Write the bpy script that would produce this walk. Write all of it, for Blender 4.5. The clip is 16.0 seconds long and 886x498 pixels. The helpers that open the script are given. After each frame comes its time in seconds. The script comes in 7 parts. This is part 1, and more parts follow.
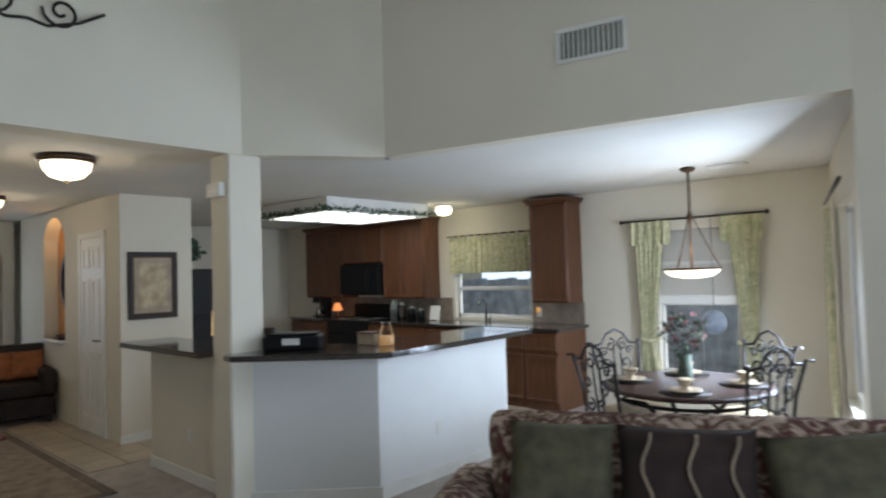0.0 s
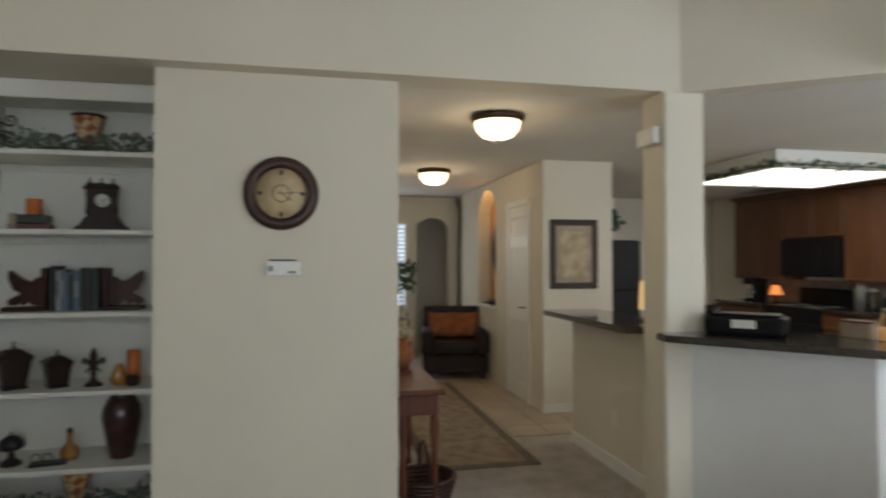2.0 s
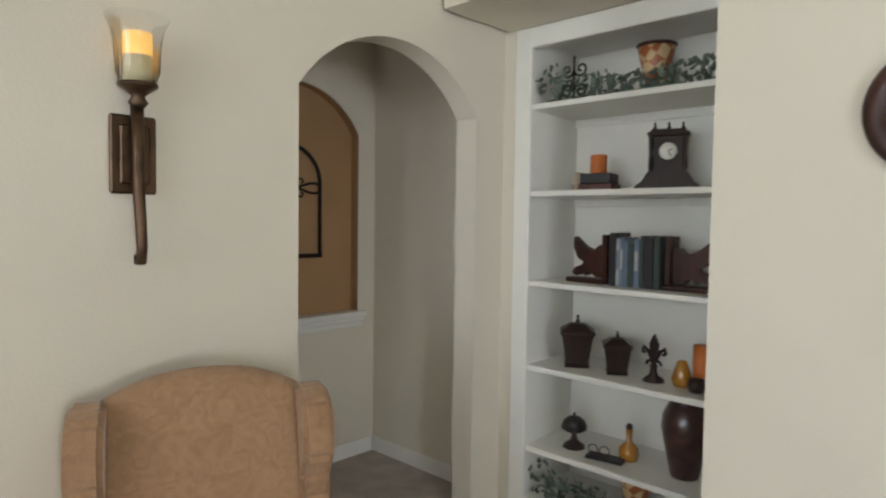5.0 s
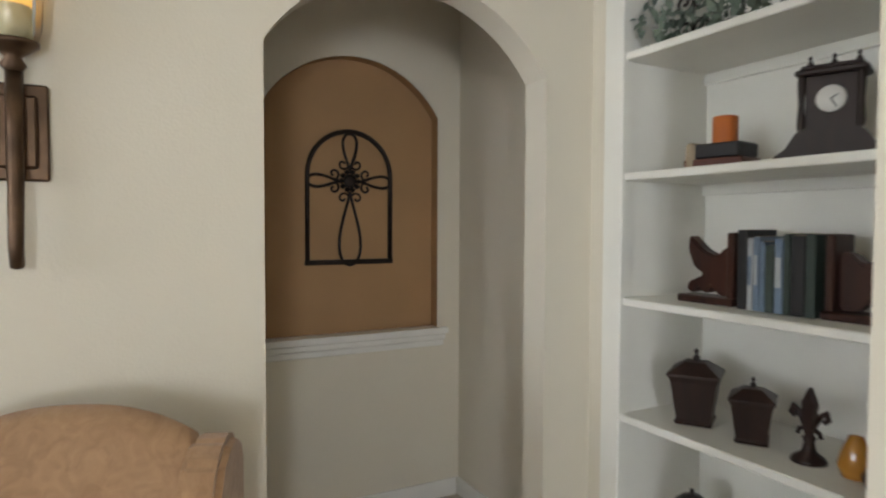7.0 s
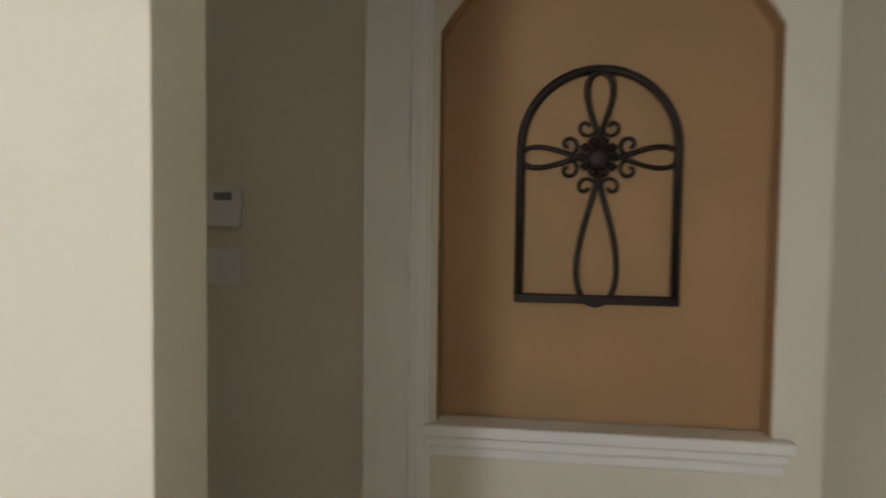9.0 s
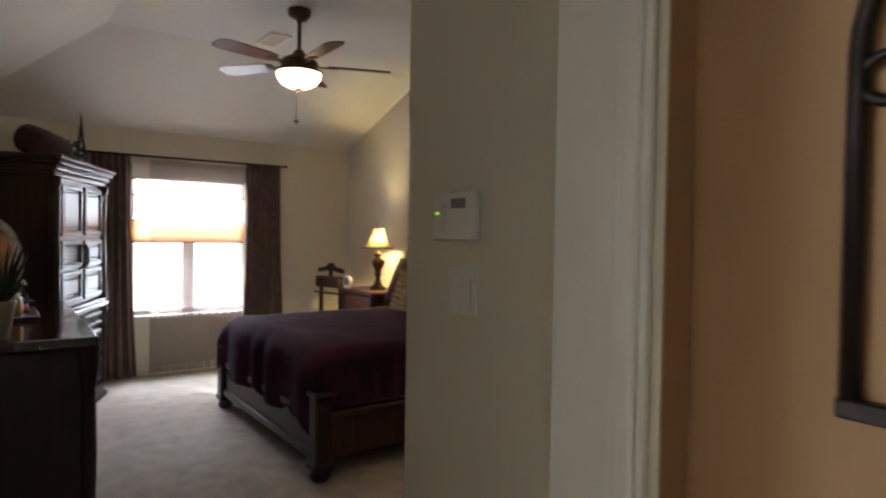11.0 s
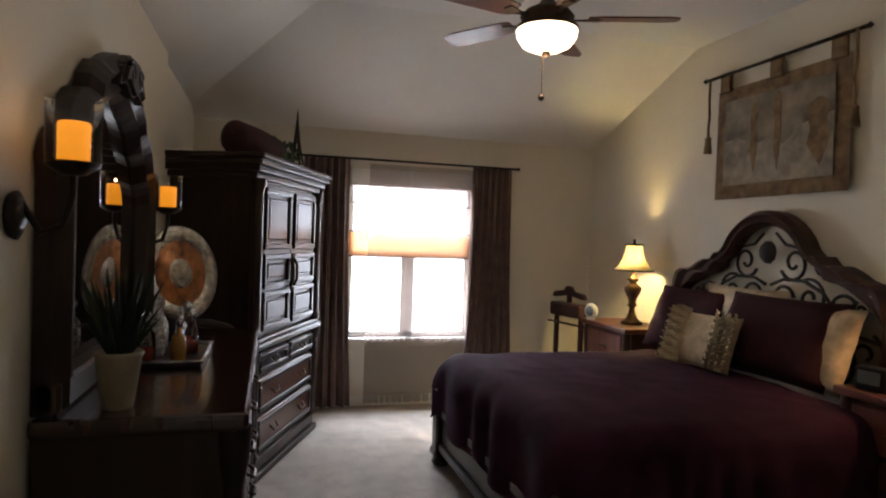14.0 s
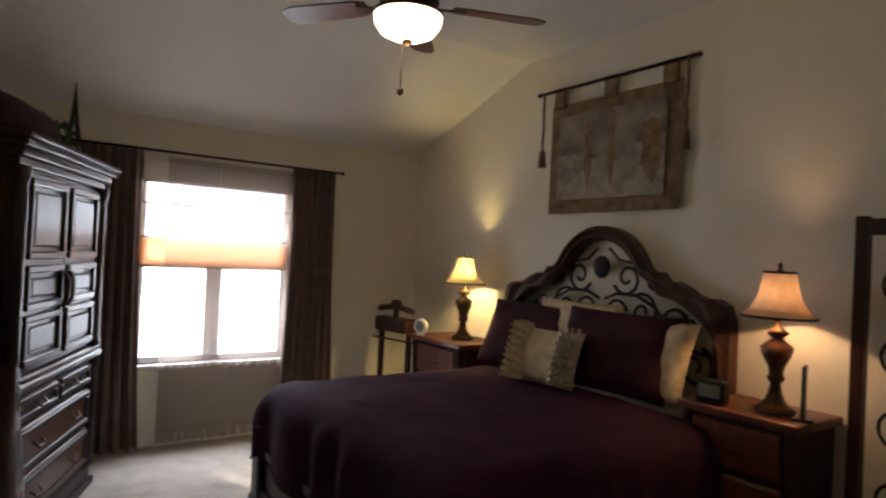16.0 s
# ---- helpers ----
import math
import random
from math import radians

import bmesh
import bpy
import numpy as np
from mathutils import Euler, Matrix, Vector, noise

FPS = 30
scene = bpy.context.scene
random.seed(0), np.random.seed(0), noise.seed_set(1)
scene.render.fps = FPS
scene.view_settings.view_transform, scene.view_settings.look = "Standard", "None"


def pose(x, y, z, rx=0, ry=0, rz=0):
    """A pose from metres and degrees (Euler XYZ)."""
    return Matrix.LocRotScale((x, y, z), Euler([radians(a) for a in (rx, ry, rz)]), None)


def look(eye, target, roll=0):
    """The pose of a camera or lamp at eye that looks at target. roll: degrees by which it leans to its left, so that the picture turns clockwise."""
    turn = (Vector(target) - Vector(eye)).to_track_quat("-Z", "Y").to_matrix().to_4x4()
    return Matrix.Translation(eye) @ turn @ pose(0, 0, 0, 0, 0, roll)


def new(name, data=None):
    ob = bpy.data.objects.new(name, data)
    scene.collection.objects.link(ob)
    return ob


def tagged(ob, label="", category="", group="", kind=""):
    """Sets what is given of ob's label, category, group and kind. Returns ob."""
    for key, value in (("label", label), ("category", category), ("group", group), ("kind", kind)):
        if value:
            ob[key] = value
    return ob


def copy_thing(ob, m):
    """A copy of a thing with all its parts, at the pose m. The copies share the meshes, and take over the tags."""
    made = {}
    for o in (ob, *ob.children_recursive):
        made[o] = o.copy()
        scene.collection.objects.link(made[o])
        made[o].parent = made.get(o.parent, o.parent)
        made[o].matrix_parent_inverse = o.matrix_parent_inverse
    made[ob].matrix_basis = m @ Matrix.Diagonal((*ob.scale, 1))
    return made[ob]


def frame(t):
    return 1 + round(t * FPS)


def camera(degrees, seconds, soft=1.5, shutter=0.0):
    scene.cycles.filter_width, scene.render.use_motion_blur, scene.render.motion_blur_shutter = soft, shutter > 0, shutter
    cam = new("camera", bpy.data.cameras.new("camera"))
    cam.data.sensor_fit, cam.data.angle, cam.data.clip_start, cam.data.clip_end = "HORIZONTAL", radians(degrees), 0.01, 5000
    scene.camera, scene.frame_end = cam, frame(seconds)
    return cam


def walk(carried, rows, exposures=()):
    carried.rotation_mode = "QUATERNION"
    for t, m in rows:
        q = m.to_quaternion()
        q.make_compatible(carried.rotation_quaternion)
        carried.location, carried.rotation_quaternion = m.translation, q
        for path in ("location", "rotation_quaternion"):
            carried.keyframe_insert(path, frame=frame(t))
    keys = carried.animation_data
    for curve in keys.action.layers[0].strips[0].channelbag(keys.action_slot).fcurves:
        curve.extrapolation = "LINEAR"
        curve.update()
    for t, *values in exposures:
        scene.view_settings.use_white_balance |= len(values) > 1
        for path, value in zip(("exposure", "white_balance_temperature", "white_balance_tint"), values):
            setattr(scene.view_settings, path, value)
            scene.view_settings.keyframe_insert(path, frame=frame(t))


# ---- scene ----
cam = camera(71.0, 16.0, soft=2.1, shutter=0.5)
PATH = [
    (0, (1.013, 0.972, 1.570), (-0.319, 2.462, 1.646), -1.7),
    (0.5, (0.715, 0.998, 1.571), (-0.731, 2.378, 1.619), -2.2),
    (1, (0.549, 0.933, 1.547), (-1.039, 2.148, 1.580), -2.1),
    (1.5, (0.449, 1.069, 1.457), (-1.362, 1.916, 1.515), -0.9),
    (2, (0.285, 1.192, 1.465), (-1.671, 1.608, 1.503), -0.0),
    (2.5, (0.191, 1.203, 1.415), (-1.807, 1.283, 1.487), -0.1),
    (3, (-0.057, 1.097, 1.480), (-2.048, 0.912, 1.532), -0.9),
    (3.5, (-0.204, 1.086, 1.512), (-2.114, 0.493, 1.535), 0.1),
    (4, (-0.397, 1.204, 1.512), (-2.170, 0.278, 1.476), 0.3),
    (6.5, (-1.555, 1.238, 1.442), (-2.606, -0.461, 1.358), 0.9),
    (7, (-1.784, 1.069, 1.448), (-2.726, -0.694, 1.370), 0.2),
    (7.5, (-2.046, 0.891, 1.463), (-2.770, -0.971, 1.374), 1.3),
    (8, (-2.213, 0.615, 1.460), (-2.766, -1.305, 1.380), 1.8),
    (10.5, (-3.030, -0.890, 1.510), (-1.557, -2.240, 1.447), -0.1),
    (11, (-2.936, -1.019, 1.468), (-1.315, -2.190, 1.420), 0.9),
    (11.5, (-2.731, -1.245, 1.489), (-0.976, -2.204, 1.490), 1.3),
    (12, (-2.582, -1.301, 1.505), (-0.740, -2.080, 1.491), 0.9),
    (12.5, (-2.353, -1.416, 1.510), (-0.432, -1.971, 1.500), 1.5),
    (13, (-2.131, -1.426, 1.495), (-0.191, -1.911, 1.479), 1.9),
    (13.5, (-1.909, -1.437, 1.490), (0.027, -1.940, 1.479), 2.0),
    (14, (-1.695, -1.430, 1.506), (0.230, -1.969, 1.477), 2.0),
    (14.5, (-1.517, -1.455, 1.515), (0.399, -2.027, 1.508), 2.7),
    (15, (-1.334, -1.415, 1.528), (0.523, -2.158, 1.527), 2.2),
    (15.5, (-1.248, -1.406, 1.536), (0.518, -2.346, 1.544), 2.1),
    (16, (-1.188, -1.349, 1.517), (0.458, -2.485, 1.541), 2.8),
]
walk(cam, [(t, look(eye, target, roll)) for t, eye, target, roll in PATH],
     exposures=[(0.0, -0.95, 5550, 11), (1.0, -0.9, 5800, 11), (2.0, -0.95, 6350, 12), (3.0, -0.55, 6600, 14), (4.0, -0.22, 6400, 14), (6.5, 0.2, 6500, 15), (8.0, 0.1, 6600, 15), (10.5, 1.0, 6500, 15), (11.0, 0.7, 6400, 15), (11.5, 0.35, 6450, 15), (12.5, 0.3, 6450, 15), (13.5, 0.45, 6400, 16), (15.0, 0.4, 6450, 16), (16.0, 0.15, 6500, 16)])

# ---- world and light ----
world = bpy.data.worlds.new("world")
scene.world = world
world.use_nodes = True
sky = world.node_tree.nodes.new("ShaderNodeTexSky")
sky.sky_type, sky.sun_disc = "NISHITA", False
sky.sun_elevation, sky.sun_rotation = radians(38.7), radians(68.6)
bg = world.node_tree.nodes["Background"]
bg.inputs["Strength"].default_value = 0.15
world.node_tree.links.new(sky.outputs[0], bg.inputs[0])
sun = new("sun", bpy.data.lights.new("sun", "SUN"))
sun.data.energy, sun.data.angle, sun.data.color = 5.0, radians(0.5), (1.0, 0.95, 0.86)
sun.matrix_world = look((5, 1.96, 4.3), (0, 0, 0))


def area(name, eye, target, sx, sy, watts, color):
    l = new(name, bpy.data.lights.new(name, "AREA"))
    l.data.shape, l.data.size, l.data.size_y = "RECTANGLE", sx, sy
    l.data.energy, l.data.color = watts, color
    l.matrix_world = look(eye, target)
    return l


def bulb(name, at, watts, color, r=0.04):
    l = new(name, bpy.data.lights.new(name, "POINT"))
    l.data.energy, l.data.color, l.data.shadow_soft_size = watts, color, r
    l.location = at
    return l


DAY = (0.86, 0.94, 1.0)
WARM = (1.0, 0.72, 0.42)
area("skylight_living", (3.9, 1.6, 1.75), (0, 1.6, 1.1), 3.0, 2.0, 85, DAY)
# added fill lamp in front of the solid south wall, no window there
area("fill_south", (1.9, -0.55, 1.6), (1.0, 3.0, 1.4), 1.4, 1.6, 18, DAY)
area("skylight_bedroom", (4.0, -2.675, 1.36), (0, -2.75, 0.75), 1.1, 1.45, 44, (0.80, 0.90, 1.0))
area("skylight_bedroom_high", (5.1, -2.675, 3.25), (2.6, -2.7, 0.4), 2.6, 1.5, 850, (0.78, 0.89, 1.0))
area("skylight_dining", (-1.33, 7.35, 1.1), (-1.3, 4, 0.8), 0.8, 1.2, 10, DAY)
area("skylight_dining_east", (0.12, 6.05, 1.25), (-2.6, 4.6, 0.4), 0.9, 1.4, 160, DAY)
area("skylight_foyer", (-8.90, 2.28, 1.40), (-6, 2.6, 1.2), 0.55, 1.2, 12, DAY)


# ---- materials ----
def mat(name, col, rough=0.6, metal=0.0, var=0.06, scale=6.0, bump=0.0, bscale=60.0, emit=None, strength=0.0, col2=None, coat=0.0, sheen=0.0):
    m = bpy.data.materials.new(name)
    m.use_nodes = True
    nt = m.node_tree
    n, l = nt.nodes, nt.links
    b = n["Principled BSDF"]
    b.inputs["Roughness"].default_value, b.inputs["Metallic"].default_value = rough, metal
    b.inputs["Coat Weight"].default_value, b.inputs["Sheen Weight"].default_value = coat, sheen
    tc = n.new("ShaderNodeTexCoord")
    ns = n.new("ShaderNodeTexNoise")
    ns.inputs["Scale"].default_value, ns.inputs["Detail"].default_value = scale, 5.0
    l.new(tc.outputs["Object"], ns.inputs["Vector"])
    rp = n.new("ShaderNodeValToRGB")
    c2 = col2 or tuple(c * (1 - 3 * var) for c in col)
    rp.color_ramp.elements[0].position, rp.color_ramp.elements[1].position = 0.3, 0.7
    rp.color_ramp.elements[0].color = (*c2, 1)
    rp.color_ramp.elements[1].color = (*[min(1, c * (1 + var)) for c in col], 1)
    l.new(ns.outputs["Fac"], rp.inputs["Fac"])
    l.new(rp.outputs["Color"], b.inputs["Base Color"])
    if bump:
        n2 = n.new("ShaderNodeTexNoise")
        n2.inputs["Scale"].default_value, n2.inputs["Detail"].default_value = bscale, 3.0
        l.new(tc.outputs["Object"], n2.inputs["Vector"])
        bp = n.new("ShaderNodeBump")
        bp.inputs["Strength"].default_value, bp.inputs["Distance"].default_value = bump, 0.01
        l.new(n2.outputs["Fac"], bp.inputs["Height"])
        l.new(bp.outputs["Normal"], b.inputs["Normal"])
    if emit:
        b.inputs["Emission Color"].default_value = (*emit, 1)
        b.inputs["Emission Strength"].default_value = strength
    return m


def wood(name, col, col2, rough=0.35, scale=3.0, stretch=(1, 1, 0.12), coat=0.2):
    m = mat(name, col, rough, col2=col2, coat=coat, scale=scale * 8, bump=0.08, bscale=90)
    nt = m.node_tree
    mp = nt.nodes.new("ShaderNodeMapping")
    mp.inputs["Scale"].default_value = stretch
    tc = next(x for x in nt.nodes if x.type == "TEX_COORD")
    ns = next(x for x in nt.nodes if x.type == "TEX_NOISE")
    nt.links.new(tc.outputs["Object"], mp.inputs["Vector"])
    nt.links.new(mp.outputs["Vector"], ns.inputs["Vector"])
    return m


def glassy(name, col=(1, 1, 1), alpha=0.85, rough=0.02):
    """Thin clear glass: mostly see-through, with a glossy face."""
    m = bpy.data.materials.new(name)
    m.use_nodes = True
    n, l = m.node_tree.nodes, m.node_tree.links
    n.remove(n["Principled BSDF"])
    t, g, f, mx = n.new("ShaderNodeBsdfTransparent"), n.new("ShaderNodeBsdfGlossy"), n.new("ShaderNodeFresnel"), n.new("ShaderNodeMixShader")
    t.inputs[0].default_value = (*col, 1)
    g.inputs["Roughness"].default_value = rough
    f.inputs["IOR"].default_value = 1.45
    l.new(f.outputs[0], mx.inputs[0]), l.new(t.outputs[0], mx.inputs[1]), l.new(g.outputs[0], mx.inputs[2])
    l.new(mx.outputs[0], n["Material Output"].inputs[0])
    return m


def sheer(name, col, clear):
    """Thin woven cloth: part see-through, part lit from both sides."""
    m = bpy.data.materials.new(name)
    m.use_nodes = True
    n, l = m.node_tree.nodes, m.node_tree.links
    n.remove(n["Principled BSDF"])
    t, d, tr = n.new("ShaderNodeBsdfTransparent"), n.new("ShaderNodeBsdfDiffuse"), n.new("ShaderNodeBsdfTranslucent")
    a, b = n.new("ShaderNodeMixShader"), n.new("ShaderNodeMixShader")
    d.inputs[0].default_value = tr.inputs[0].default_value = (*col, 1)
    a.inputs[0].default_value, b.inputs[0].default_value = 0.5, 1 - clear
    l.new(d.outputs[0], a.inputs[1]), l.new(tr.outputs[0], a.inputs[2])
    l.new(t.outputs[0], b.inputs[1]), l.new(a.outputs[0], b.inputs[2])
    l.new(b.outputs[0], n["Material Output"].inputs[0])
    return m


PAINT = mat("cream_wall_paint", (0.71, 0.66, 0.545), 0.75, var=0.015, scale=1.5, bump=0.12, bscale=120)
PAINT2 = mat("white_bar_paint", (0.76, 0.76, 0.74), 0.6, var=0.015, scale=2, bump=0.12, bscale=120)
CEIL = mat("ceiling_paint", (0.74, 0.72, 0.67), 0.85, var=0.015, scale=2, bump=0.2, bscale=150)
BROWN = mat("brown_niche_paint", (0.40, 0.235, 0.11), 0.7, var=0.03, scale=3, bump=0.12, bscale=120)
ORANGE = mat("orange_niche_paint", (0.75, 0.38, 0.14), 0.7, var=0.03)
TRIM = mat("white_trim_paint", (0.80, 0.79, 0.74), 0.4, var=0.02, scale=4)
SHELF = mat("white_shelf_paint", (0.80, 0.79, 0.72), 0.45, var=0.02, scale=3)
CARPET = mat("beige_carpet", (0.50, 0.43, 0.36), 0.95, var=0.10, scale=7, bump=0.8, bscale=420, sheen=0.3)
TILE = mat("beige_floor_tile", (0.46, 0.38, 0.27), 0.4, var=0.08, scale=3, bump=0.05, bscale=40)
DARK = wood("dark_mahogany", (0.055, 0.018, 0.011), (0.022, 0.008, 0.006), 0.42, coat=0.12)
DARKEST = wood("black_brown_wood", (0.030, 0.014, 0.010), (0.014, 0.007, 0.006), 0.42, coat=0.12)
REDWOOD = wood("cherry_wood", (0.13, 0.035, 0.016), (0.06, 0.016, 0.009), 0.38, coat=0.12)
CABWOOD = wood("kitchen_cabinet_wood", (0.13, 0.052, 0.02), (0.08, 0.03, 0.012), 0.5, coat=0.05)
CLOCKWOOD = wood("matt_walnut", (0.026, 0.012, 0.008), (0.013, 0.007, 0.005), 0.6, coat=0.0)
CRYSTAL = mat("cut_crystal", (0.55, 0.54, 0.50), 0.08, var=0.3, scale=60, coat=0.6)
IRON = mat("dark_wrought_iron", (0.028, 0.02, 0.016), 0.45, 0.6, var=0.15, scale=20, bump=0.15, bscale=80)
BRONZE = mat("bronze_metal", (0.10, 0.06, 0.035), 0.4, 0.8, var=0.15, scale=12)
GREYIRON = mat("silvered_iron", (0.055, 0.05, 0.047), 0.4, 0.7, var=0.15, scale=15)
BLACK = mat("black_appliance", (0.008, 0.008, 0.009), 0.5, var=0.1)
BLACK.node_tree.nodes["Principled BSDF"].inputs["Specular IOR Level"].default_value = 0.2
GRANITE = mat("dark_granite", (0.05, 0.04, 0.035), 0.12, var=0.3, scale=70, col2=(0.012, 0.01, 0.01), coat=0.4)
BACKSPLASH = mat("stone_backsplash", (0.30, 0.24, 0.18), 0.5, var=0.12, scale=10)
BEDDING = mat("aubergine_comforter", (0.042, 0.010, 0.026), 0.9, var=0.14, scale=5, bump=0.35, bscale=140)
PILLOW = mat("dark_plum_pillow", (0.045, 0.012, 0.018), 0.8, var=0.12, scale=9, bump=0.25, bscale=120)
CREAM = mat("cream_ruffle_cloth", (0.62, 0.50, 0.33), 0.85, var=0.12, scale=15, bump=0.4, bscale=90)
DRAPE = mat("brown_drapery", (0.13, 0.075, 0.060), 0.8, var=0.12, scale=10, bump=0.2, bscale=100, sheen=0.2)
SHEER = sheer("brown_sheer_curtain", (0.34, 0.27, 0.24), 0.58)
VALANCE = sheer("tan_shade_cloth", (0.62, 0.36, 0.19), 0.15)
GREENCLOTH = mat("green_floral_cloth", (0.56, 0.52, 0.34), 0.85, var=0.2, scale=11, col2=(0.36, 0.37, 0.20), bump=0.2, bscale=90)
SOFACLOTH = mat("floral_sofa_cloth", (0.46, 0.34, 0.27), 0.9, scale=13, col2=(0.10, 0.03, 0.028), bump=0.3, bscale=120)
OLIVE = mat("olive_pillow_cloth", (0.11, 0.10, 0.055), 0.85, var=0.15, scale=12, bump=0.3, bscale=90)
TANCLOTH = mat("gold_damask", (0.34, 0.20, 0.10), 0.75, scale=17, col2=(0.27, 0.15, 0.07), bump=0.25, bscale=60, sheen=0.3)
COCOA = mat("dark_brown_pillow_cloth", (0.035, 0.020, 0.016), 0.85, var=0.15, scale=10, bump=0.25, bscale=110)
LEATHER = mat("dark_leather", (0.022, 0.013, 0.010), 0.6, var=0.15, scale=9, bump=0.1, bscale=60)
RUST = mat("rust_cushion", (0.30, 0.10, 0.03), 0.8, var=0.12, scale=12)
RUG = mat("taupe_patterned_rug", (0.34, 0.27, 0.19), 0.95, scale=9, col2=(0.20, 0.15, 0.11), bump=0.5, bscale=250)
RUGEDGE = mat("dark_rug_border", (0.17, 0.125, 0.09), 0.95, var=0.1)
GLASS = glassy("window_glass")
CLEAR = glassy("clear_glass", (0.93, 0.95, 0.94))
MIRROR = mat("mirror_silver", (0.62, 0.63, 0.63), 0.02, 1.0, var=0.0)
FROST = mat("lit_frosted_glass", (0.9, 0.82, 0.66), 0.5, var=0.02, emit=(1.0, 0.80, 0.5), strength=5.5)
FANGLASS = mat("lit_alabaster_bowl", (0.9, 0.82, 0.7), 0.5, var=0.02, emit=(1.0, 0.80, 0.52), strength=3.6)
FLUOR = mat("lit_fluorescent_diffuser", (0.9, 0.9, 0.85), 0.5, var=0.01, emit=(1.0, 0.95, 0.8), strength=5.0)
def shade_cloth(name, col, thru):
    """Lampshade cloth: mostly matt, letting a little light through."""
    m = sheer(name, col, 0.0)
    next(x for x in m.node_tree.nodes if x.type == "MIX_SHADER").inputs[0].default_value = thru
    next(x for x in m.node_tree.nodes if x.type == "BSDF_TRANSLUCENT").inputs[0].default_value = (*col, 1)
    return m


LAMPYELLOW = shade_cloth("cream_lampshade_cloth", (0.80, 0.66, 0.34), 0.10)
LAMPBLUSH = shade_cloth("blush_lampshade_cloth", (0.72, 0.46, 0.30), 0.055)
SHADE = mat("lit_cream_lampshade", (0.75, 0.60, 0.36), 0.8, var=0.05, scale=8, emit=(1.0, 0.66, 0.27), strength=1.15)
FLAME = mat("glowing_candle_wax", (0.9, 0.5, 0.12), 0.6, var=0.05, emit=(1.0, 0.33, 0.015), strength=0.62)
WAX = mat("ivory_candle_wax", (0.72, 0.62, 0.38), 0.6, var=0.05)
ORANGEWAX = mat("orange_candle_wax", (0.62, 0.17, 0.035), 0.55, var=0.06)
PLASTIC = mat("white_plastic", (0.74, 0.73, 0.68), 0.4, var=0.01)
GREYPL = mat("grey_display", (0.16, 0.17, 0.15), 0.3, var=0.02)
PARCH = mat("parchment_dial", (0.62, 0.48, 0.28), 0.6, var=0.12, scale=8)
COPPER = mat("copper_plate", (0.50, 0.20, 0.07), 0.35, 0.35, var=0.25, scale=18)
SILVER = mat("embossed_silver", (0.55, 0.54, 0.52), 0.25, 0.9, var=0.2, scale=30, bump=0.5, bscale=60)
LEAF = mat("dusty_green_leaf", (0.07, 0.115, 0.06), 0.6, var=0.2, scale=14)
LEAF2 = mat("grey_green_leaf", (0.13, 0.17, 0.13), 0.6, var=0.2, scale=14)
BERRY = mat("dried_rose_flower", (0.25, 0.08, 0.07), 0.8, var=0.2, scale=20)
TERRA = mat("cream_ceramic", (0.38, 0.30, 0.20), 0.5, var=0.1, scale=9)
AMBER = mat("amber_glass", (0.45, 0.20, 0.03), 0.15, var=0.1, coat=0.5)
REDLIQ = mat("red_perfume_glass", (0.35, 0.05, 0.03), 0.1, var=0.05, coat=0.5)
TAPESTRY = mat("woven_tapestry_picture", (0.30, 0.26, 0.19), 0.95, scale=6, col2=(0.10, 0.085, 0.07), bump=0.4, bscale=260)
TAPEDGE = mat("woven_tapestry_border", (0.24, 0.16, 0.085), 0.95, scale=16, col2=(0.12, 0.075, 0.04), bump=0.4, bscale=260)
VASE = mat("marbled_brown_vase", (0.06, 0.024, 0.018), 0.35, var=0.3, scale=14, coat=0.4)
HARLEQUIN = mat("harlequin_ceramic", (0.50, 0.22, 0.09), 0.4, scale=22, col2=(0.62, 0.48, 0.28))
ART = mat("sepia_print", (0.55, 0.44, 0.26), 0.5, scale=9, col2=(0.28, 0.20, 0.10))
# emission stands in for the bright outdoors and also lights the rooms
GLOW_PANEL = mat("glowing_backdrop", (0.8, 0.85, 0.9), 0.9, var=0.0, emit=(0.86, 0.94, 1.0), strength=2.6)
FENCE = mat("weathered_fence", (0.80, 0.79, 0.77), 0.9, var=0.15, scale=5)
BRICK = mat("far_house_siding", (0.70, 0.68, 0.66), 0.9, var=0.12, scale=8)
GRASS = mat("lawn", (0.09, 0.12, 0.04), 0.95, var=0.2, scale=9)
for m_, level in ((BEDDING, 0.15), (PILLOW, 0.2), (DARKEST, 0.32), (DARK, 0.35), (LEATHER, 0.3)):
    m_.node_tree.nodes["Principled BSDF"].inputs["Specular IOR Level"].default_value = level
BOOKS = [mat("book_cover_%s" % k, c, 0.5, var=0.1, scale=12) for k, c in (("oxblood", (0.10, 0.03, 0.02)), ("grey_blue", (0.16, 0.22, 0.30)), ("black", (0.02, 0.02, 0.022)), ("pale", (0.45, 0.47, 0.48)), ("green", (0.04, 0.06, 0.05)))]


# ---- mesh helpers ----
def bm_box(x0, x1, y0, y1, z0, z1, bev=0.0, seg=1, bm=None):
    own = bmesh.new()
    r = bmesh.ops.create_cube(own, size=1)
    for v in r["verts"]:
        v.co = Vector(((x0 + x1) / 2 + v.co.x * (x1 - x0), (y0 + y1) / 2 + v.co.y * (y1 - y0), (z0 + z1) / 2 + v.co.z * (z1 - z0)))
    if bev:
        bmesh.ops.bevel(own, geom=own.edges[:], offset=bev, segments=seg, affect="EDGES", profile=0.6)
    return join(bm, own)


def join(bm, other):
    if bm is None:
        return other
    me = bpy.data.meshes.new("tmp")
    other.to_mesh(me)
    other.free()
    bm.from_mesh(me)
    bpy.data.meshes.remove(me)
    return bm


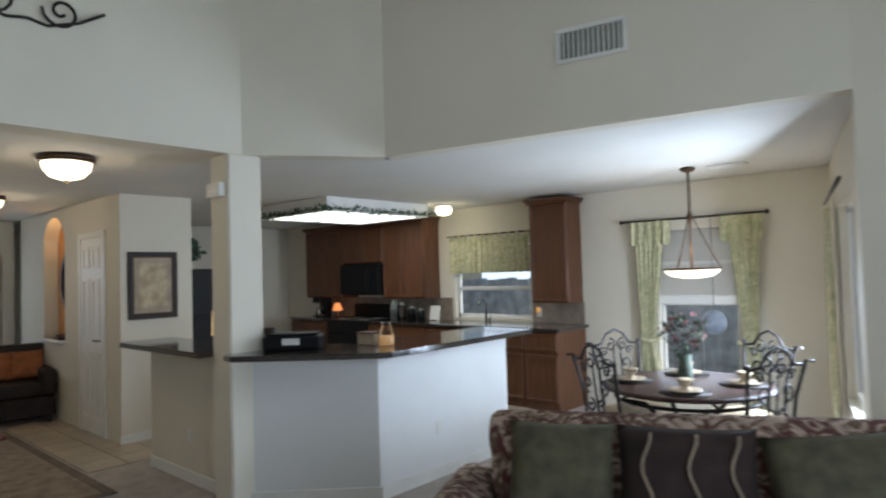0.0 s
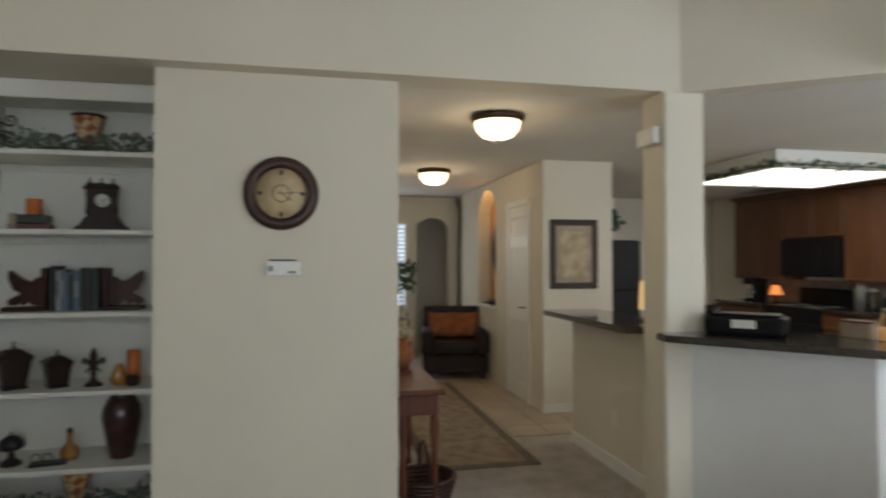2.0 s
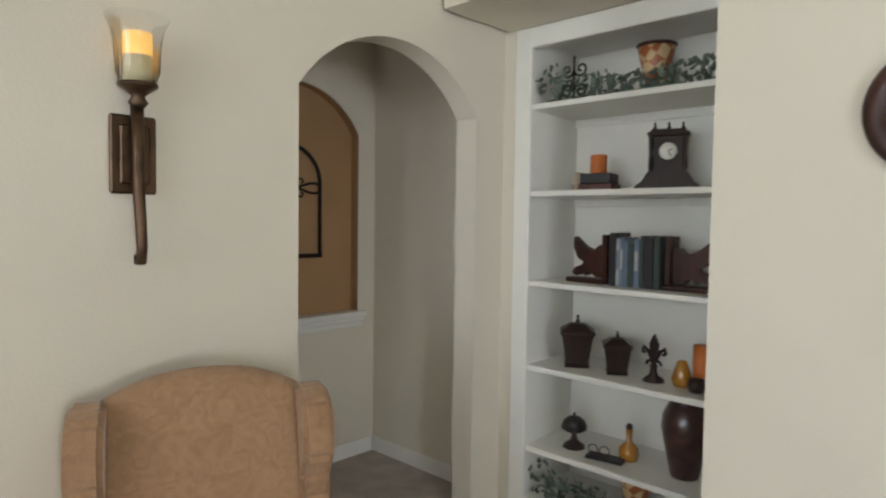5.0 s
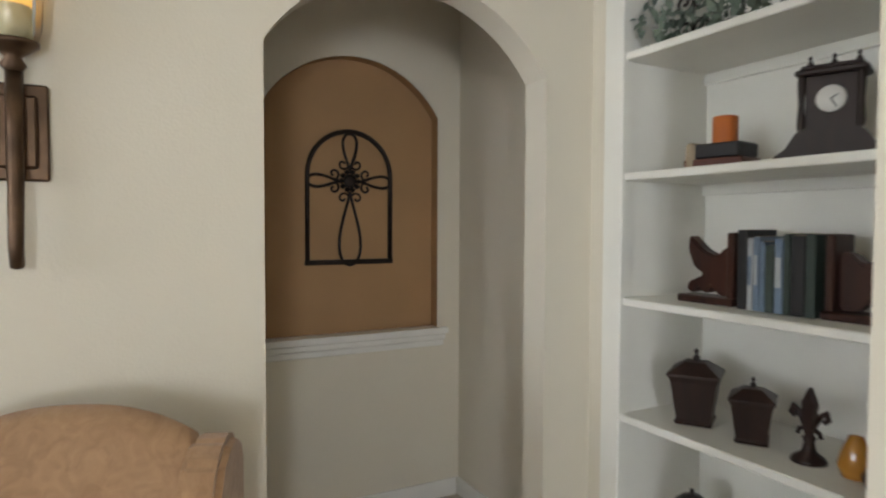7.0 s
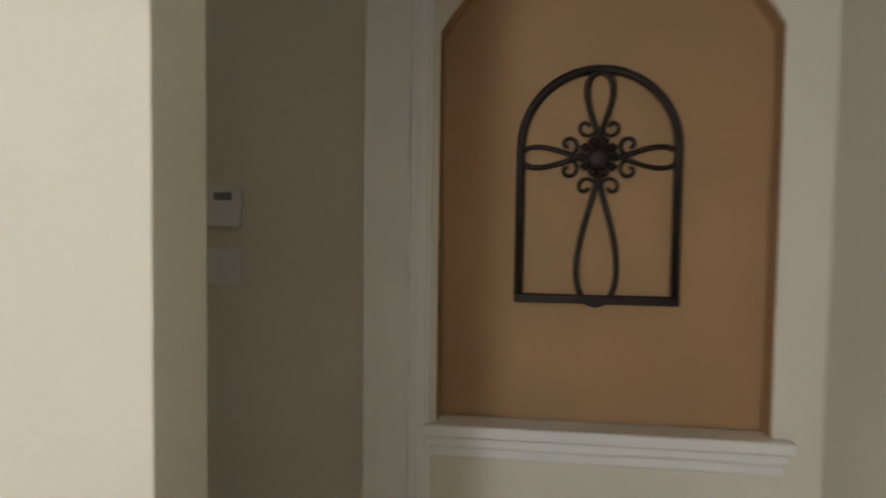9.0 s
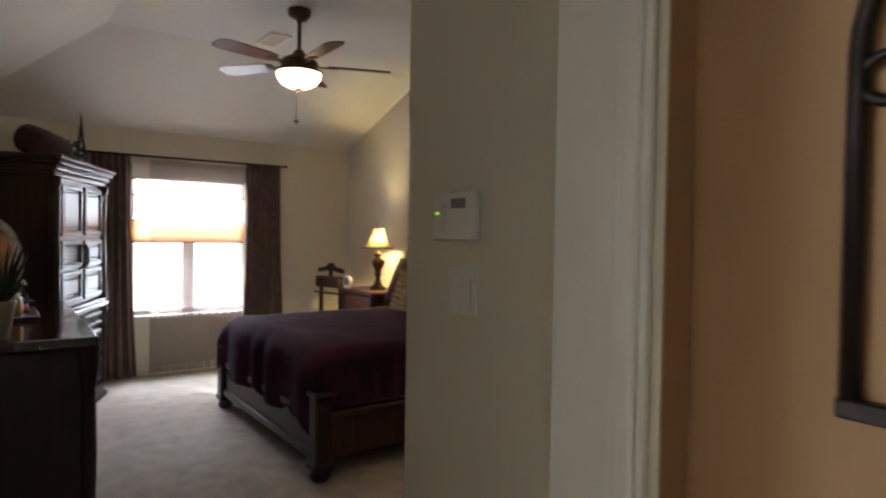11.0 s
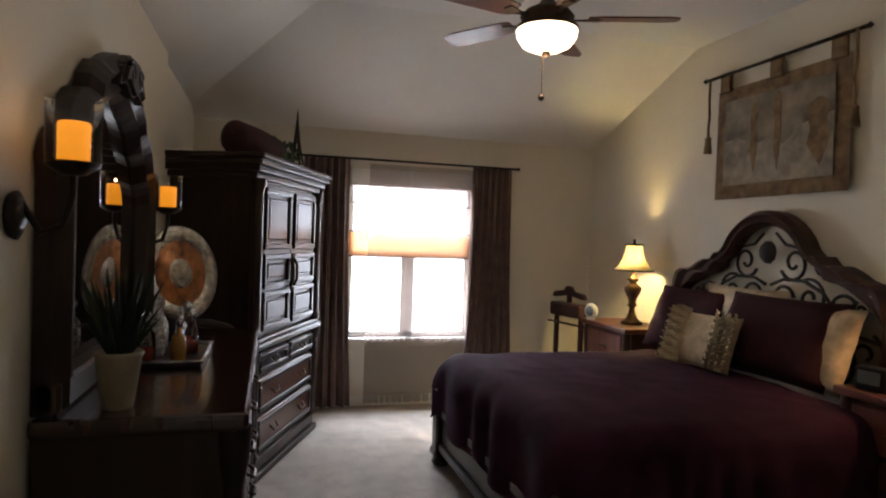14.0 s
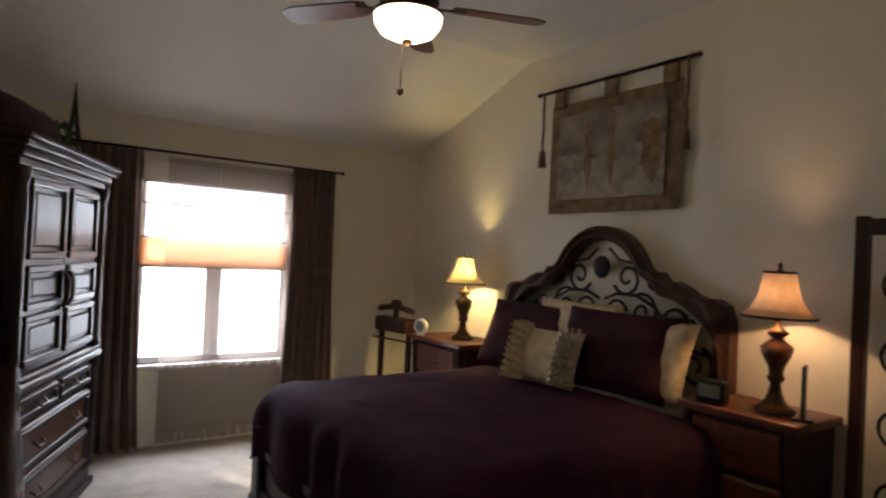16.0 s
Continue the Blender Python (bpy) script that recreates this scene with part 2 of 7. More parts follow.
def lathe(profile, n=24, at=(0, 0, 0), bm=None):
    """Turned body from (radius, height) pairs."""
    bm = bm or bmesh.new()
    rings = []
    for r, z in profile:
        if r < 1e-5:
            rings.append([bm.verts.new((at[0], at[1], at[2] + z))])
        else:
            rings.append([bm.verts.new((at[0] + r * math.cos(2 * math.pi * k / n), at[1] + r * math.sin(2 * math.pi * k / n), at[2] + z)) for k in range(n)])
    for a, b in zip(rings, rings[1:]):
        for k in range(n):
            q = [a[k % len(a)], a[(k + 1) % len(a)], b[(k + 1) % len(b)], b[k % len(b)]]
            q = [v for i, v in enumerate(q) if v not in q[:i]]
            if len(q) > 2:
                f = bm.faces.new(q)
                f.smooth = True
    return bm


def tube(points, r, n=8, closed=False, bm=None, taper=None):
    """A round rod along points."""
    bm = bm or bmesh.new()
    pts = [Vector(p) for p in points]
    m = len(pts)
    rings, up = [], None
    for i, p in enumerate(pts):
        a = pts[(i - 1) % m] if (closed or i) else p
        b = pts[(i + 1) % m] if (closed or i < m - 1) else p
        d = (b - a).normalized()
        if up is None:
            up = d.orthogonal().normalized()
        up = (up - d * up.dot(d))
        up = up.normalized() if up.length > 1e-6 else d.orthogonal().normalized()
        side = d.cross(up)
        rr = r * (1 + (taper - 1) * i / max(1, m - 1)) if taper else r
        rings.append([bm.verts.new(p + rr * (math.cos(2 * math.pi * k / n) * up + math.sin(2 * math.pi * k / n) * side)) for k in range(n)])
    pairs = list(zip(rings, rings[1:])) + ([(rings[-1], rings[0])] if closed else [])
    for a, b in pairs:
        for k in range(n):
            f = bm.faces.new((a[k], a[(k + 1) % n], b[(k + 1) % n], b[k]))
            f.smooth = True
    if not closed:
        bm.faces.new(rings[0][::-1]), bm.faces.new(rings[-1])
    return bm


def slab(poly, z0, z1, bm=None, bev=0.0):
    """A flat outline in x, y raised from z0 to z1."""
    own = bmesh.new()
    lo = [own.verts.new((x, y, z0)) for x, y in poly]
    f = own.faces.new(lo)
    r = bmesh.ops.extrude_face_region(own, geom=[f])
    for v in r["geom"]:
        if isinstance(v, bmesh.types.BMVert):
            v.co.z = z1
    bmesh.ops.recalc_face_normals(own, faces=own.faces[:])
    if bev:
        bmesh.ops.bevel(own, geom=own.edges[:], offset=bev, segments=2, affect="EDGES")
    return join(bm, own)


def panel(poly, y0, y1, bm=None, bev=0.0):
    """An outline in x, z with thickness from y0 to y1."""
    own = slab(poly, 0, 1, bev=0)
    for v in own.verts:
        v.co = Vector((v.co.x, y0 + (y1 - y0) * v.co.z, v.co.y))
    bmesh.ops.recalc_face_normals(own, faces=own.faces[:])
    if bev:
        bmesh.ops.bevel(own, geom=own.edges[:], offset=bev, segments=2, affect="EDGES")
    return join(bm, own)


def turned(bm, m):
    bmesh.ops.transform(bm, matrix=m, verts=bm.verts)
    return bm


def mesh_of(name, bm, material, smooth=False):
    me = bpy.data.meshes.new(name)
    bm.to_mesh(me)
    bm.free()
    me.materials.append(material)
    if smooth:
        for p in me.polygons:
            p.use_smooth = True
    return me


def part(name, bm, material, parent, label="", smooth=False):
    ob = new(name, mesh_of(name, bm, material, smooth))
    ob.parent = parent
    return tagged(ob, label)


def thing(name, label, category, x, y, z, rz=0, group=""):
    ob = new(name)
    ob.empty_display_size = 0.1
    ob.matrix_world = pose(x, y, z, 0, 0, rz)
    return tagged(ob, label, category, group)


def solo(name, bm, material, label, category, at=(0, 0, 0), rz=0, group="", smooth=False):
    """A thing of one mesh."""
    ob = new(name, mesh_of(name, bm, material, smooth))
    ob.matrix_world = pose(*at, 0, 0, rz)
    return tagged(ob, label, category, group)


def structure(name, bm, material, label=""):
    ob = new(name, mesh_of(name, bm, material))
    return tagged(ob, label, kind="structure")


def arc(cx, cz, r, a0, a1, n):
    return [(cx + r * math.cos(radians(a0 + (a1 - a0) * k / n)), cz + r * math.sin(radians(a0 + (a1 - a0) * k / n))) for k in range(n + 1)]


def segarch(x0, x1, spring, apex, n=20):
    """Points of a low arch from x1 (right) to x0 (left), over spring to apex."""
    w, h = (x1 - x0) / 2, apex - spring
    r = (w * w + h * h) / (2 * h)
    cx, cz = (x0 + x1) / 2, apex - r
    a = math.degrees(math.asin(w / r))
    return arc(cx, cz, r, 90 - a, 90 + a, n)


def wall_line(name, x0, y0, x1, y1, z0, z1, th, material, label, holes=()):
    """A straight wall from (x0, y0) to (x1, y1), th thick to its left; holes: (start, end, bottom, top) along it."""
    L = math.hypot(x1 - x0, y1 - y0)
    bm = bmesh.new()
    s = 0.0
    for a, b, lo, hi in sorted(holes):
        if a > s:
            bm_box(s, a, 0, th, z0, z1, bm=bm)
        if lo > z0:
            bm_box(a, b, 0, th, z0, lo, bm=bm)
        if hi < z1:
            bm_box(a, b, 0, th, hi, z1, bm=bm)
        s = b
    if s < L:
        bm_box(s, L, 0, th, z0, z1, bm=bm)
    turned(bm, pose(x0, y0, 0, 0, 0, math.degrees(math.atan2(y1 - y0, x1 - x0))))
    return structure(name, bm, material, label)


# ---- the large structure ----
LOW, HIGH = 2.44, 4.3
structure("floor", bm_box(-10.5, 4.1, -5.2, 8.2, -0.12, 0.0), CARPET, "beige cut-pile carpet through the rooms")
bm = bmesh.new()
x = -7.3
while x < -3.1:
    y = 2.85 if x < -4.7 else 3.42
    while y < 7.5:
        if not (y < 3.4 and x < -5.4 and y > 3.3):
            bm_box(x, x + 0.322, y, y + 0.322, 0.0, 0.008, bm=bm)
        y += 0.33
    x += 0.33
structure("floor_tile", bm, TILE, "square beige ceramic tiles with narrow joints")
# living room walls
wall_line("wall_west", -3.05, 1.655, -3.05, 0.42, 0, LOW, -0.18, PAINT, "cream wall that carries the round clock")
structure("wall_west_upper", bm_box(-3.15, -2.925, -0.75, 3.28, LOW, HIGH), PAINT, "tall cream wall above the hall")
bm = slab([(-2.925, 3.28), (-2.35, 4.12), (-2.47, 4.21), (-3.06, 3.36)], LOW, HIGH)
structure("wall_corner_upper", bm, PAINT, "cream diagonal wall above the bar")
wall_line("wall_north_upper", -2.35, 4.12, 0.5, 4.69, LOW, HIGH, 0.13, PAINT, "tall cream wall above the dining opening")
wall_line("wall_north_east", 0.5, 4.69, 4.0, 4.69, 0, HIGH, 0.13, PAINT, "cream wall beside the dining opening")
wall_line("wall_east", 4.0, 4.82, 4.0, -0.75, 0, HIGH, 0.13, PAINT, "cream wall with tall windows", holes=[(1.7, 4.7, 0.7, 2.8)])
structure("ceiling_living", bm_box(-3.3, 4.2, -0.9, 5.0, HIGH, HIGH + 0.1), CEIL, "high white ceiling")
# south wall with the arch
S0, S1 = -0.78, -0.91
AX0, AX1 = -3.20, -2.18
pts = [(-3.42, 0), (AX0, 0)] + [(AX0, 1.985)] + segarch(AX0, AX1, 1.985, 2.26)[::-1][1:-1] + [(AX1, 1.985), (AX1, 0), (-1.95, 0), (-1.95, HIGH), (-3.42, HIGH)]
structure("wall_south", panel(pts, S1, S0), PAINT, "cream wall with a low arched opening")
structure("wall_south_east", bm_box(-1.95, 4.0, -0.795, S0, 0, HIGH), PAINT, "cream wall that carries the torch sconce")
structure("wall_nook", bm_box(-3.62, -3.42, -2.2, -0.70, 0, HIGH), PAINT, "cream side wall of the vestibule")
# vestibule
V = -1.81
NX0, NX1, NZ0, NZ1, NZ2 = -3.29, -2.39, 0.905, 2.0, 2.26
pts = [(-3.42, 0), (-2.22, 0), (-2.22, 2.9), (NX1, 2.9), (NX1, NZ0), (NX0, NZ0), (NX0, NZ1)] + segarch(NX0, NX1, NZ1, NZ2)[::-1][1:-1] + [(NX1 - 0.0005, NZ1), (NX1 - 0.0005, 2.9), (-3.42, 2.9)]
structure("wall_niche", panel(pts, V - 0.07, V), PAINT, "cream wall with an arched recess")
structure("niche_back", bm_box(-3.42, -2.22, V - 0.11, V - 0.073, 0.5, 2.5), BROWN, "brown painted back of the arched recess")
bm = bmesh.new()
pts = [(NX0, NZ0)] + [(NX0, NZ1)] + segarch(NX0, NX1, NZ1, NZ2)[::-1][1:-1] + [(NX1, NZ1), (NX1, NZ0)]
for (a, b), (c, d) in zip(pts, pts[1:]):
    f = bm.faces.new([bm.verts.new(p) for p in ((a * 0.998 - 0.0056, V - 0.07, b - 0.002), (c * 0.998 - 0.0056, V - 0.07, d - 0.002), (c * 0.998 - 0.0056, V - 0.004, d - 0.002), (a * 0.998 - 0.0056, V - 0.004, b - 0.002))])
structure("niche_lining", bm, BROWN, "brown painted reveal of the recess")
bm = bm_box(NX0 - 0.05, NX1 + 0.05, V - 0.065, V + 0.035, 0.88, 0.911, 0.003)
bm_box(NX0 - 0.04, NX1 + 0.04, V + 0.0, V + 0.025, 0.845, 0.88, 0.008, bm=bm)
bm_box(NX0 - 0.03, NX1 + 0.03, V + 0.0, V + 0.014, 0.815, 0.845, 0.004, bm=bm)
structure("trim_niche_sill", bm, TRIM, "moulded white sill below the recess")
structure("ceiling_vestibule", bm_box(-3.5, -2.2, -2.1, -0.75, 2.6, 2.7), CEIL, "ceiling of the vestibule")
# bedroom walls
B0 = -2.01
structure("wall_alarm", bm_box(-2.22, -1.385, B0 - 0.13, B0, 0, 3.05), PAINT, "short cream wall with the alarm keypad")
structure("wall_bed_west", bm_box(-1.54, -1.41, -4.47, B0 - 0.13, 0, 3.05), PAINT, "cream bedroom wall")
structure("wall_bed_south", bm_box(-1.54, 4.0, -4.62, -4.47, 0, 3.05), PAINT, "cream wall behind the bed")
structure("wall_bed_north", bm_box(-1.95, 2.25, -0.83, -0.80, 0, 3.05), PAINT, "cream wall behind the dresser")
structure("wall_bed_north_far", bm_box(2.25, 4.0, -0.80, -0.67, 0, 3.05), PAINT, "cream wall behind the armoire")
WY0, WY1, WZ0, WZ1 = -3.25, -2.1, 0.61, 2.12
wall_line("wall_bed_east", 3.82, -0.67, 3.82, -4.62, 0, 3.05, 0.15, PAINT, "cream window wall", holes=[(-0.67 - WY1, -0.67 - WY0, WZ0, WZ1)])
CX, CY, CZ = 2.3, -1.7, 3.0
bm = bmesh.new()
P = {k: bm.verts.new(v) for k, v in dict(a=(-2.3, -4.5, CZ), b=(CX, -4.5, CZ), c=(CX, CY, CZ), d=(-2.3, CY, CZ), e=(3.84, -4.5, LOW), f=(3.84, -0.65, LOW), g=(-2.3, -0.65, LOW)).items()}
for q in ("abcd", "befc", "dcfg"):
    bm.faces.new([P[k] for k in q])
bmesh.ops.recalc_face_normals(bm, faces=bm.faces[:])
r = bmesh.ops.solidify(bm, geom=bm.faces[:], thickness=-0.06)
structure("ceiling_bedroom", bm, CEIL, "vaulted cream bedroom ceiling with sloped sides")
# door casing of the bedroom
bm = bm_box(-2.375, -2.31, V, V + 0.022, 0, 2.12, 0.006)
bm_box(-2.365, -2.335, V + 0.022, V + 0.032, 0, 2.11, 0.005, bm=bm)
bm_box(-2.33, -2.18, V - 0.2, V + 0.012, 0, 2.12, 0.004, bm=bm)
structure("door_1", bm, TRIM, "white painted door casing").location = (0, 0, 0)
# hall, foyer and kitchen
structure("ceiling_low", slab([(-10.3, 1.5), (-3.14, 1.5), (-3.14, 3.36), (-2.46, 4.22), (0.5, 4.82), (0.5, 8.0), (-10.3, 8.0)], LOW + 0.004, LOW + 0.1), CEIL, "low white ceiling over hall, kitchen and dining")
structure("ceiling_shelf_bay", bm_box(-4.1, -3.14, -0.75, 1.6, LOW + 0.004, LOW + 0.1), PAINT, "soffit above the bookcase")
structure("wall_hall_south", bm_box(-10.3, -3.18, 1.52, 1.643, 0, LOW), PAINT, "cream hall wall")
structure("wall_foyer_west", bm_box(-10.3, -10.15, 1.5, 8.0, 0, LOW), PAINT, "pale foyer wall")
P0 = 3.38
nx0, nx1 = -7.7, -6.95
pts = [(-8.6, 0), (-5.36, 0), (-5.36, LOW), (nx1, LOW), (nx1, 0.92), (nx0, 0.92), (nx0, 2.1)] + segarch(nx0, nx1, 2.1, 2.36)[::-1][1:-1] + [(nx1 - 0.0005, 2.1), (nx1 - 0.0005, LOW), (-8.6, LOW)]
structure("wall_pantry", panel(pts, P0, P0 + 0.16), PAINT, "cream wall with a white door and an arched recess")
structure("hall_niche_back", bm_box(-8.0, -6.7, P0 + 0.165, P0 + 0.19, 0.6, 2.43), ORANGE, "orange painted back of the hall recess")
structure("wall_pantry_end", bm_box(-5.5, -5.36, P0 + 0.16, 4.1, 0, LOW), PAINT, "cream end wall with a framed print")
structure("wall_pantry_back", bm_box(-8.6, -5.5, 3.97, 4.1, 0, LOW), PAINT, "cream wall beside the refrigerator")
structure("trim_hall_sill", bm_box(nx0 - 0.06, nx1 + 0.06, P0 - 0.05, P0 + 0.16, 0.88, 0.92, 0.008), TRIM, "white sill of the hall recess")
N0 = 7.5
wall_line("wall_kitchen_north", 0.3, N0, -8.6, N0, 0, LOW, -0.15, PAINT, "cream kitchen and dining wall with two windows", holes=[(1.22, 2.04, 0.42, 1.95), (3.66, 4.92, 0.95, 1.98)])
structure("wall_kitchen_west", bm_box(-8.75, -8.6, 3.4, 7.7, 0, LOW), PAINT, "yellowish kitchen wall")
wall_line("wall_dining_east", 0.5, 4.82, -0.1, 7.52, 0, LOW, -0.15, PAINT, "cream dining wall with a tall window", holes=[(0.55, 1.95, 0.5, 2.0)])
# bar with knee walls and column
structure("column", bm_box(-3.15, -2.905, 3.16, 3.42, 0, LOW, 0.012), PAINT, "square cream column rising from the bar")
bm = slab([(-3.0, 3.34), (-2.93, 3.30), (-2.28, 3.93), (-2.28, 5.45), (-2.42, 5.45), (-2.42, 3.99), (-3.1, 3.40)], 0, 1.02)
structure("wall_bar", bm, PAINT2, "white painted half wall below the bar")
structure("wall_bar_hall", bm_box(-4.45, -3.17, 3.28, 3.40, 0, 1.02), PAINT, "cream half wall below the hall counter")
bm = slab([(-2.95, 3.29), (-2.27, 3.94), (-2.27, 5.46), (-2.255, 5.46), (-2.255, 3.93), (-2.93, 3.27)], 0, 0.09)
bm_box(-4.45, -3.17, 3.268, 3.28, 0, 0.09, bm=bm)
bm_box(-5.36, -5.348, 3.37, 4.1, 0, 0.09, bm=bm)
bm_box(-3.42, -3.408, -1.81, -0.92, 0, 0.09, bm=bm)
bm_box(-3.40, -2.4, V, V + 0.012, 0, 0.09, bm=bm)
bm_box(-1.41, 3.82, -4.47, -4.458, 0, 0.09, bm=bm)
bm_box(3.808, 3.82, -4.45, -0.8, 0, 0.09, bm=bm)
structure("baseboard", bm, TRIM, "white painted baseboard")
# outside
structure("ground", bm_box(-60, 80, -60, 80, -0.4, -0.3), GRASS, "lawn outside the windows")

# added glowing panels that whiten the window views
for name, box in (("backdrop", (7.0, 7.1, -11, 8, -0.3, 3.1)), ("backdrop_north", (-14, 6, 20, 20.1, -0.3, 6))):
    structure(name, bm_box(*box), GLOW_PANEL, "plain glowing panel standing in for the bright outdoors")

ramp = next(x for x in SOFACLOTH.node_tree.nodes if x.type == "VALTORGB").color_ramp
ramp.elements[0].position, ramp.elements[1].position = 0.40, 0.60
mid = ramp.elements.new(0.5)
mid.color = (0.17, 0.12, 0.075, 1)
for m_ in (TANCLOTH, SOFACLOTH, GREENCLOTH):
    next(x for x in m_.node_tree.nodes if x.type == "TEX_NOISE").inputs["Distortion"].default_value = 1.8
nt = HARLEQUIN.node_tree
ck = nt.nodes.new("ShaderNodeTexChecker")
ck.inputs["Color1"].default_value, ck.inputs["Color2"].default_value, ck.inputs["Scale"].default_value = (0.36, 0.10, 0.03, 1), (0.62, 0.46, 0.24, 1), 20
mp = nt.nodes.new("ShaderNodeMapping")
mp.inputs["Rotation"].default_value = (radians(45), 0, radians(20))
tc = next(x for x in nt.nodes if x.type == "TEX_COORD")
nt.links.new(tc.outputs["Object"], mp.inputs["Vector"])
nt.links.new(mp.outputs["Vector"], ck.inputs["Vector"])
nt.links.new(ck.outputs["Color"], nt.nodes["Principled BSDF"].inputs["Base Color"])


# ---- bedroom ----
def spiral(cx, cz, r, turns, start, sgn=1, n=22, y=0.0, inner=0.18):
    return [(cx + r * (1 - (1 - inner) * k / n) * math.cos(start + sgn * turns * 2 * math.pi * k / n), y, cz + r * (1 - (1 - inner) * k / n) * math.sin(start + sgn * turns * 2 * math.pi * k / n)) for k in range(n + 1)]


def cushion(w, h, t, n=12, puff=0.5):
    """A stuffed pillow standing in x, z with thickness t."""
    bm = bmesh.new()
    for s in (-1, 1):
        g = []
        for i in range(n + 1):
            row = []
            for j in range(n + 1):
                u, v = 2 * i / n - 1, 2 * j / n - 1
                b = max(0, (1 - u ** 4) * (1 - v ** 4)) ** puff
                pin = 1 - 0.06 * (1 - abs(u)) * 0 - 0.05 * (1 - v * v) * abs(u) ** 3
                pin2 = 1 - 0.05 * (1 - u * u) * abs(v) ** 3
                wob = 0.012 * noise.noise((u * 3 + s, v * 3, w * 9))
                row.append(bm.verts.new((u * w / 2 * pin, s * (t / 2 * b + wob * b), h / 2 + v * h / 2 * pin2)))
            g.append(row)
        for i in range(n):
            for j in range(n):
                q = (g[i][j], g[i + 1][j], g[i + 1][j + 1], g[i][j + 1])
                f = bm.faces.new(q if s < 0 else q[::-1])
                f.smooth = True
    bmesh.ops.remove_doubles(bm, verts=bm.verts, dist=0.004)
    return bm


def drape(y0, y1, z0, z1, x, folds, depth, seed=0, n=90, flare=0.0):
    """Hanging cloth with folds, in the plane x."""
    bm = bmesh.new()
    rows = []
    for j in range(15):
        v = j / 14
        z = z1 + (z0 - z1) * v
        row = []
        for i in range(n + 1):
            u = i / n
            a = u * folds * 2 * math.pi
            d = depth * (0.55 + 0.45 * v) * (math.sin(a + 0.6 * math.sin(3 * v + seed)) + 0.35 * math.sin(2.3 * a + seed)) + 0.012 * noise.noise((u * 4, v * 3, seed))
            yy = y0 + (y1 - y0) * u + flare * v * v * (u - 0.5)
            row.append(bm.verts.new((x + d, yy, z)))
        rows.append(row)
    for a, b in zip(rows, rows[1:]):
        for i in range(n):
            f = bm.faces.new((a[i], a[i + 1], b[i + 1], b[i]))
            f.smooth = True
    return bm


def framed_panel(x0, x1, z0, z1, y, bm_out=None, deep=0.02):
    """A raised frame moulding with a sunk field, on a front that faces -y."""
    bm = bm_out or bmesh.new()
    w = 0.035
    for a, b, c, d in ((x0, x1, z0, z0 + w), (x0, x1, z1 - w, z1), (x0, x0 + w, z0 + w, z1 - w), (x1 - w, x1, z0 + w, z1 - w)):
        bm_box(a, b, y - deep, y, c, d, 0.006, bm=bm)
    return bm


# bed: local origin at the middle of the headboard foot, foot end towards +y
bed = thing("bed", "king bed with a carved dark wood and iron headboard", "bed", 1.37, -4.42, 0)
HX, HS = 0.10, 0.955  # headboard shift and width factor
outline = [(-0.93, 0), (-0.93, 1.25), (-0.90, 1.33), (-0.82, 1.37), (-0.74, 1.35), (-0.68, 1.40), (-0.58, 1.44), (-0.50, 1.44), (-0.46, 1.50)]
top = arc(0, 1.36, 0.40, 162, 18, 18)
poly = outline + top + [(-x, z) for x, z in outline[::-1]]
inner = [(-0.83, 0.62), (-0.83, 1.22), (-0.76, 1.26), (-0.66, 1.29), (-0.56, 1.34), (-0.46, 1.35), (-0.40, 1.42)] + arc(0, 1.34, 0.33, 156, 24, 14)
inner += [(-x, z) for x, z in inner[6::-1]]
bm = bmesh.new()
n = len(poly)


def walk_round(pl, m):
    """m even points along a polyline."""
    d = [0.0]
    for p, q in zip(pl, pl[1:]):
        d.append(d[-1] + math.hypot(q[0] - p[0], q[1] - p[1]))
    out = []
    for k in range(m):
        s = d[-1] * k / (m - 1)
        i = max(0, min(len(pl) - 2, next((i for i in range(len(d) - 1) if d[i + 1] >= s), len(pl) - 2)))
        f = (s - d[i]) / max(1e-9, d[i + 1] - d[i])
        out.append((pl[i][0] + f * (pl[i + 1][0] - pl[i][0]), pl[i][1] + f * (pl[i + 1][1] - pl[i][1])))
    return out


po, pi = walk_round(poly, 70), walk_round(inner, 70)
rings = []
for (xo, zo), (xi, zi) in zip(po, pi):
    mx, mz = (xo + xi) / 2, (zo + zi) / 2
    rings.append([bm.verts.new(p) for p in ((xo, -0.03, zo), (xo, 0.05, zo), (xo * 0.7 + xi * 0.3, 0.085, zo * 0.7 + zi * 0.3), (mx, 0.06, mz), (xi * 0.8 + xo * 0.2, 0.07, zi * 0.8 + zo * 0.2), (xi, 0.04, zi), (xi, -0.03, zi))])
for a, b in zip(rings, rings[1:]):
    for k in range(7):
        f = bm.faces.new((a[k], b[k], b[(k + 1) % 7], a[(k + 1) % 7]))
bm_box(-0.93, 0.93, -0.03, 0.04, 0.25, 0.66, 0.01, bm=bm)
bmesh.ops.recalc_face_normals(bm, faces=bm.faces[:])
hb = part("headboard", turned(bm, Matrix.Translation((HX, 0, 0)) @ Matrix.Diagonal((HS, 1, 1, 1))), DARK, bed, "carved dark mahogany headboard frame")
bm = bmesh.new()
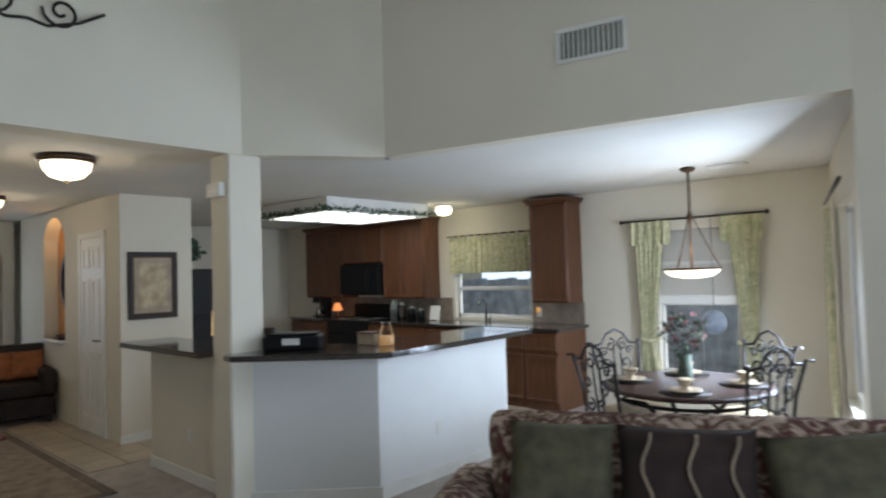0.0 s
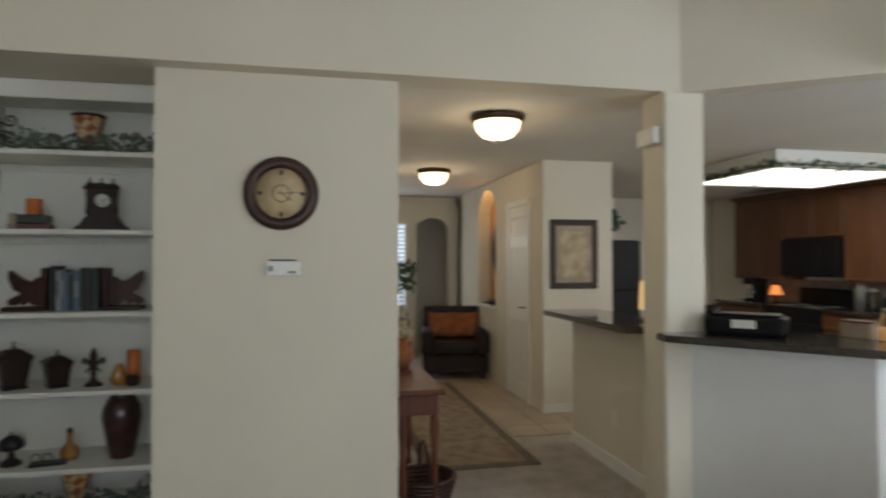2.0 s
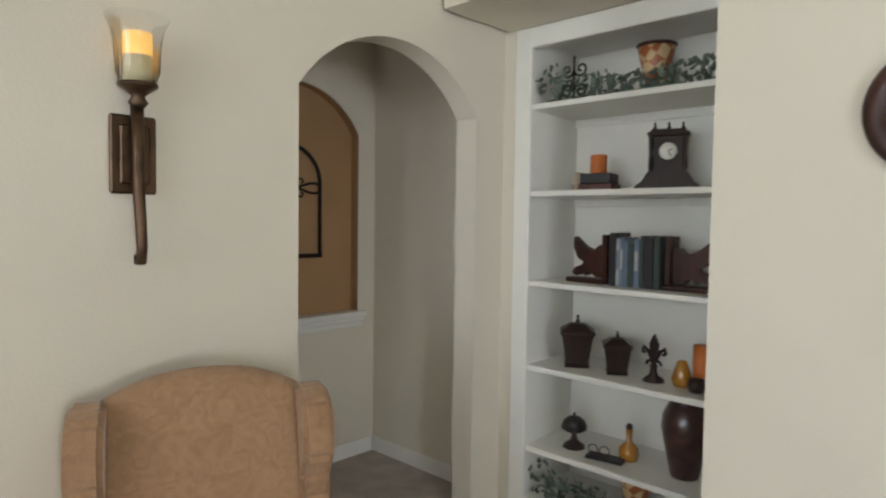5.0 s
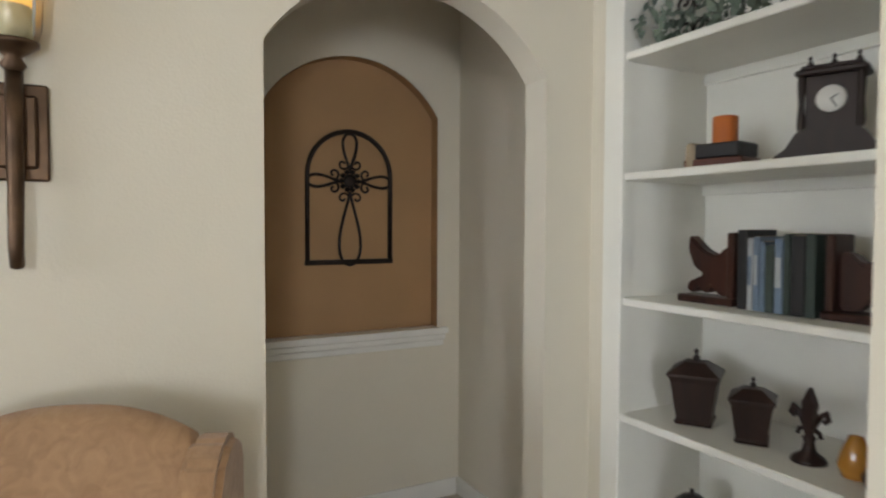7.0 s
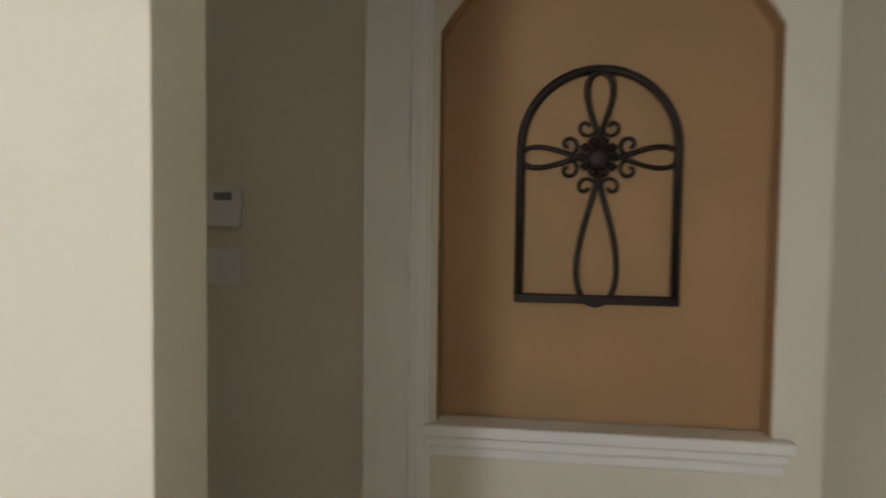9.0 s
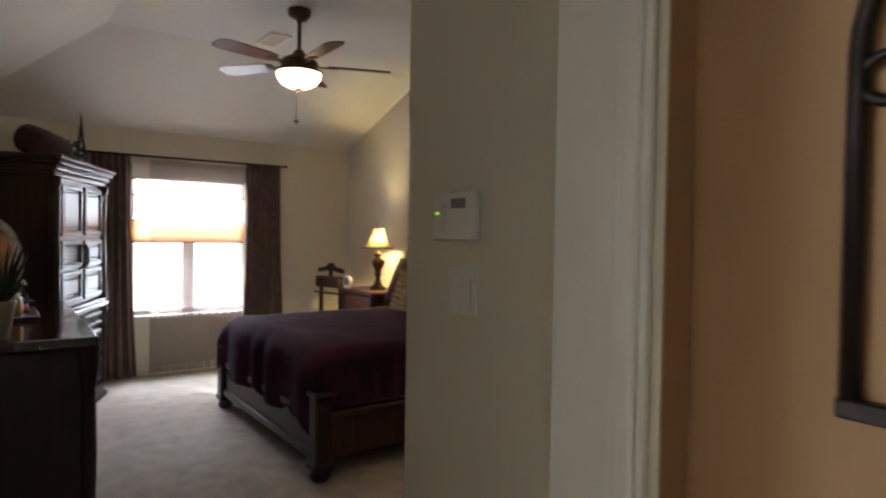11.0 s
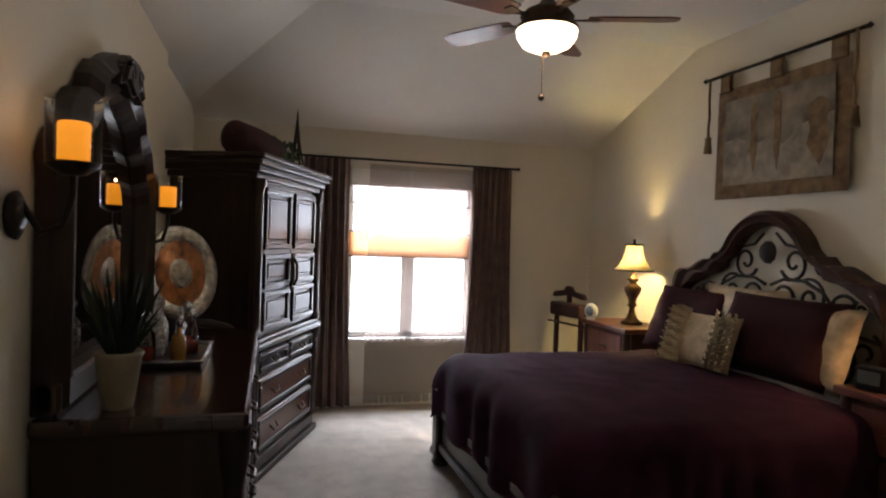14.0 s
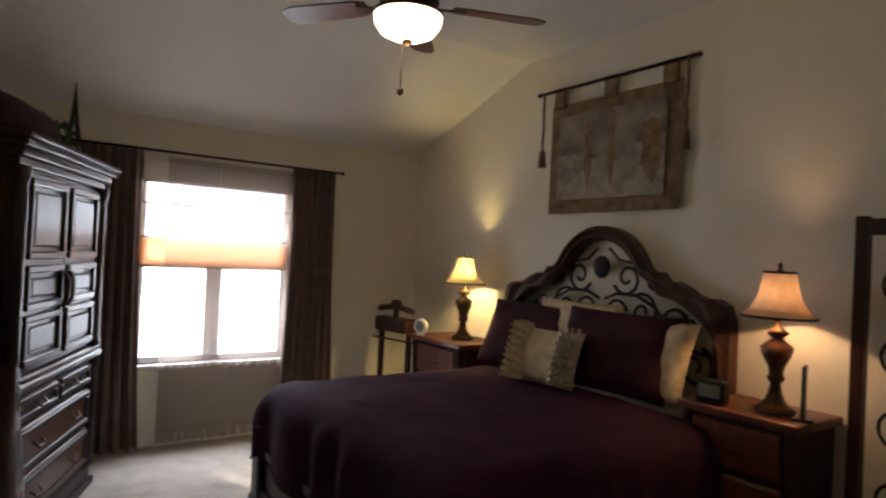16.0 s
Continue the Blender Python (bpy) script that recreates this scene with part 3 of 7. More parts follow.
for s in (-1, 1):
    for cx, cz, r, st, sg in ((0.20, 1.44, 0.11, 3.6, 1), (0.33, 1.24, 0.12, 2.2, -1), (0.55, 1.19, 0.10, 0.6, 1), (0.70, 0.98, 0.12, 1.2, -1), (0.12, 1.22, 0.09, 0.2, 1), (0.40, 1.43, 0.06, 1.0, -1), (0.66, 1.21, 0.05, 2.0, 1), (0.55, 0.90, 0.10, 4.0, 1)):
        tube([(s * x, y, z) for x, y, z in spiral(cx, cz, r, 1.35, st, sg)], 0.011, 6, bm=bm)
    tube([(s * x, 0, z) for x, z in ((0.02, 1.30), (0.12, 1.34), (0.28, 1.34), (0.42, 1.28), (0.60, 1.08), (0.80, 1.05))], 0.011, 6, bm=bm)
    tube([(s * x, 0, z) for x, z in ((0.05, 1.62), (0.13, 1.55), (0.31, 1.52), (0.40, 1.40))], 0.010, 6, bm=bm)
part("scrollwork", turned(bm, Matrix.Translation((HX, 0, 0)) @ Matrix.Diagonal((HS, 1, 1, 1))), IRON, hb, "black wrought iron scrolls")
bm = lathe([(0, 0), (0.05, 0.004), (0.075, 0.012), (0.06, 0.03), (0, 0.035)], 10)
turned(bm, Matrix.Translation((0, 0.0, 1.50)) @ Matrix.Rotation(radians(-90), 4, "X"))
part("rosette", turned(bm, Matrix.Translation((HX, 0, 0)) @ Matrix.Diagonal((HS, 1, 1, 1))), IRON, hb)
bm = panel([(-0.34, 1.0)] + arc(0, 0.86, 0.34, 156, 24, 14) + [(0.34, 1.0), (0.25, 0.98), (0, 1.08), (-0.25, 0.98)], 0.0, 0.06)
part("arched_crest", turned(bm, Matrix.Translation((HX, 0, 0)) @ Matrix.Diagonal((HS, 1, 1, 1))), DARK, hb)
bm = bm_box(-0.92, 0.92, 0.0, 0.05, 0.10, 0.40, 0.012)
turned(bm, pose(0, 1.80, 0))
bm_box(-0.90, 0.90, 1.845, 1.875, 0.34, 0.40, 0.01, bm=bm)
bm_box(-0.90, 0.90, 1.845, 1.87, 0.10, 0.16, 0.01, bm=bm)
part("footboard", bm, DARKEST, bed, "low dark footboard with moulded edges")
for s in (-1, 1):
    bm = bm_box(s * 0.93 - 0.03, s * 0.93 + 0.03, 0.05, 1.82, 0.12, 0.40, 0.01)
    bm_box(s * 0.93 - 0.04, s * 0.93 + 0.04, 0.05, 1.82, 0.36, 0.40, 0.008, bm=bm)
    part("side_rail", bm, DARK, bed)
    bm = bm_box(s * 0.93 - 0.055, s * 0.93 + 0.055, 1.78, 1.89, 0.09, 0.50, 0.012)
    bm_box(s * 0.93 - 0.07, s * 0.93 + 0.07, 1.765, 1.905, 0.50, 0.525, 0.01, bm=bm)
    bm_box(s * 0.93 - 0.065, s * 0.93 + 0.065, 1.77, 1.90, 0.06, 0.11, 0.01, bm=bm)
    lathe([(0.05, 0), (0.065, 0.02), (0.055, 0.05), (0.04, 0.065)], 14, (s * 0.93, 1.835, 0), bm=bm)
    part("bed_post", bm, DARKEST, bed)
part("mattress", bm_box(-0.88, 0.88, 0.08, 1.78, 0.30, 0.60, 0.05, 3), CREAM, bed)
# comforter, lying over the mattress
bm = bmesh.new()
nx, ny = 60, 60
W, L, T = 0.915, 1.865, 0.765
g = []
for i in range(nx + 1):
    row = []
    u = (2 * i / nx - 1) * 1.29
    for j in range(ny + 1):
        v = 0.30 + (j / ny) * (L + 0.11)
        ax = min(abs(u), 1.0)
        over_x, over_y = max(0, abs(u) - 0.97), max(0, v - (L - 0.03))
        x = math.copysign(min(abs(u), 0.985 + 0.03 * min(1, over_x * 8)), u) * W
        y = min(v, L + 0.025 * min(1, over_y * 8))
        drop = max(over_x * W * 1.05, over_y)
        edge = min(1, max(0, (abs(u) - 0.86) / 0.13)) ** 2 * 0.035 + min(1, max(0, (v - L + 0.15) / 0.14)) ** 2 * 0.035
        z = T - edge - drop + 0.012 * noise.noise((x * 3, y * 3, 0)) + 0.006 * noise.noise((x * 9, y * 8, 3)) + 0.02 * (1 - ax ** 2)
        fold = 0.02 * min(1, drop * 7)
        x += math.copysign(fold * math.sin(y * 17 + 1.5 * math.sin(y * 5)), u) if over_x > 0 else 0
        y += fold * math.sin(x * 16 + 1.3 * math.sin(x * 6)) if over_y > 0 else 0
        z = max(z, 0.31 + 0.035 * math.sin(x * 9 + y * 7) + 0.02 * math.sin(x * 23))
        row.append(bm.verts.new((x, y, z)))
    g.append(row)
for i in range(nx):
    for j in range(ny):
        f = bm.faces.new((g[i][j], g[i + 1][j], g[i + 1][j + 1], g[i][j + 1]))
        f.smooth = True
hem = [row[-1].co.copy() for row in g]
quilt = solo("comforter", bm, BEDDING, "deep aubergine comforter hanging over the bed", "bedding", (1.37, -4.42, 0))
part("hem", tube(hem, 0.007, 6), BEDDING, quilt)
for name, w, h, t, x, y, lean, ry, m, lab in (
        ("pillow", 0.70, 0.48, 0.17, 1.98, -4.16, -24, 8, PILLOW, "dark plum pillow propped against the headboard"),
        ("pillow", 0.80, 0.50, 0.19, 1.19, -4.12, -24, 4, PILLOW, "dark plum pillow propped against the headboard"),
        ("ruffled_pillow", 0.48, 0.34, 0.13, 1.50, -3.93, -20, 10, CREAM, "cream pillow with gathered ruffle bands"),
        ("cream_pillow", 0.52, 0.46, 0.13, 0.98, -4.20, -18, -6, CREAM, "cream pillow behind the plum pillow"),
        ("cream_pillow", 0.70, 0.50, 0.12, 1.62, -4.27, -14, 0, CREAM, "cream pillow behind the plum pillow")):
    bm = turned(cushion(w, h, t), Matrix.Rotation(radians(-lean), 4, "X"))
    p = solo(name, bm, m, lab, "pillow", (x, y, 0.79), ry, "pillows on the bed")
    if name == "ruffled_pillow":
        for s in (-1, 1):
            bm = bmesh.new()
            for k in range(4):
                rows = []
                for q in range(61):
                    z = 0.0 + 0.35 * q / 60
                    x0 = s * (0.10 + 0.036 * k)
                    w1, w2 = math.sin(q * 0.95 + k * 2.1), math.sin(q * 1.7 + k)
                    y0 = 0.062 - 0.008 * k
                    rows.append([bm.verts.new(v) for v in ((x0, y0 - 0.02, z), (x0 + s * 0.012 + 0.006 * w2, y0 + 0.022 + 0.006 * w1, z), (x0 + s * 0.034 + 0.012 * w1, y0 + 0.034 + 0.014 * w2, z + 0.004 * w1))])
                for a, b in zip(rows, rows[1:]):
                    for c in range(2):
                        f = bm.faces.new((a[c], a[c + 1], b[c + 1], b[c]))
                        f.smooth = True
            part("ruffle", turned(bm, Matrix.Rotation(radians(20), 4, "X")), CREAM, p, "gathered cream frill")


# nightstands
def nightstand(x, y, k=1.0):
    t = thing("nightstand", "cherry wood nightstand with three drawers beside the bed", "nightstand", x, y, 0, 0, "nightstands")
    t.scale = (k, 1, 1)
    bm = bm_box(-0.31, 0.31, -0.02, 0.36, 0.08, 0.84, 0.008)
    for s in (-1, 1):
        lathe([(0.03, 0.05), (0.034, 0.1), (0.024, 0.16), (0.034, 0.22), (0.028, 0.6), (0.036, 0.76), (0.03, 0.84)], 12, (s * 0.30, 0.36, 0), bm=bm)
    part("body", bm, DARK, t)
    part("top", bm_box(-0.35, 0.35, -0.04, 0.41, 0.84, 0.88, 0.012, 2), REDWOOD, t, "polished cherry top")
    part("plinth", bm_box(-0.33, 0.33, -0.03, 0.39, 0.0, 0.09, 0.01), DARK, t)
    for z in (0.13, 0.37, 0.61):
        d = bm_box(-0.26, 0.26, 0.355, 0.385, z, z + 0.21, 0.012)
        dr = part("drawer", d, REDWOOD, t)
        k = bm_box(-0.05, 0.05, 0.385, 0.40, z + 0.08, z + 0.10, 0.005)
        part("handle", k, BRONZE, dr, "dark bronze pull")
    return t


nightstand(2.78, -4.44)
nightstand(0.37, -4.46, 0.82)


def table_lamp(x, y, z, shade, lab, watts, tint):
    t = thing("table_lamp", lab, "lamp", x, y, z, 0, "bedside lamps")
    prof = [(0.085, 0), (0.09, 0.02), (0.07, 0.035), (0.045, 0.06), (0.03, 0.10), (0.022, 0.15), (0.04, 0.18), (0.03, 0.20), (0.035, 0.24), (0.062, 0.30), (0.07, 0.345), (0.045, 0.37), (0.022, 0.39), (0.05, 0.42), (0.03, 0.44), (0.012, 0.46), (0.010, 0.50)]
    prof = [(r, zz * 0.86) for r, zz in prof]
    part("base", lathe(prof, 20), BRONZE, t, "turned bronze urn base")
    bm = bmesh.new()
    cs = [(0.065, 0.64), (0.075, 0.575), (0.09, 0.52), (0.12, 0.465), (0.155, 0.435)]
    n = 16
    rr = []
    for r, zz in cs:
        rr.append([bm.verts.new((r * (1 + 0.03 * (k % 2)) * math.cos(2 * math.pi * k / n), r * (1 + 0.03 * (k % 2)) * math.sin(2 * math.pi * k / n), zz)) for k in range(n)])
    for a, b in zip(rr, rr[1:]):
        for k in range(n):
            bm.faces.new((a[k], a[(k + 1) % n], b[(k + 1) % n], b[k]))
    sh = part("shade", bm, shade, t)
    for r, zz in ((0.067, 0.64), (0.158, 0.435)):
        bm = tube([(r * math.cos(2 * math.pi * k / 32), r * math.sin(2 * math.pi * k / 32), zz) for k in range(32)], 0.006, 6, True)
        part("trim_band", bm, DARK, sh, "dark shade binding")
    part("finial", lathe([(0, 0.69), (0.012, 0.675), (0.008, 0.66), (0.014, 0.65), (0.004, 0.48)], 12), BRONZE, t)
    bulb("bulb", (x, y, z + 0.53), watts, tint, 0.022)
    return t


table_lamp(2.72, -4.27, 0.88, LAMPYELLOW, "bronze table lamp with a glowing cream bell shade", 26, (1.0, 0.76, 0.28))
table_lamp(0.28, -4.25, 0.88, LAMPBLUSH, "bronze table lamp with a blush pleated bell shade", 10, (1.0, 0.62, 0.30))
t = thing("alarm_clock", "round white alarm clock with a blue face on the nightstand", "clock", 2.98, -4.05, 0.88, 20)
bm = turned(lathe([(0, -0.02), (0.055, -0.02), (0.065, 0.0), (0.055, 0.02), (0, 0.02)], 24), pose(0, 0, 0.075, 90))
part("case", bm, PLASTIC, t)
bm = turned(lathe([(0, 0), (0.043, 0), (0.043, 0.004), (0, 0.004)], 24), pose(0, 0.025, 0.075, 90))
part("dial", bm, BOOKS[1], t, "blue clock face")
part("foot", bm_box(-0.03, 0.03, -0.02, 0.02, 0, 0.02, 0.004), PLASTIC, t)
t = thing("clock_radio", "black clock radio on the cherry nightstand", "radio", 0.52, -4.14, 0.88, 8)
part("case", bm_box(-0.07, 0.07, -0.04, 0.04, 0, 0.11, 0.02, 3), BLACK, t)
part("screen", bm_box(-0.05, 0.05, 0.04, 0.043, 0.03, 0.09), GREYPL, t)
t = thing("picture_stand", "thin dark upright picture stand on the nightstand", "stand", 0.13, -4.20, 0.88, -70)
part("panel", bm_box(-0.05, 0.05, -0.008, 0.008, 0.012, 0.24, 0.004), DARKEST, t)
part("foot", bm_box(-0.04, 0.04, -0.04, 0.04, 0, 0.012, 0.003), DARKEST, t)
# valet stand
t = thing("valet_stand", "dark wooden valet stand with a shaped hanger", "valet stand", 3.38, -4.05, 0, 12)
for s in (-1, 1):
    part("leg", bm_box(s * 0.17 - 0.02, s * 0.17 + 0.02, -0.02, 0.02, 0, 0.93, 0.006), DARK, t)
part("tray", bm_box(-0.20, 0.20, -0.07, 0.07, 0.86, 0.98, 0.015), DARK, t)
part("hanger", panel([(-0.23, 1.03), (-0.20, 1.07), (-0.06, 1.09), (-0.03, 1.13), (0.03, 1.13), (0.06, 1.09), (0.20, 1.07), (0.23, 1.03), (0.20, 1.02), (0, 1.05), (-0.20, 1.02)], -0.02, 0.02, bev=0.005), DARK, t)
part("post", bm_box(-0.02, 0.02, -0.015, 0.015, 0.97, 1.05), DARK, t)
part("trouser_bar", tube([(-0.30, 0.06, 0.80), (0.22, 0.06, 0.80)], 0.009), DARK, t)
part("foot_bar", bm_box(-0.19, 0.19, -0.12, 0.12, 0, 0.04, 0.01), DARK, t)
# iron screen with dark frame
t = thing("iron_screen", "dark wood framed screen with wrought iron scrolls", "screen", -0.30, -4.38, 0, 0)
for x0, x1 in ((-0.32, -0.27), (0.27, 0.32)):
    part("stile", bm_box(x0, x1, -0.03, 0.03, 0, 1.78, 0.006), DARK, t)
for z in (0.05, 1.70):
    part("rail", bm_box(-0.27, 0.27, -0.025, 0.025, z, z + 0.07, 0.006), DARK, t)
bm = bmesh.new()
for k in range(5):
    for s in (-1, 1):
        tube([(s * x, y, z) for x, y, z in spiral(0.13, 0.30 + 0.30 * k, 0.12, 1.3, 3.1, s)], 0.008, 6, bm=bm)
tube([(0, 0, 0.1), (0, 0, 1.72)], 0.008, 6, bm=bm)
part("scrollwork", bm, IRON, t)
# floor mirror on the end wall
t = thing("standing_mirror", "tall dark framed mirror against the end wall", "mirror", -1.375, -2.36, 0)
for y0, y1 in ((-0.36, -0.29), (0.25, 0.32)):
    part("stile", bm_box(-0.033, 0.035, y0, y1, 0, 1.80, 0.01), DARKEST, t)
for z in (0.04, 1.73):
    part("rail", bm_box(-0.033, 0.03, -0.29, 0.25, z, z + 0.07, 0.01), DARKEST, t)
part("glass", bm_box(-0.01, 0.0, -0.29, 0.25, 0.11, 1.73), MIRROR, t)

# tapestry on the wall
t = thing("tapestry", "faded woven tapestry hanging from an iron rod", "tapestry", 1.47, -4.45, 0)
bm = bmesh.new()
nn = 24
gg = [[bm.verts.new((-0.52 + 1.04 * i / nn, 0.022 + 0.008 * math.sin(i * 0.9) * (1 - j / nn), 1.85 + 0.75 * j / nn)) for j in range(nn + 1)] for i in range(nn + 1)]
for i in range(nn):
    for j in range(nn):
        bm.faces.new((gg[i][j], gg[i + 1][j], gg[i + 1][j + 1], gg[i][j + 1]))
part("border", bm, TAPEDGE, t, "brown woven border")
bm = bm_box(-0.43, 0.43, 0.034, 0.038, 1.94, 2.51)
part("picture", bm, TAPESTRY, t, "muted grey landscape weave")
MOTIF = mat("tapestry_motif", (0.17, 0.15, 0.12), 0.95, scale=12, col2=(0.36, 0.31, 0.23), bump=0.3, bscale=260)
hills = [(-0.43, 1.94), (0.43, 1.94), (0.43, 2.24), (0.30, 2.25), (0.16, 2.19), (0.05, 2.21), (-0.08, 2.16), (-0.22, 2.26), (-0.43, 2.30)]
part("woven_hill", panel(hills, 0.0385, 0.0405), MOTIF, t, "woven hills")
for x, w, h in ((-0.33, 0.08, 0.40), (-0.03, 0.03, 0.50), (0.16, 0.035, 0.46)):
    tr = [(x - w * 0.2, 2.0)] + [(x + w * (1 + 0.35 * math.sin(k * 2.1)) * math.cos(k * 0.52 - 1.2), 2.0 + h * 0.6 + h * 0.4 * math.sin(k * 0.52 - 1.2)) for k in range(1, 11)]
    part("woven_tree", panel(tr, 0.041, 0.0425), TAPEDGE, t, "woven tree")
for x in (-0.44, 0.0, 0.44):
    part("tab", bm_box(x - 0.05, x + 0.05, 0.015, 0.045, 2.58, 2.72, 0.008), TAPEDGE, t)
bm = tube([(-0.62, 0.05, 2.70), (0.62, 0.05, 2.70)], 0.012)
for s in (-1, 1):
    lathe([(0, -0.02), (0.02, 0), (0, 0.02)], 10, (s * 0.63, 0.05, 2.70), bm=bm)
part("rod", bm, IRON, t)
for s in (-1, 1):
    bm = tube([(s * 0.57, 0.06, 2.70), (s * 0.575, 0.06, 2.56), (s * 0.565, 0.06, 2.44), (s * 0.575, 0.06, 2.36), (s * 0.57, 0.06, 2.30)], 0.008)
    lathe([(0.008, 0), (0.026, -0.02), (0.02, -0.03), (0.03, -0.12), (0, -0.12)], 10, (s * 0.57, 0.06, 2.30), bm=bm)
    part("tassel", bm, TAPEDGE, t, "brown cord tassel")

# window, shade and curtains
w1 = tagged(new("window_1"), "white framed bedroom window", kind="structure")
bm = bmesh.new()
for a, b, c, d in ((WY0, WY0 + 0.05, WZ0, WZ1), (WY1 - 0.05, WY1, WZ0, WZ1), (WY0, WY1, WZ0, WZ0 + 0.05), (WY0, WY1, WZ1 - 0.05, WZ1), (WY0, WY1, 1.34, 1.39), (-2.72, -2.60, WZ0, 1.36)):
    bm_box(3.88, 3.93, a, b, c, d, 0.004, bm=bm)
part("window_frame", bm, TRIM, w1)
part("window_sill", bm_box(3.79, 3.93, WY0 - 0.04, WY1 + 0.04, WZ0 - 0.03, WZ0, 0.006), TRIM, w1)
pn = part("pane", bm_box(3.90, 3.906, WY0, WY1, WZ0, WZ1), GLASS, w1)
pn.visible_shadow = False
t = thing("roman_shade", "tan cloth roman shade drawn up in the window", "window shade", 3.86, -2.675, 1.34)
part("lower_band", bm_box(-0.012, 0.012, -0.56, 0.56, 0.004, 0.213, 0.006), VALANCE, t, "orange tan gathered band")
part("upper_band", bm_box(-0.006, 0.006, -0.56, 0.56, 0.48, 0.63, 0.004), SHEER, t, "thin pale upper band")
part("top_rail", bm_box(-0.02, 0.02, -0.56, 0.56, 0.64, 0.78, 0.004), TRIM, t)
for z in (-0.008, 0.215, 0.466, 0.628):
    part("cross_bar", bm_box(-0.016, 0.008, -0.56, 0.56, z, z + 0.012), DRAPE, t, "dark cord-edged batten")
t = thing("curtain", "dark brown drapes and sheer panels on a thin rod", "curtain", 3.74, -2.65, 0)
for a, b, sd in ((0.56, 0.95, 1), (-0.95, -0.57, 2)):
    part("drape", drape(a, b, 0.02, 2.18, 0, 6, 0.028, sd, flare=0.12), DRAPE, t, "heavy dark brown drape")
for a, b, sd in ((0.0, 0.38, 3), (-0.60, 0.0, 4)):
    part("sheer_panel", drape(a, b, 0.03, 2.16, 0.045, 7, 0.022, sd), SHEER, t, "thin brown sheer panel")
bm = tube([(0, -1.0, 2.19), (0, 1.0, 2.19)], 0.010)
for s in (-1, 1):
    lathe([(0, -0.02), (0.02, 0), (0, 0.02)], 10, (0, s * 1.01, 2.19), bm=bm)
part("rod", bm, IRON, t)


# ---- armoire, placed across the corner: local x along the front, front faces -y ----
t = thing("armoire", "tall dark carved armoire with panelled doors and drawers", "armoire", 2.10, -1.35, 0, -22)
AW, AD = 1.20, 0.56
bm = bm_box(0.03, AW - 0.03, 0.03, AD, 0.12, 1.84, 0.006)
part("body", bm, DARKEST, t)
bm = bm_box(-0.02, AW + 0.02, -0.02, AD, 0.0, 0.05, 0.008)
bm_box(0.0, AW, 0.0, AD, 0.05, 0.14, 0.014, bm=bm)
part("plinth", bm, DARKEST, t)
bm = bmesh.new()
for k, (z0, z1, o) in enumerate(((1.83, 1.87, 0.0), (1.87, 1.91, 0.03), (1.91, 1.945, 0.055), (1.945, 1.975, 0.075))):
    bm_box(-o, AW + o, -o, AD, z0, z1, 0.010, 2, bm=bm)
part("cornice", bm, DARKEST, t, "stepped cornice")
bm = bm_box(-0.025, AW + 0.025, -0.03, AD, 0.80, 0.84, 0.010)
bm_box(-0.01, AW + 0.01, -0.015, AD, 0.84, 0.87, 0.008, bm=bm)
part("waist_moulding", bm, DARKEST, t)
for x in (0.045, AW - 0.045):
    for z0, z1 in ((0.14, 0.80), (0.87, 1.83)):
        h = z1 - z0
        bm = lathe([(0.04, 0), (0.046, 0.03), (0.03, 0.06), (0.036, 0.10), (0.034, h * 0.5), (0.036, h - 0.12), (0.028, h - 0.09), (0.046, h - 0.05), (0.048, h)], 14, (x, 0.01, z0))
        part("column", bm, DARKEST, t, "turned corner column")
for x0, x1, hx in ((0.10, 0.597, 0.565), (0.603, 1.10, 0.635)):
    d = part("door", bm_box(x0, x1, 0.005, 0.03, 0.89, 1.81, 0.004), DARKEST, t)
    for z0, z1 in ((0.91, 1.15), (1.17, 1.38), (1.41, 1.79)):
        bm = framed_panel(x0 + 0.03, x1 - 0.03, z0, z1, 0.005)
        bm_box(x0 + 0.09, x1 - 0.09, -0.006, 0.004, z0 + 0.06, z1 - 0.06, 0.010, bm=bm)
        part("raised_panel", bm, DARKEST, d)
    bm = tube([(hx, -0.012, 1.16), (hx, -0.035, 1.20), (hx, -0.035, 1.30), (hx, -0.012, 1.34)], 0.010)
    bm_box(hx - 0.02, hx + 0.02, -0.008, 0.004, 1.12, 1.38, 0.006, bm=bm)
    part("handle", bm, BRONZE, d, "antique brass pull")
for x0, x1, z0, z1 in ((0.10, 0.59, 0.64, 0.78), (0.61, 1.10, 0.64, 0.78), (0.10, 1.10, 0.40, 0.62), (0.10, 1.10, 0.16, 0.38)):
    d = part("drawer", bm_box(x0, x1, 0.0, 0.03, z0, z1, 0.008), REDWOOD if z1 - z0 > 0.2 else DARKEST, t)
    part("drawer_moulding", framed_panel(x0 + 0.015, x1 - 0.015, z0 + 0.012, z1 - 0.012, 0.0, deep=0.014), DARKEST, d)
    for hx in ([(x0 + x1) / 2] if x1 - x0 < 0.6 else [x0 + 0.25, x1 - 0.25]):
        bm = tube([(hx - 0.05, -0.008, (z0 + z1) / 2 + 0.02), (hx - 0.035, -0.03, (z0 + z1) / 2 - 0.01), (hx + 0.035, -0.03, (z0 + z1) / 2 - 0.01), (hx + 0.05, -0.008, (z0 + z1) / 2 + 0.02)], 0.006, 6)
        part("pull", bm, BRONZE, d)
m = pose(2.10, -1.35, 0, 0, 0, -22)
p = m @ Vector((0.44, 0.20, 1.975))
t = thing("rolled_blanket", "rolled dark red blanket on top of the armoire", "blanket", *p, -22)
t.scale = (1.2, 1.25, 1.35)
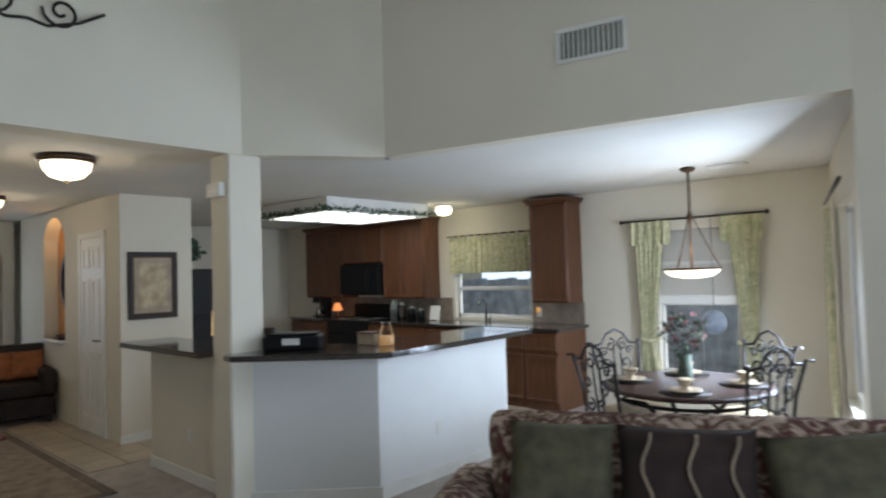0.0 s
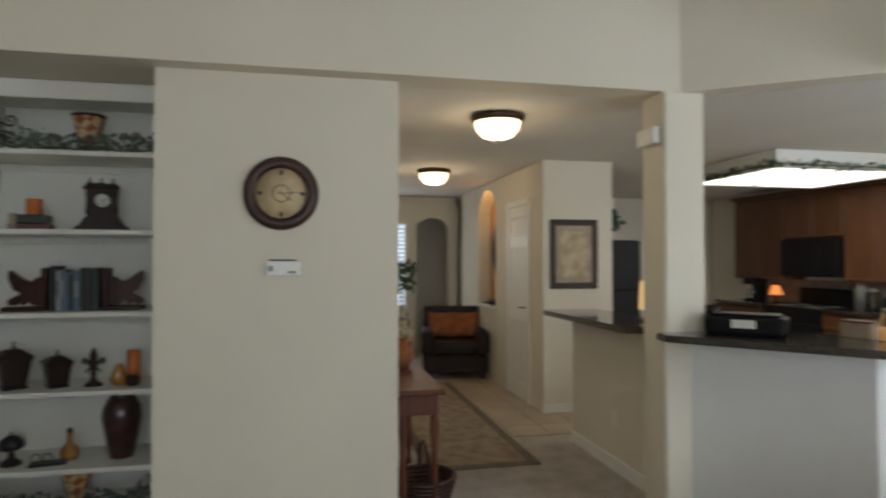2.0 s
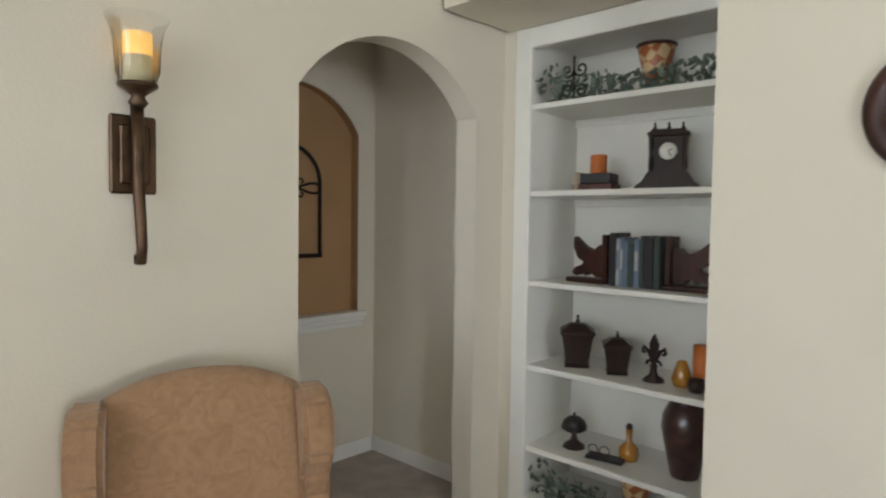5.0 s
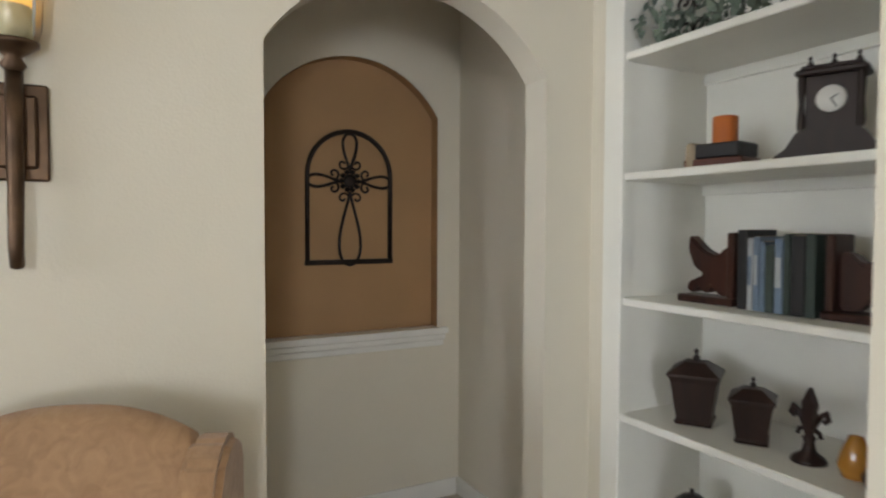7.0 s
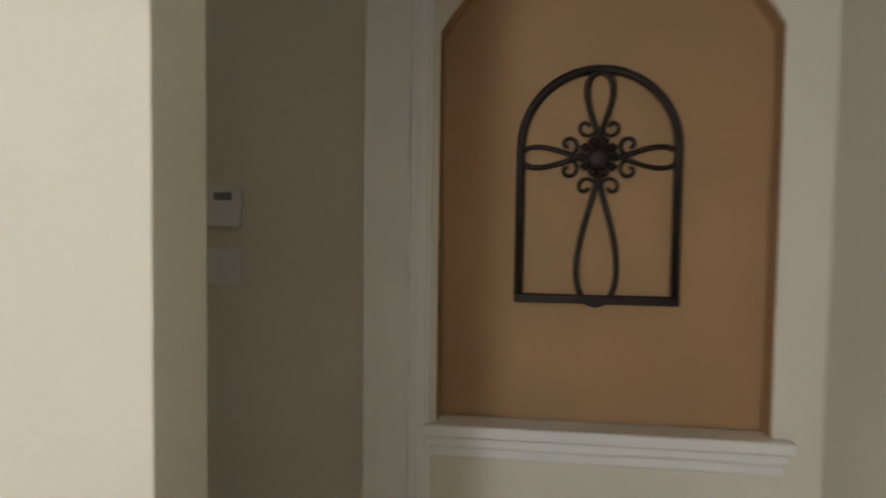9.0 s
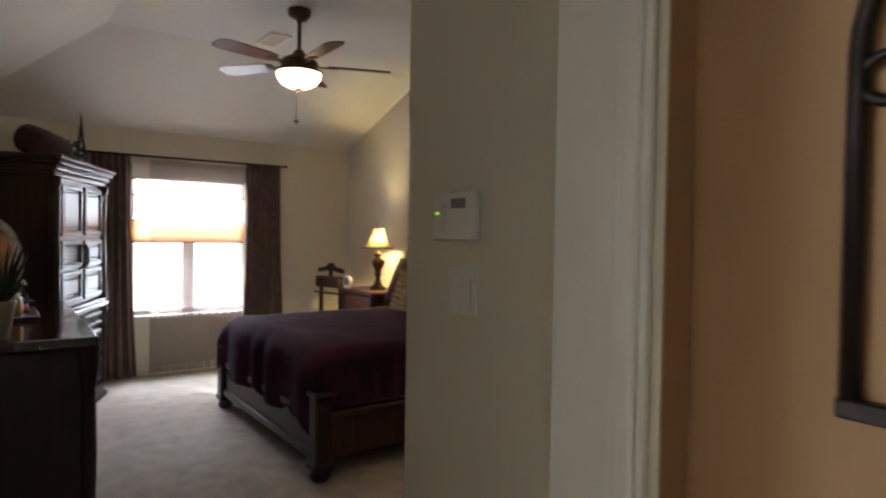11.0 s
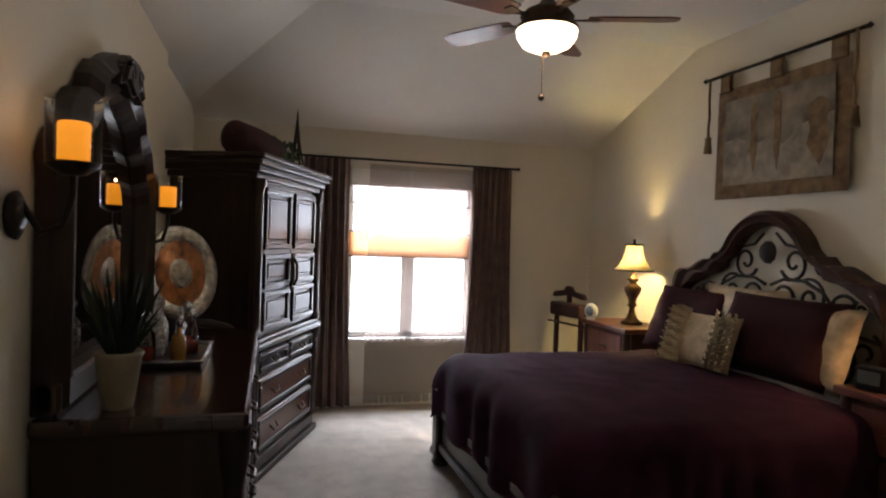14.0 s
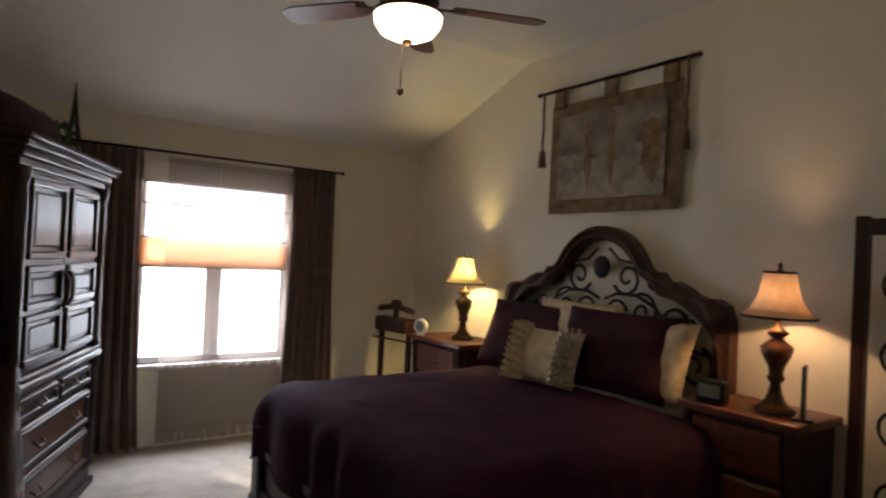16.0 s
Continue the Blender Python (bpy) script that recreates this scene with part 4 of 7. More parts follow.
bm = turned(lathe([(0, -0.30), (0.05, -0.30), (0.075, -0.27), (0.08, 0.0), (0.075, 0.27), (0.05, 0.30), (0, 0.30)], 18), pose(0, 0, 0.08, 0, 90))
for v in bm.verts:
    v.co += 0.012 * noise.noise_vector(v.co * 9)
part("roll", bm, mat("dark_red_blanket", (0.05, 0.014, 0.012), 0.95, var=0.2, scale=14, bump=0.4, bscale=90), t, smooth=True)
p = m @ Vector((0.80, 0.22, 1.975))
t = thing("ivy_arrangement", "trailing artificial ivy on top of the armoire", "plant", *p, -22)


def leaves(cx, cy, cz, rx, ry, rz, count, size, seed, bm=None):
    rnd = random.Random(seed)
    bm = bm or bmesh.new()
    for _ in range(count):
        d = Vector((rnd.gauss(0, 1), rnd.gauss(0, 1), rnd.gauss(0, 1))).normalized() * rnd.uniform(0.4, 1) ** 0.5
        c = Vector((cx + d.x * rx, cy + d.y * ry, cz + d.z * rz))
        s = size * rnd.uniform(0.6, 1.3)
        r = Euler((rnd.uniform(0, 6.3), rnd.uniform(0, 6.3), rnd.uniform(0, 6.3))).to_matrix()
        vs = [bm.verts.new(c + r @ Vector(q) * s) for q in ((0, 0, 0), (0.35, 0.28, 0.08), (0.75, 0.22, 0.05), (1.05, 0, -0.08), (0.75, -0.22, 0.05), (0.35, -0.28, 0.08))]
        bm.faces.new(vs)
    return bm


part("foliage", leaves(0, 0, 0.10, 0.22, 0.13, 0.10, 240, 0.055, 5), LEAF, t)
part("stem", tube([(-0.15, 0, 0.02), (0, 0.02, 0.06), (0.16, 0, 0.03)], 0.005), LEAF, t)
p = m @ Vector((0.98, 0.12, 1.975))
t = thing("iron_spire", "small dark latticed metal spire on the armoire", "ornament", *p, -22)
bm = bmesh.new()
for k in range(4):
    a = radians(45 + 90 * k)
    tube([(0.075 * math.cos(a), 0.075 * math.sin(a), 0), (0.045 * math.cos(a), 0.045 * math.sin(a), 0.10), (0.02 * math.cos(a), 0.02 * math.sin(a), 0.22), (0, 0, 0.40)], 0.007, 6, bm=bm)
    b = radians(135 + 90 * k)
    for z, r in ((0.0, 0.075), (0.05, 0.06), (0.10, 0.045), (0.16, 0.033), (0.22, 0.02)):
        tube([(r * math.cos(a), r * math.sin(a), z), (r * math.cos(b), r * math.sin(b), z)], 0.005, 5, bm=bm)
part("lattice", bm, IRON, t)
part("tip", lathe([(0.012, 0.28), (0.008, 0.40), (0, 0.47)], 8), IRON, t)

# ---- dresser and its things ----
t = thing("dresser", "long dark carved dresser standing against the wall", "dresser", 0.12, -0.84, 0)
part("body", bm_box(0.03, 1.62, -0.51, 0.0, 0.08, 0.95, 0.008), DARKEST, t)
part("top", bm_box(0.0, 1.65, -0.55, 0.0, 0.95, 1.0, 0.014, 2), wood("polished_dark_top", (0.045, 0.014, 0.009), (0.022, 0.008, 0.006), 0.16, coat=0.4), t, "glossy dark reddish top")
part("plinth", bm_box(0.01, 1.64, -0.53, 0.0, 0.0, 0.10, 0.012), DARKEST, t)
for x in (0.05, 1.60):
    bm = lathe([(0.035, 0.1), (0.045, 0.14), (0.03, 0.2), (0.036, 0.5), (0.032, 0.78), (0.045, 0.86), (0.05, 0.95)], 14, (x, -0.51, 0))
    part("column", bm, DARKEST, t)
for i in range(3):
    for z0, z1 in ((0.13, 0.38), (0.40, 0.65), (0.67, 0.92)):
        x0 = 0.10 + i * 0.49
        d = part("drawer", bm_box(x0, x0 + 0.46, -0.53, -0.50, z0, z1, 0.010), DARK, t)
        part("pull", tube([(x0 + 0.17, -0.53, (z0 + z1) / 2 + 0.02), (x0 + 0.19, -0.56, (z0 + z1) / 2), (x0 + 0.27, -0.56, (z0 + z1) / 2), (x0 + 0.29, -0.53, (z0 + z1) / 2 + 0.02)], 0.007, 6), BRONZE, d)
t = thing("dresser_mirror", "tall arched mirror in a carved dark frame on the dresser", "mirror", 0.82, -0.836, 1.0)
half = [(-0.66, 0), (-0.66, 0.62), (-0.68, 0.70), (-0.63, 0.77), (-0.56, 0.79), (-0.54, 0.86), (-0.46, 0.92), (-0.38, 0.93), (-0.35, 0.99), (-0.27, 1.05), (-0.19, 1.06), (-0.15, 1.10)]
out = half + arc(0, 0.98, 0.16, 130, 50, 8) + [(-x, z) for x, z in half[::-1]]
half = [(-0.52, 0.08), (-0.52, 0.60), (-0.50, 0.66), (-0.44, 0.70), (-0.40, 0.77), (-0.32, 0.81), (-0.27, 0.88), (-0.18, 0.92)]
ins = half + arc(0, 0.82, 0.16, 130, 50, 8) + [(-x, z) for x, z in half[::-1]]
po, pi = walk_round(out, 60), walk_round(ins, 60)
bm = bmesh.new()
rings = []
for (xo, zo), (xi, zi) in zip(po, pi):
    rings.append([bm.verts.new(q) for q in ((xo, 0.0, zo), (xo, -0.05, zo), (xo * 0.75 + xi * 0.25, -0.085, zo * 0.75 + zi * 0.25), (xo * 0.5 + xi * 0.5, -0.055, zo * 0.5 + zi * 0.5), (xo * 0.2 + xi * 0.8, -0.07, zo * 0.2 + zi * 0.8), (xi, -0.02, zi), (xi, 0.0, zi))])
for a, b in zip(rings, rings[1:]):
    for k in range(7):
        bm.faces.new((a[k], b[k], b[(k + 1) % 7], a[(k + 1) % 7]))
bm_box(-0.66, 0.66, -0.07, 0.0, 0.0, 0.09, 0.01, bm=bm)
bmesh.ops.recalc_face_normals(bm, faces=bm.faces[:])
part("frame", bm, DARKEST, t, "scalloped carved frame")
part("glass", panel(ins[::-1], -0.012, -0.008), MIRROR, t)
bm = panel([(-0.20, 0.99), (-0.13, 1.08), (-0.06, 1.13), (0.06, 1.13), (0.13, 1.08), (0.20, 0.99), (0.10, 1.02), (0, 0.98), (-0.10, 1.02)], -0.11, -0.05, bev=0.015)
for sx in (-1, 1):
    tube([(sx * q[0], -0.105, q[2]) for q in spiral(0.07, 1.06, 0.045, 1.1, 0.5, 1)], 0.010, 6, bm=bm)
part("crest", bm, DARKEST, t)


def candle_sconce(x, y, z):
    s = thing("wall_sconce", "black iron wall sconce with a glowing candle in glass", "sconce", x, y, z, 0, "bedroom sconces")
    bm = turned(lathe([(0, 0), (0.055, 0), (0.06, 0.012), (0.03, 0.028), (0, 0.03)], 18), pose(0, 0, -0.20, 90))
    part("backplate", bm, IRON, s)
    part("arm", tube([(0, -0.02, -0.17), (0.01, -0.06, -0.24), (0, -0.11, -0.22), (0, -0.13, -0.15), (0, -0.13, -0.09)], 0.009), IRON, s)
    part("cup", lathe([(0, -0.10), (0.03, -0.095), (0.06, -0.075), (0.062, -0.065), (0, -0.065)], 18, (0, -0.13, 0)), IRON, s)
    part("candle", lathe([(0, -0.064), (0.036, -0.064), (0.037, 0.028), (0.033, 0.033), (0.018, 0.027), (0, 0.025)], 18, (0, -0.13, 0)), FLAME, s, "glowing amber candle")
    part("glass", lathe([(0.062, -0.064), (0.064, 0.09)], 24, (0, -0.13, 0)), CLEAR, s)
    bulb("candle_light", (x, y - 0.13, z + 0.05), 0.08, (1.0, 0.55, 0.18), 0.005)
    return s


candle_sconce(0.02, -0.832, 1.73)
candle_sconce(1.50, -0.832, 1.68)
t = thing("copper_plate", "round copper plate with a silver embossed rim on a stand", "plate", 1.64, -1.0, 1.0, -38)
t.scale = (1.08, 1.08, 1.08)
bm = turned(lathe([(0, 0.0), (0.15, 0.0), (0.16, 0.01), (0.155, 0.016), (0, 0.012)], 36), pose(0, 0, 0.27, 82))
part("dish", bm, COPPER, t)
bm = turned(lathe([(0.145, 0.014), (0.165, 0.02), (0.215, 0.03), (0.222, 0.022), (0.165, 0.008), (0.145, 0.008)], 40), pose(0, 0, 0.27, 82))
part("rim", bm, SILVER, t, "embossed silver rim")
bm = turned(lathe([(0, 0.016), (0.05, 0.018), (0.07, 0.014), (0.075, 0.012)], 12), pose(0, 0, 0.27, 82))
part("medallion", bm, SILVER, t)
bm = tube([(-0.08, 0.02, 0), (-0.06, -0.05, 0.02), (-0.06, -0.02, 0.12)], 0.006)
tube([(0.08, 0.02, 0), (0.06, -0.05, 0.02), (0.06, -0.02, 0.12)], 0.006, bm=bm)
tube([(-0.08, 0.10, 0), (0, 0.06, 0.2), (0.08, 0.10, 0)], 0.006, bm=bm)
part("stand", bm, IRON, t)
t = thing("vanity_tray", "dark tray with a silver lip on the dresser", "tray", 0.98, -1.06, 1.0)
part("base", bm_box(-0.22, 0.22, -0.14, 0.14, 0, 0.014, 0.004), DARK, t)
bm = tube([(-0.22, -0.14, 0.02), (0.22, -0.14, 0.02), (0.22, 0.14, 0.02), (-0.22, 0.14, 0.02)], 0.008, 6, True)
part("lip", bm, SILVER, t)
for k, (x, y, h, r, m_) in enumerate(((-0.15, 0.06, 0.19, 0.030, CLEAR), (-0.13, -0.05, 0.16, 0.026, AMBER), (-0.04, 0.04, 0.24, 0.032, CRYSTAL), (0.0, -0.08, 0.18, 0.026, CLEAR), (0.09, 0.05, 0.21, 0.030, CRYSTAL), (0.10, -0.05, 0.20, 0.028, CLEAR), (0.17, -0.02, 0.17, 0.024, CRYSTAL))):
    b = thing("perfume_bottle", "small glass perfume bottle standing on the tray", "bottle", 0.98 + x, -1.06 + y, 1.014, 0, "perfume bottles")
    part("bottle", lathe([(0, 0), (r, 0), (r * 1.05, h * 0.3), (r * 0.95, h * 0.55), (r * 0.35, h * 0.66), (r * 0.35, h * 0.76), (0, h * 0.76)], 14), m_, b)
    if m_ is CLEAR:
        part("scent", lathe([(0, 0.004), (r * 0.9, 0.005), (r * 0.92, h * 0.28), (0, h * 0.28)], 14), REDLIQ, b, "red scent filling the lower half")
    part("stopper", lathe([(0, h * 0.761), (r * 0.4, h * 0.79), (r * 0.6, h * 0.9), (r * 0.3, h), (0, h)], 10), SILVER if k % 2 else CRYSTAL, b)
t = thing("potted_grass", "dark grassy plant in a cream ceramic pot on the dresser", "plant", 0.24, -1.03, 1.0)
t.scale = (0.72, 0.72, 0.85)
part("pot", lathe([(0, 0), (0.055, 0), (0.06, 0.02), (0.085, 0.17), (0.092, 0.18), (0.085, 0.19), (0.07, 0.17), (0, 0.16)], 20), mat("dim_stoneware", (0.30, 0.25, 0.17), 0.6, var=0.12, scale=9), t)
bm = bmesh.new()
rnd = random.Random(4)
for k in range(90):
    a, s, h = rnd.uniform(0, 6.28), rnd.uniform(0.02, 0.13), rnd.uniform(0.14, 0.34)
    ca, sa = math.cos(a), math.sin(a)
    q = [Vector((0.03 * ca, 0.03 * sa, 0.16)), Vector((0.03 * ca + s * 0.5 * ca, 0.03 * sa + s * 0.5 * sa, 0.16 + h * 0.65)), Vector(((0.03 + s) * ca, (0.03 + s) * sa, 0.16 + h))]
    w = Vector((-sa, ca, 0)) * 0.005
    v = [bm.verts.new(p) for p in (q[0] - w, q[0] + w, q[1] + w, q[2], q[1] - w)]
    bm.faces.new(v)
part("blades", bm, mat("dark_grass_blade", (0.018, 0.03, 0.015), 0.85, var=0.2, scale=14), t)

t = thing("side_chair", "glossy black side chair with a curved top rail beside the armoire", "chair", 1.93, -1.17, 0, 90)
t.scale = (0.8, 0.55, 1.0)
part("seat", bm_box(-0.19, 0.19, -0.16, 0.18, 0.42, 0.46, 0.015, 2), DARKEST, t)
part("top_rail", tube([(-0.22, -0.16, 0.80), (-0.16, -0.19, 0.90), (-0.06, -0.21, 0.96), (0.06, -0.21, 0.985), (0.17, -0.19, 0.99), (0.21, -0.17, 0.965)], 0.026, 8), DARKEST, t, "polished curved rail")
for sx in (-0.19, 0.19):
    part("leg", tube([(sx, 0.15, 0), (sx, 0.14, 0.43)], 0.016), DARKEST, t)
    part("leg", tube([(sx, -0.17, 0), (sx, -0.14, 0.44), (sx, -0.18, 0.88 if sx < 0 else 0.97)], 0.017), DARKEST, t)
part("back_splat", bm_box(-0.05, 0.05, -0.185, -0.165, 0.46, 0.95, 0.004), DARKEST, t)
t = thing("magazine_stack", "pale folded papers leaning beside the dresser", "papers", 1.86, -1.33, 0, 90)
for k in range(4):
    part("sheet", turned(bm_box(-0.012, 0.0, -0.10, 0.10, 0.0, 0.40 - 0.02 * k, 0.001), pose(0.016 * k, 0, 0.003, 0, -6 + 2 * k)), BOOKS[3], t)

# ---- ceiling fan ----
fan = thing("ceiling_fan", "bronze ceiling fan with five wooden blades and a lit bowl", "ceiling fan", 1.17, -2.73, 2.46)
part("canopy", lathe([(0.02, 0.46), (0.05, 0.47), (0.075, 0.50), (0.08, 0.54), (0, 0.54)], 20), BRONZE, fan)
part("downrod", tube([(0, 0, 0.20), (0, 0, 0.48)], 0.014), BRONZE, fan)
part("motor", lathe([(0.03, 0.26), (0.05, 0.23), (0.11, 0.20), (0.135, 0.17), (0.12, 0.14), (0.155, 0.12), (0.16, 0.105), (0.10, 0.10), (0, 0.10)], 28), BRONZE, fan)
part("light_bowl", lathe([(0.152, 0.104), (0.148, 0.07), (0.12, 0.03), (0.07, 0.006), (0.015, 0), (0, 0)], 28), FANGLASS, fan, "lit alabaster glass bowl")
part("finial", lathe([(0.02, 0.002), (0.024, -0.012), (0.01, -0.022), (0, -0.03)], 12), BRONZE, fan)
for k in range(5):
    a = 34 + 72 * k
    bm = slab([(0.20, -0.045), (0.26, -0.06), (0.58, -0.072), (0.635, -0.05), (0.645, 0), (0.635, 0.05), (0.58, 0.072), (0.26, 0.06), (0.20, 0.045)], -0.004, 0.004, bev=0.002)
    turned(bm, pose(0, 0, 0.165, 0, 0, a) @ pose(0, 0, 0, 11, 0, 0))
    b = part("blade", bm, REDWOOD, fan, "reddish wooden blade")
    bm = slab([(0.10, -0.02), (0.17, -0.012), (0.25, -0.035), (0.27, 0), (0.25, 0.035), (0.17, 0.012), (0.10, 0.02)], -0.012, -0.005)
    turned(bm, pose(0, 0, 0.165, 0, 0, a) @ pose(0, 0, 0, 11, 0, 0))
    part("blade_iron", bm, BRONZE, b)
bm = tube([(0.04, 0, 0.08), (0.04, 0, -0.20)], 0.0025, 5)
lathe([(0, -0.24), (0.016, -0.225), (0.012, -0.205), (0, -0.20)], 10, (0.04, 0, 0), bm=bm)
part("pull_chain", bm, BRONZE, fan)
bulb("fan_light", (1.17, -2.73, 2.43), 6, (1.0, 0.78, 0.5), 0.12)


def vent(x, y, z, w, h, m4, lab, n=9):
    t = thing("air_vent", lab, "air vent", 0, 0, 0, 0, "air vents")
    t.matrix_world = m4
    for a, b, c, d in ((-w, w, -h, -h + 0.025), (-w, w, h - 0.025, h), (-w, -w + 0.025, -h + 0.025, h - 0.025), (w - 0.025, w, -h + 0.025, h - 0.025)):
        part("frame", bm_box(a, b, c, d, 0, 0.018, 0.003), TRIM, t)
    for k in range(n):
        xx = -w + 0.03 + (2 * w - 0.06) * (k + 0.5) / n
        part("slat", turned(bm_box(-0.003, 0.003, -h + 0.02, h - 0.02, -0.012, 0.012), pose(xx, 0, 0.006, 0, 35, 0)), TRIM, t)
    part("backing", bm_box(-w + 0.01, w - 0.01, -h + 0.01, h - 0.01, 0.0, 0.003), GREYPL, t)
    return t


vent(0, 0, 0, 0.17, 0.09, pose(1.90, -2.82, 2.997, 180), "white ceiling register in the bedroom")
# alarm keypad
t = thing("alarm_keypad", "white alarm keypad with a small grey screen on the wall", "keypad", -1.64, B0, 1.515)
part("case", bm_box(-0.085, 0.085, 0, 0.03, -0.065, 0.065, 0.006), PLASTIC, t)
part("screen", bm_box(-0.06, 0.0, 0.030, 0.032, 0.02, 0.045), GREYPL, t)
for k in range(4):
    part("key", bm_box(0.02, 0.038, 0.030, 0.034, 0.025 - 0.022 * k, 0.037 - 0.022 * k, 0.002), PLASTIC, t)
part("lamp", bm_box(0.055, 0.07, 0.030, 0.033, 0.005, 0.010), mat("green_indicator", (0.2, 0.8, 0.1), 0.4, var=0, emit=(0.5, 1, 0.1), strength=0.6), t)
t = thing("light_switch", "white double switch plate below the keypad", "light switch", -1.66, B0, 1.32)
part("plate", bm_box(-0.06, 0.06, 0, 0.006, -0.06, 0.06, 0.002), PLASTIC, t)
for x in (-0.025, 0.025):
    part("rocker", bm_box(x - 0.014, x + 0.014, 0.006, 0.011, -0.032, 0.032, 0.002), PLASTIC, t)


# ---- living room ----
# bookcase; local x along the wall to the viewer's right, front faces -y, turned to face the room
case = thing("bookcase", "built-in white bookcase with open shelves in the wall", "bookcase", -3.42, -0.70, 0, 90)
CW, CD = 1.24, 0.44
for x0, x1 in ((0.0, 0.095), (CW - 0.07, CW)):
    part("stile", bm_box(x0, x1, -0.015, 0.03, 0, LOW, 0.004), SHELF, case)
part("top_rail", bm_box(0.07, CW - 0.07, -0.013, 0.03, LOW - 0.10, LOW, 0.004), SHELF, case)
part("base", bm_box(0.07, CW - 0.07, -0.01, CD, 0, 0.08, 0.004), SHELF, case)
part("back", bm_box(0, CW, CD, CD + 0.03, 0, LOW + 0.004), SHELF, case)
for x0, x1 in ((0.055, 0.085), (CW - 0.06, CW - 0.03)):
    part("side", bm_box(x0, x1, 0.03, CD, 0, LOW), SHELF, case)
part("inner_top", bm_box(0.06, CW - 0.06, 0.03, CD, LOW - 0.06, LOW - 0.03), SHELF, case)
SZ = (0.342, 0.758, 1.185, 1.636, 2.066)
for z in SZ:
    sh = part("shelf", bm_box(0.06, CW - 0.06, 0.0, CD, z - 0.028, z, 0.004), SHELF, case)
    part("cleat", bm_box(0.06, CW - 0.06, CD - 0.018, CD, z - 0.07, z - 0.028, 0.003), SHELF, sh)


def on_shelf(name, label, category, y, k, depth=0.16, rz=0, group=""):
    return thing(name, label, category, -3.42 - depth, y - 0.06, SZ[k] if k >= 0 else 0.08, 90 + rz, group)


def urn(y, k, s):
    t = on_shelf("lidded_urn", "square dark tapered urn with a domed lid", "urn", y, k, 0.17, 32, "lidded urns")
    bm = bmesh.new()
    cs = [(0.058, 0), (0.062, 0.012), (0.056, 0.02), (0.074, 0.15), (0.078, 0.16), (0.082, 0.17)]
    rings = [[bm.verts.new((sx * r * s, sy * r * s, z * s)) for sx, sy in ((-1, -1), (1, -1), (1, 1), (-1, 1))] for r, z in cs]
    for a, b in zip(rings, rings[1:]):
        for q in range(4):
            bm.faces.new((a[q], a[(q + 1) % 4], b[(q + 1) % 4], b[q]))
    bm.faces.new(rings[0][::-1]), bm.faces.new(rings[-1])
    part("body", bm, DARKEST, t)
    bm = bmesh.new()
    cs = [(0.086, 0.17), (0.086, 0.178), (0.055, 0.20), (0.035, 0.215), (0.012, 0.218)]
    rings = [[bm.verts.new((sx * r * s, sy * r * s, z * s)) for sx, sy in ((-1, -1), (1, -1), (1, 1), (-1, 1))] for r, z in cs]
    for a, b in zip(rings, rings[1:]):
        for q in range(4):
            bm.faces.new((a[q], a[(q + 1) % 4], b[(q + 1) % 4], b[q]))
    bm.faces.new(rings[0][::-1]), bm.faces.new(rings[-1])
    lathe([(0.008 * s, 0.215 * s), (0.012 * s, 0.23 * s), (0.004 * s, 0.24 * s), (0.009 * s, 0.25 * s), (0, 0.262 * s)], 10, bm=bm)
    part("lid", bm, DARKEST, t)


urn(-0.36, 1, 1.0)
urn(-0.14, 1, 0.80)
t = on_shelf("fleur_de_lis", "dark iron fleur-de-lis ornament on a flared foot", "ornament", 0.05, 1)
bm = lathe([(0, 0), (0.05, 0), (0.045, 0.012), (0.02, 0.03), (0.014, 0.06), (0.02, 0.07), (0.01, 0.08)], 14)
part("foot", bm, DARKEST, t)
bm = panel([(0, 0.22), (0.022, 0.17), (0.014, 0.12), (0.012, 0.08), (-0.012, 0.08), (-0.014, 0.12), (-0.022, 0.17)], -0.012, 0.012, bev=0.003)
for s in (-1, 1):
    tube([(s * x, 0, z) for x, z in ((0.01, 0.10), (0.03, 0.14), (0.05, 0.155), (0.055, 0.135), (0.042, 0.125))], 0.009, 6, bm=bm)
    tube([(s * x, 0, z) for x, z in ((0.008, 0.10), (0.03, 0.09), (0.035, 0.075))], 0.007, 6, bm=bm)
part("flower", bm, DARKEST, t)
t = on_shelf("fruit_sculpture", "carved wooden pear and apple ornament", "ornament", 0.22, 1, 0.14)
part("pear", lathe([(0, 0), (0.035, 0.008), (0.045, 0.04), (0.03, 0.09), (0.018, 0.12), (0, 0.125)], 16, (-0.03, 0, 0)), AMBER, t, "golden pear")
part("apple", lathe([(0, 0), (0.03, 0.006), (0.04, 0.035), (0.03, 0.06), (0, 0.055)], 16, (0.05, -0.04, 0)), DARKEST, t)
part("candle", lathe([(0, 0), (0.035, 0), (0.035, 0.19), (0, 0.185)], 18, (0.03, 0.06, 0)), ORANGEWAX, t, "orange pillar candle")
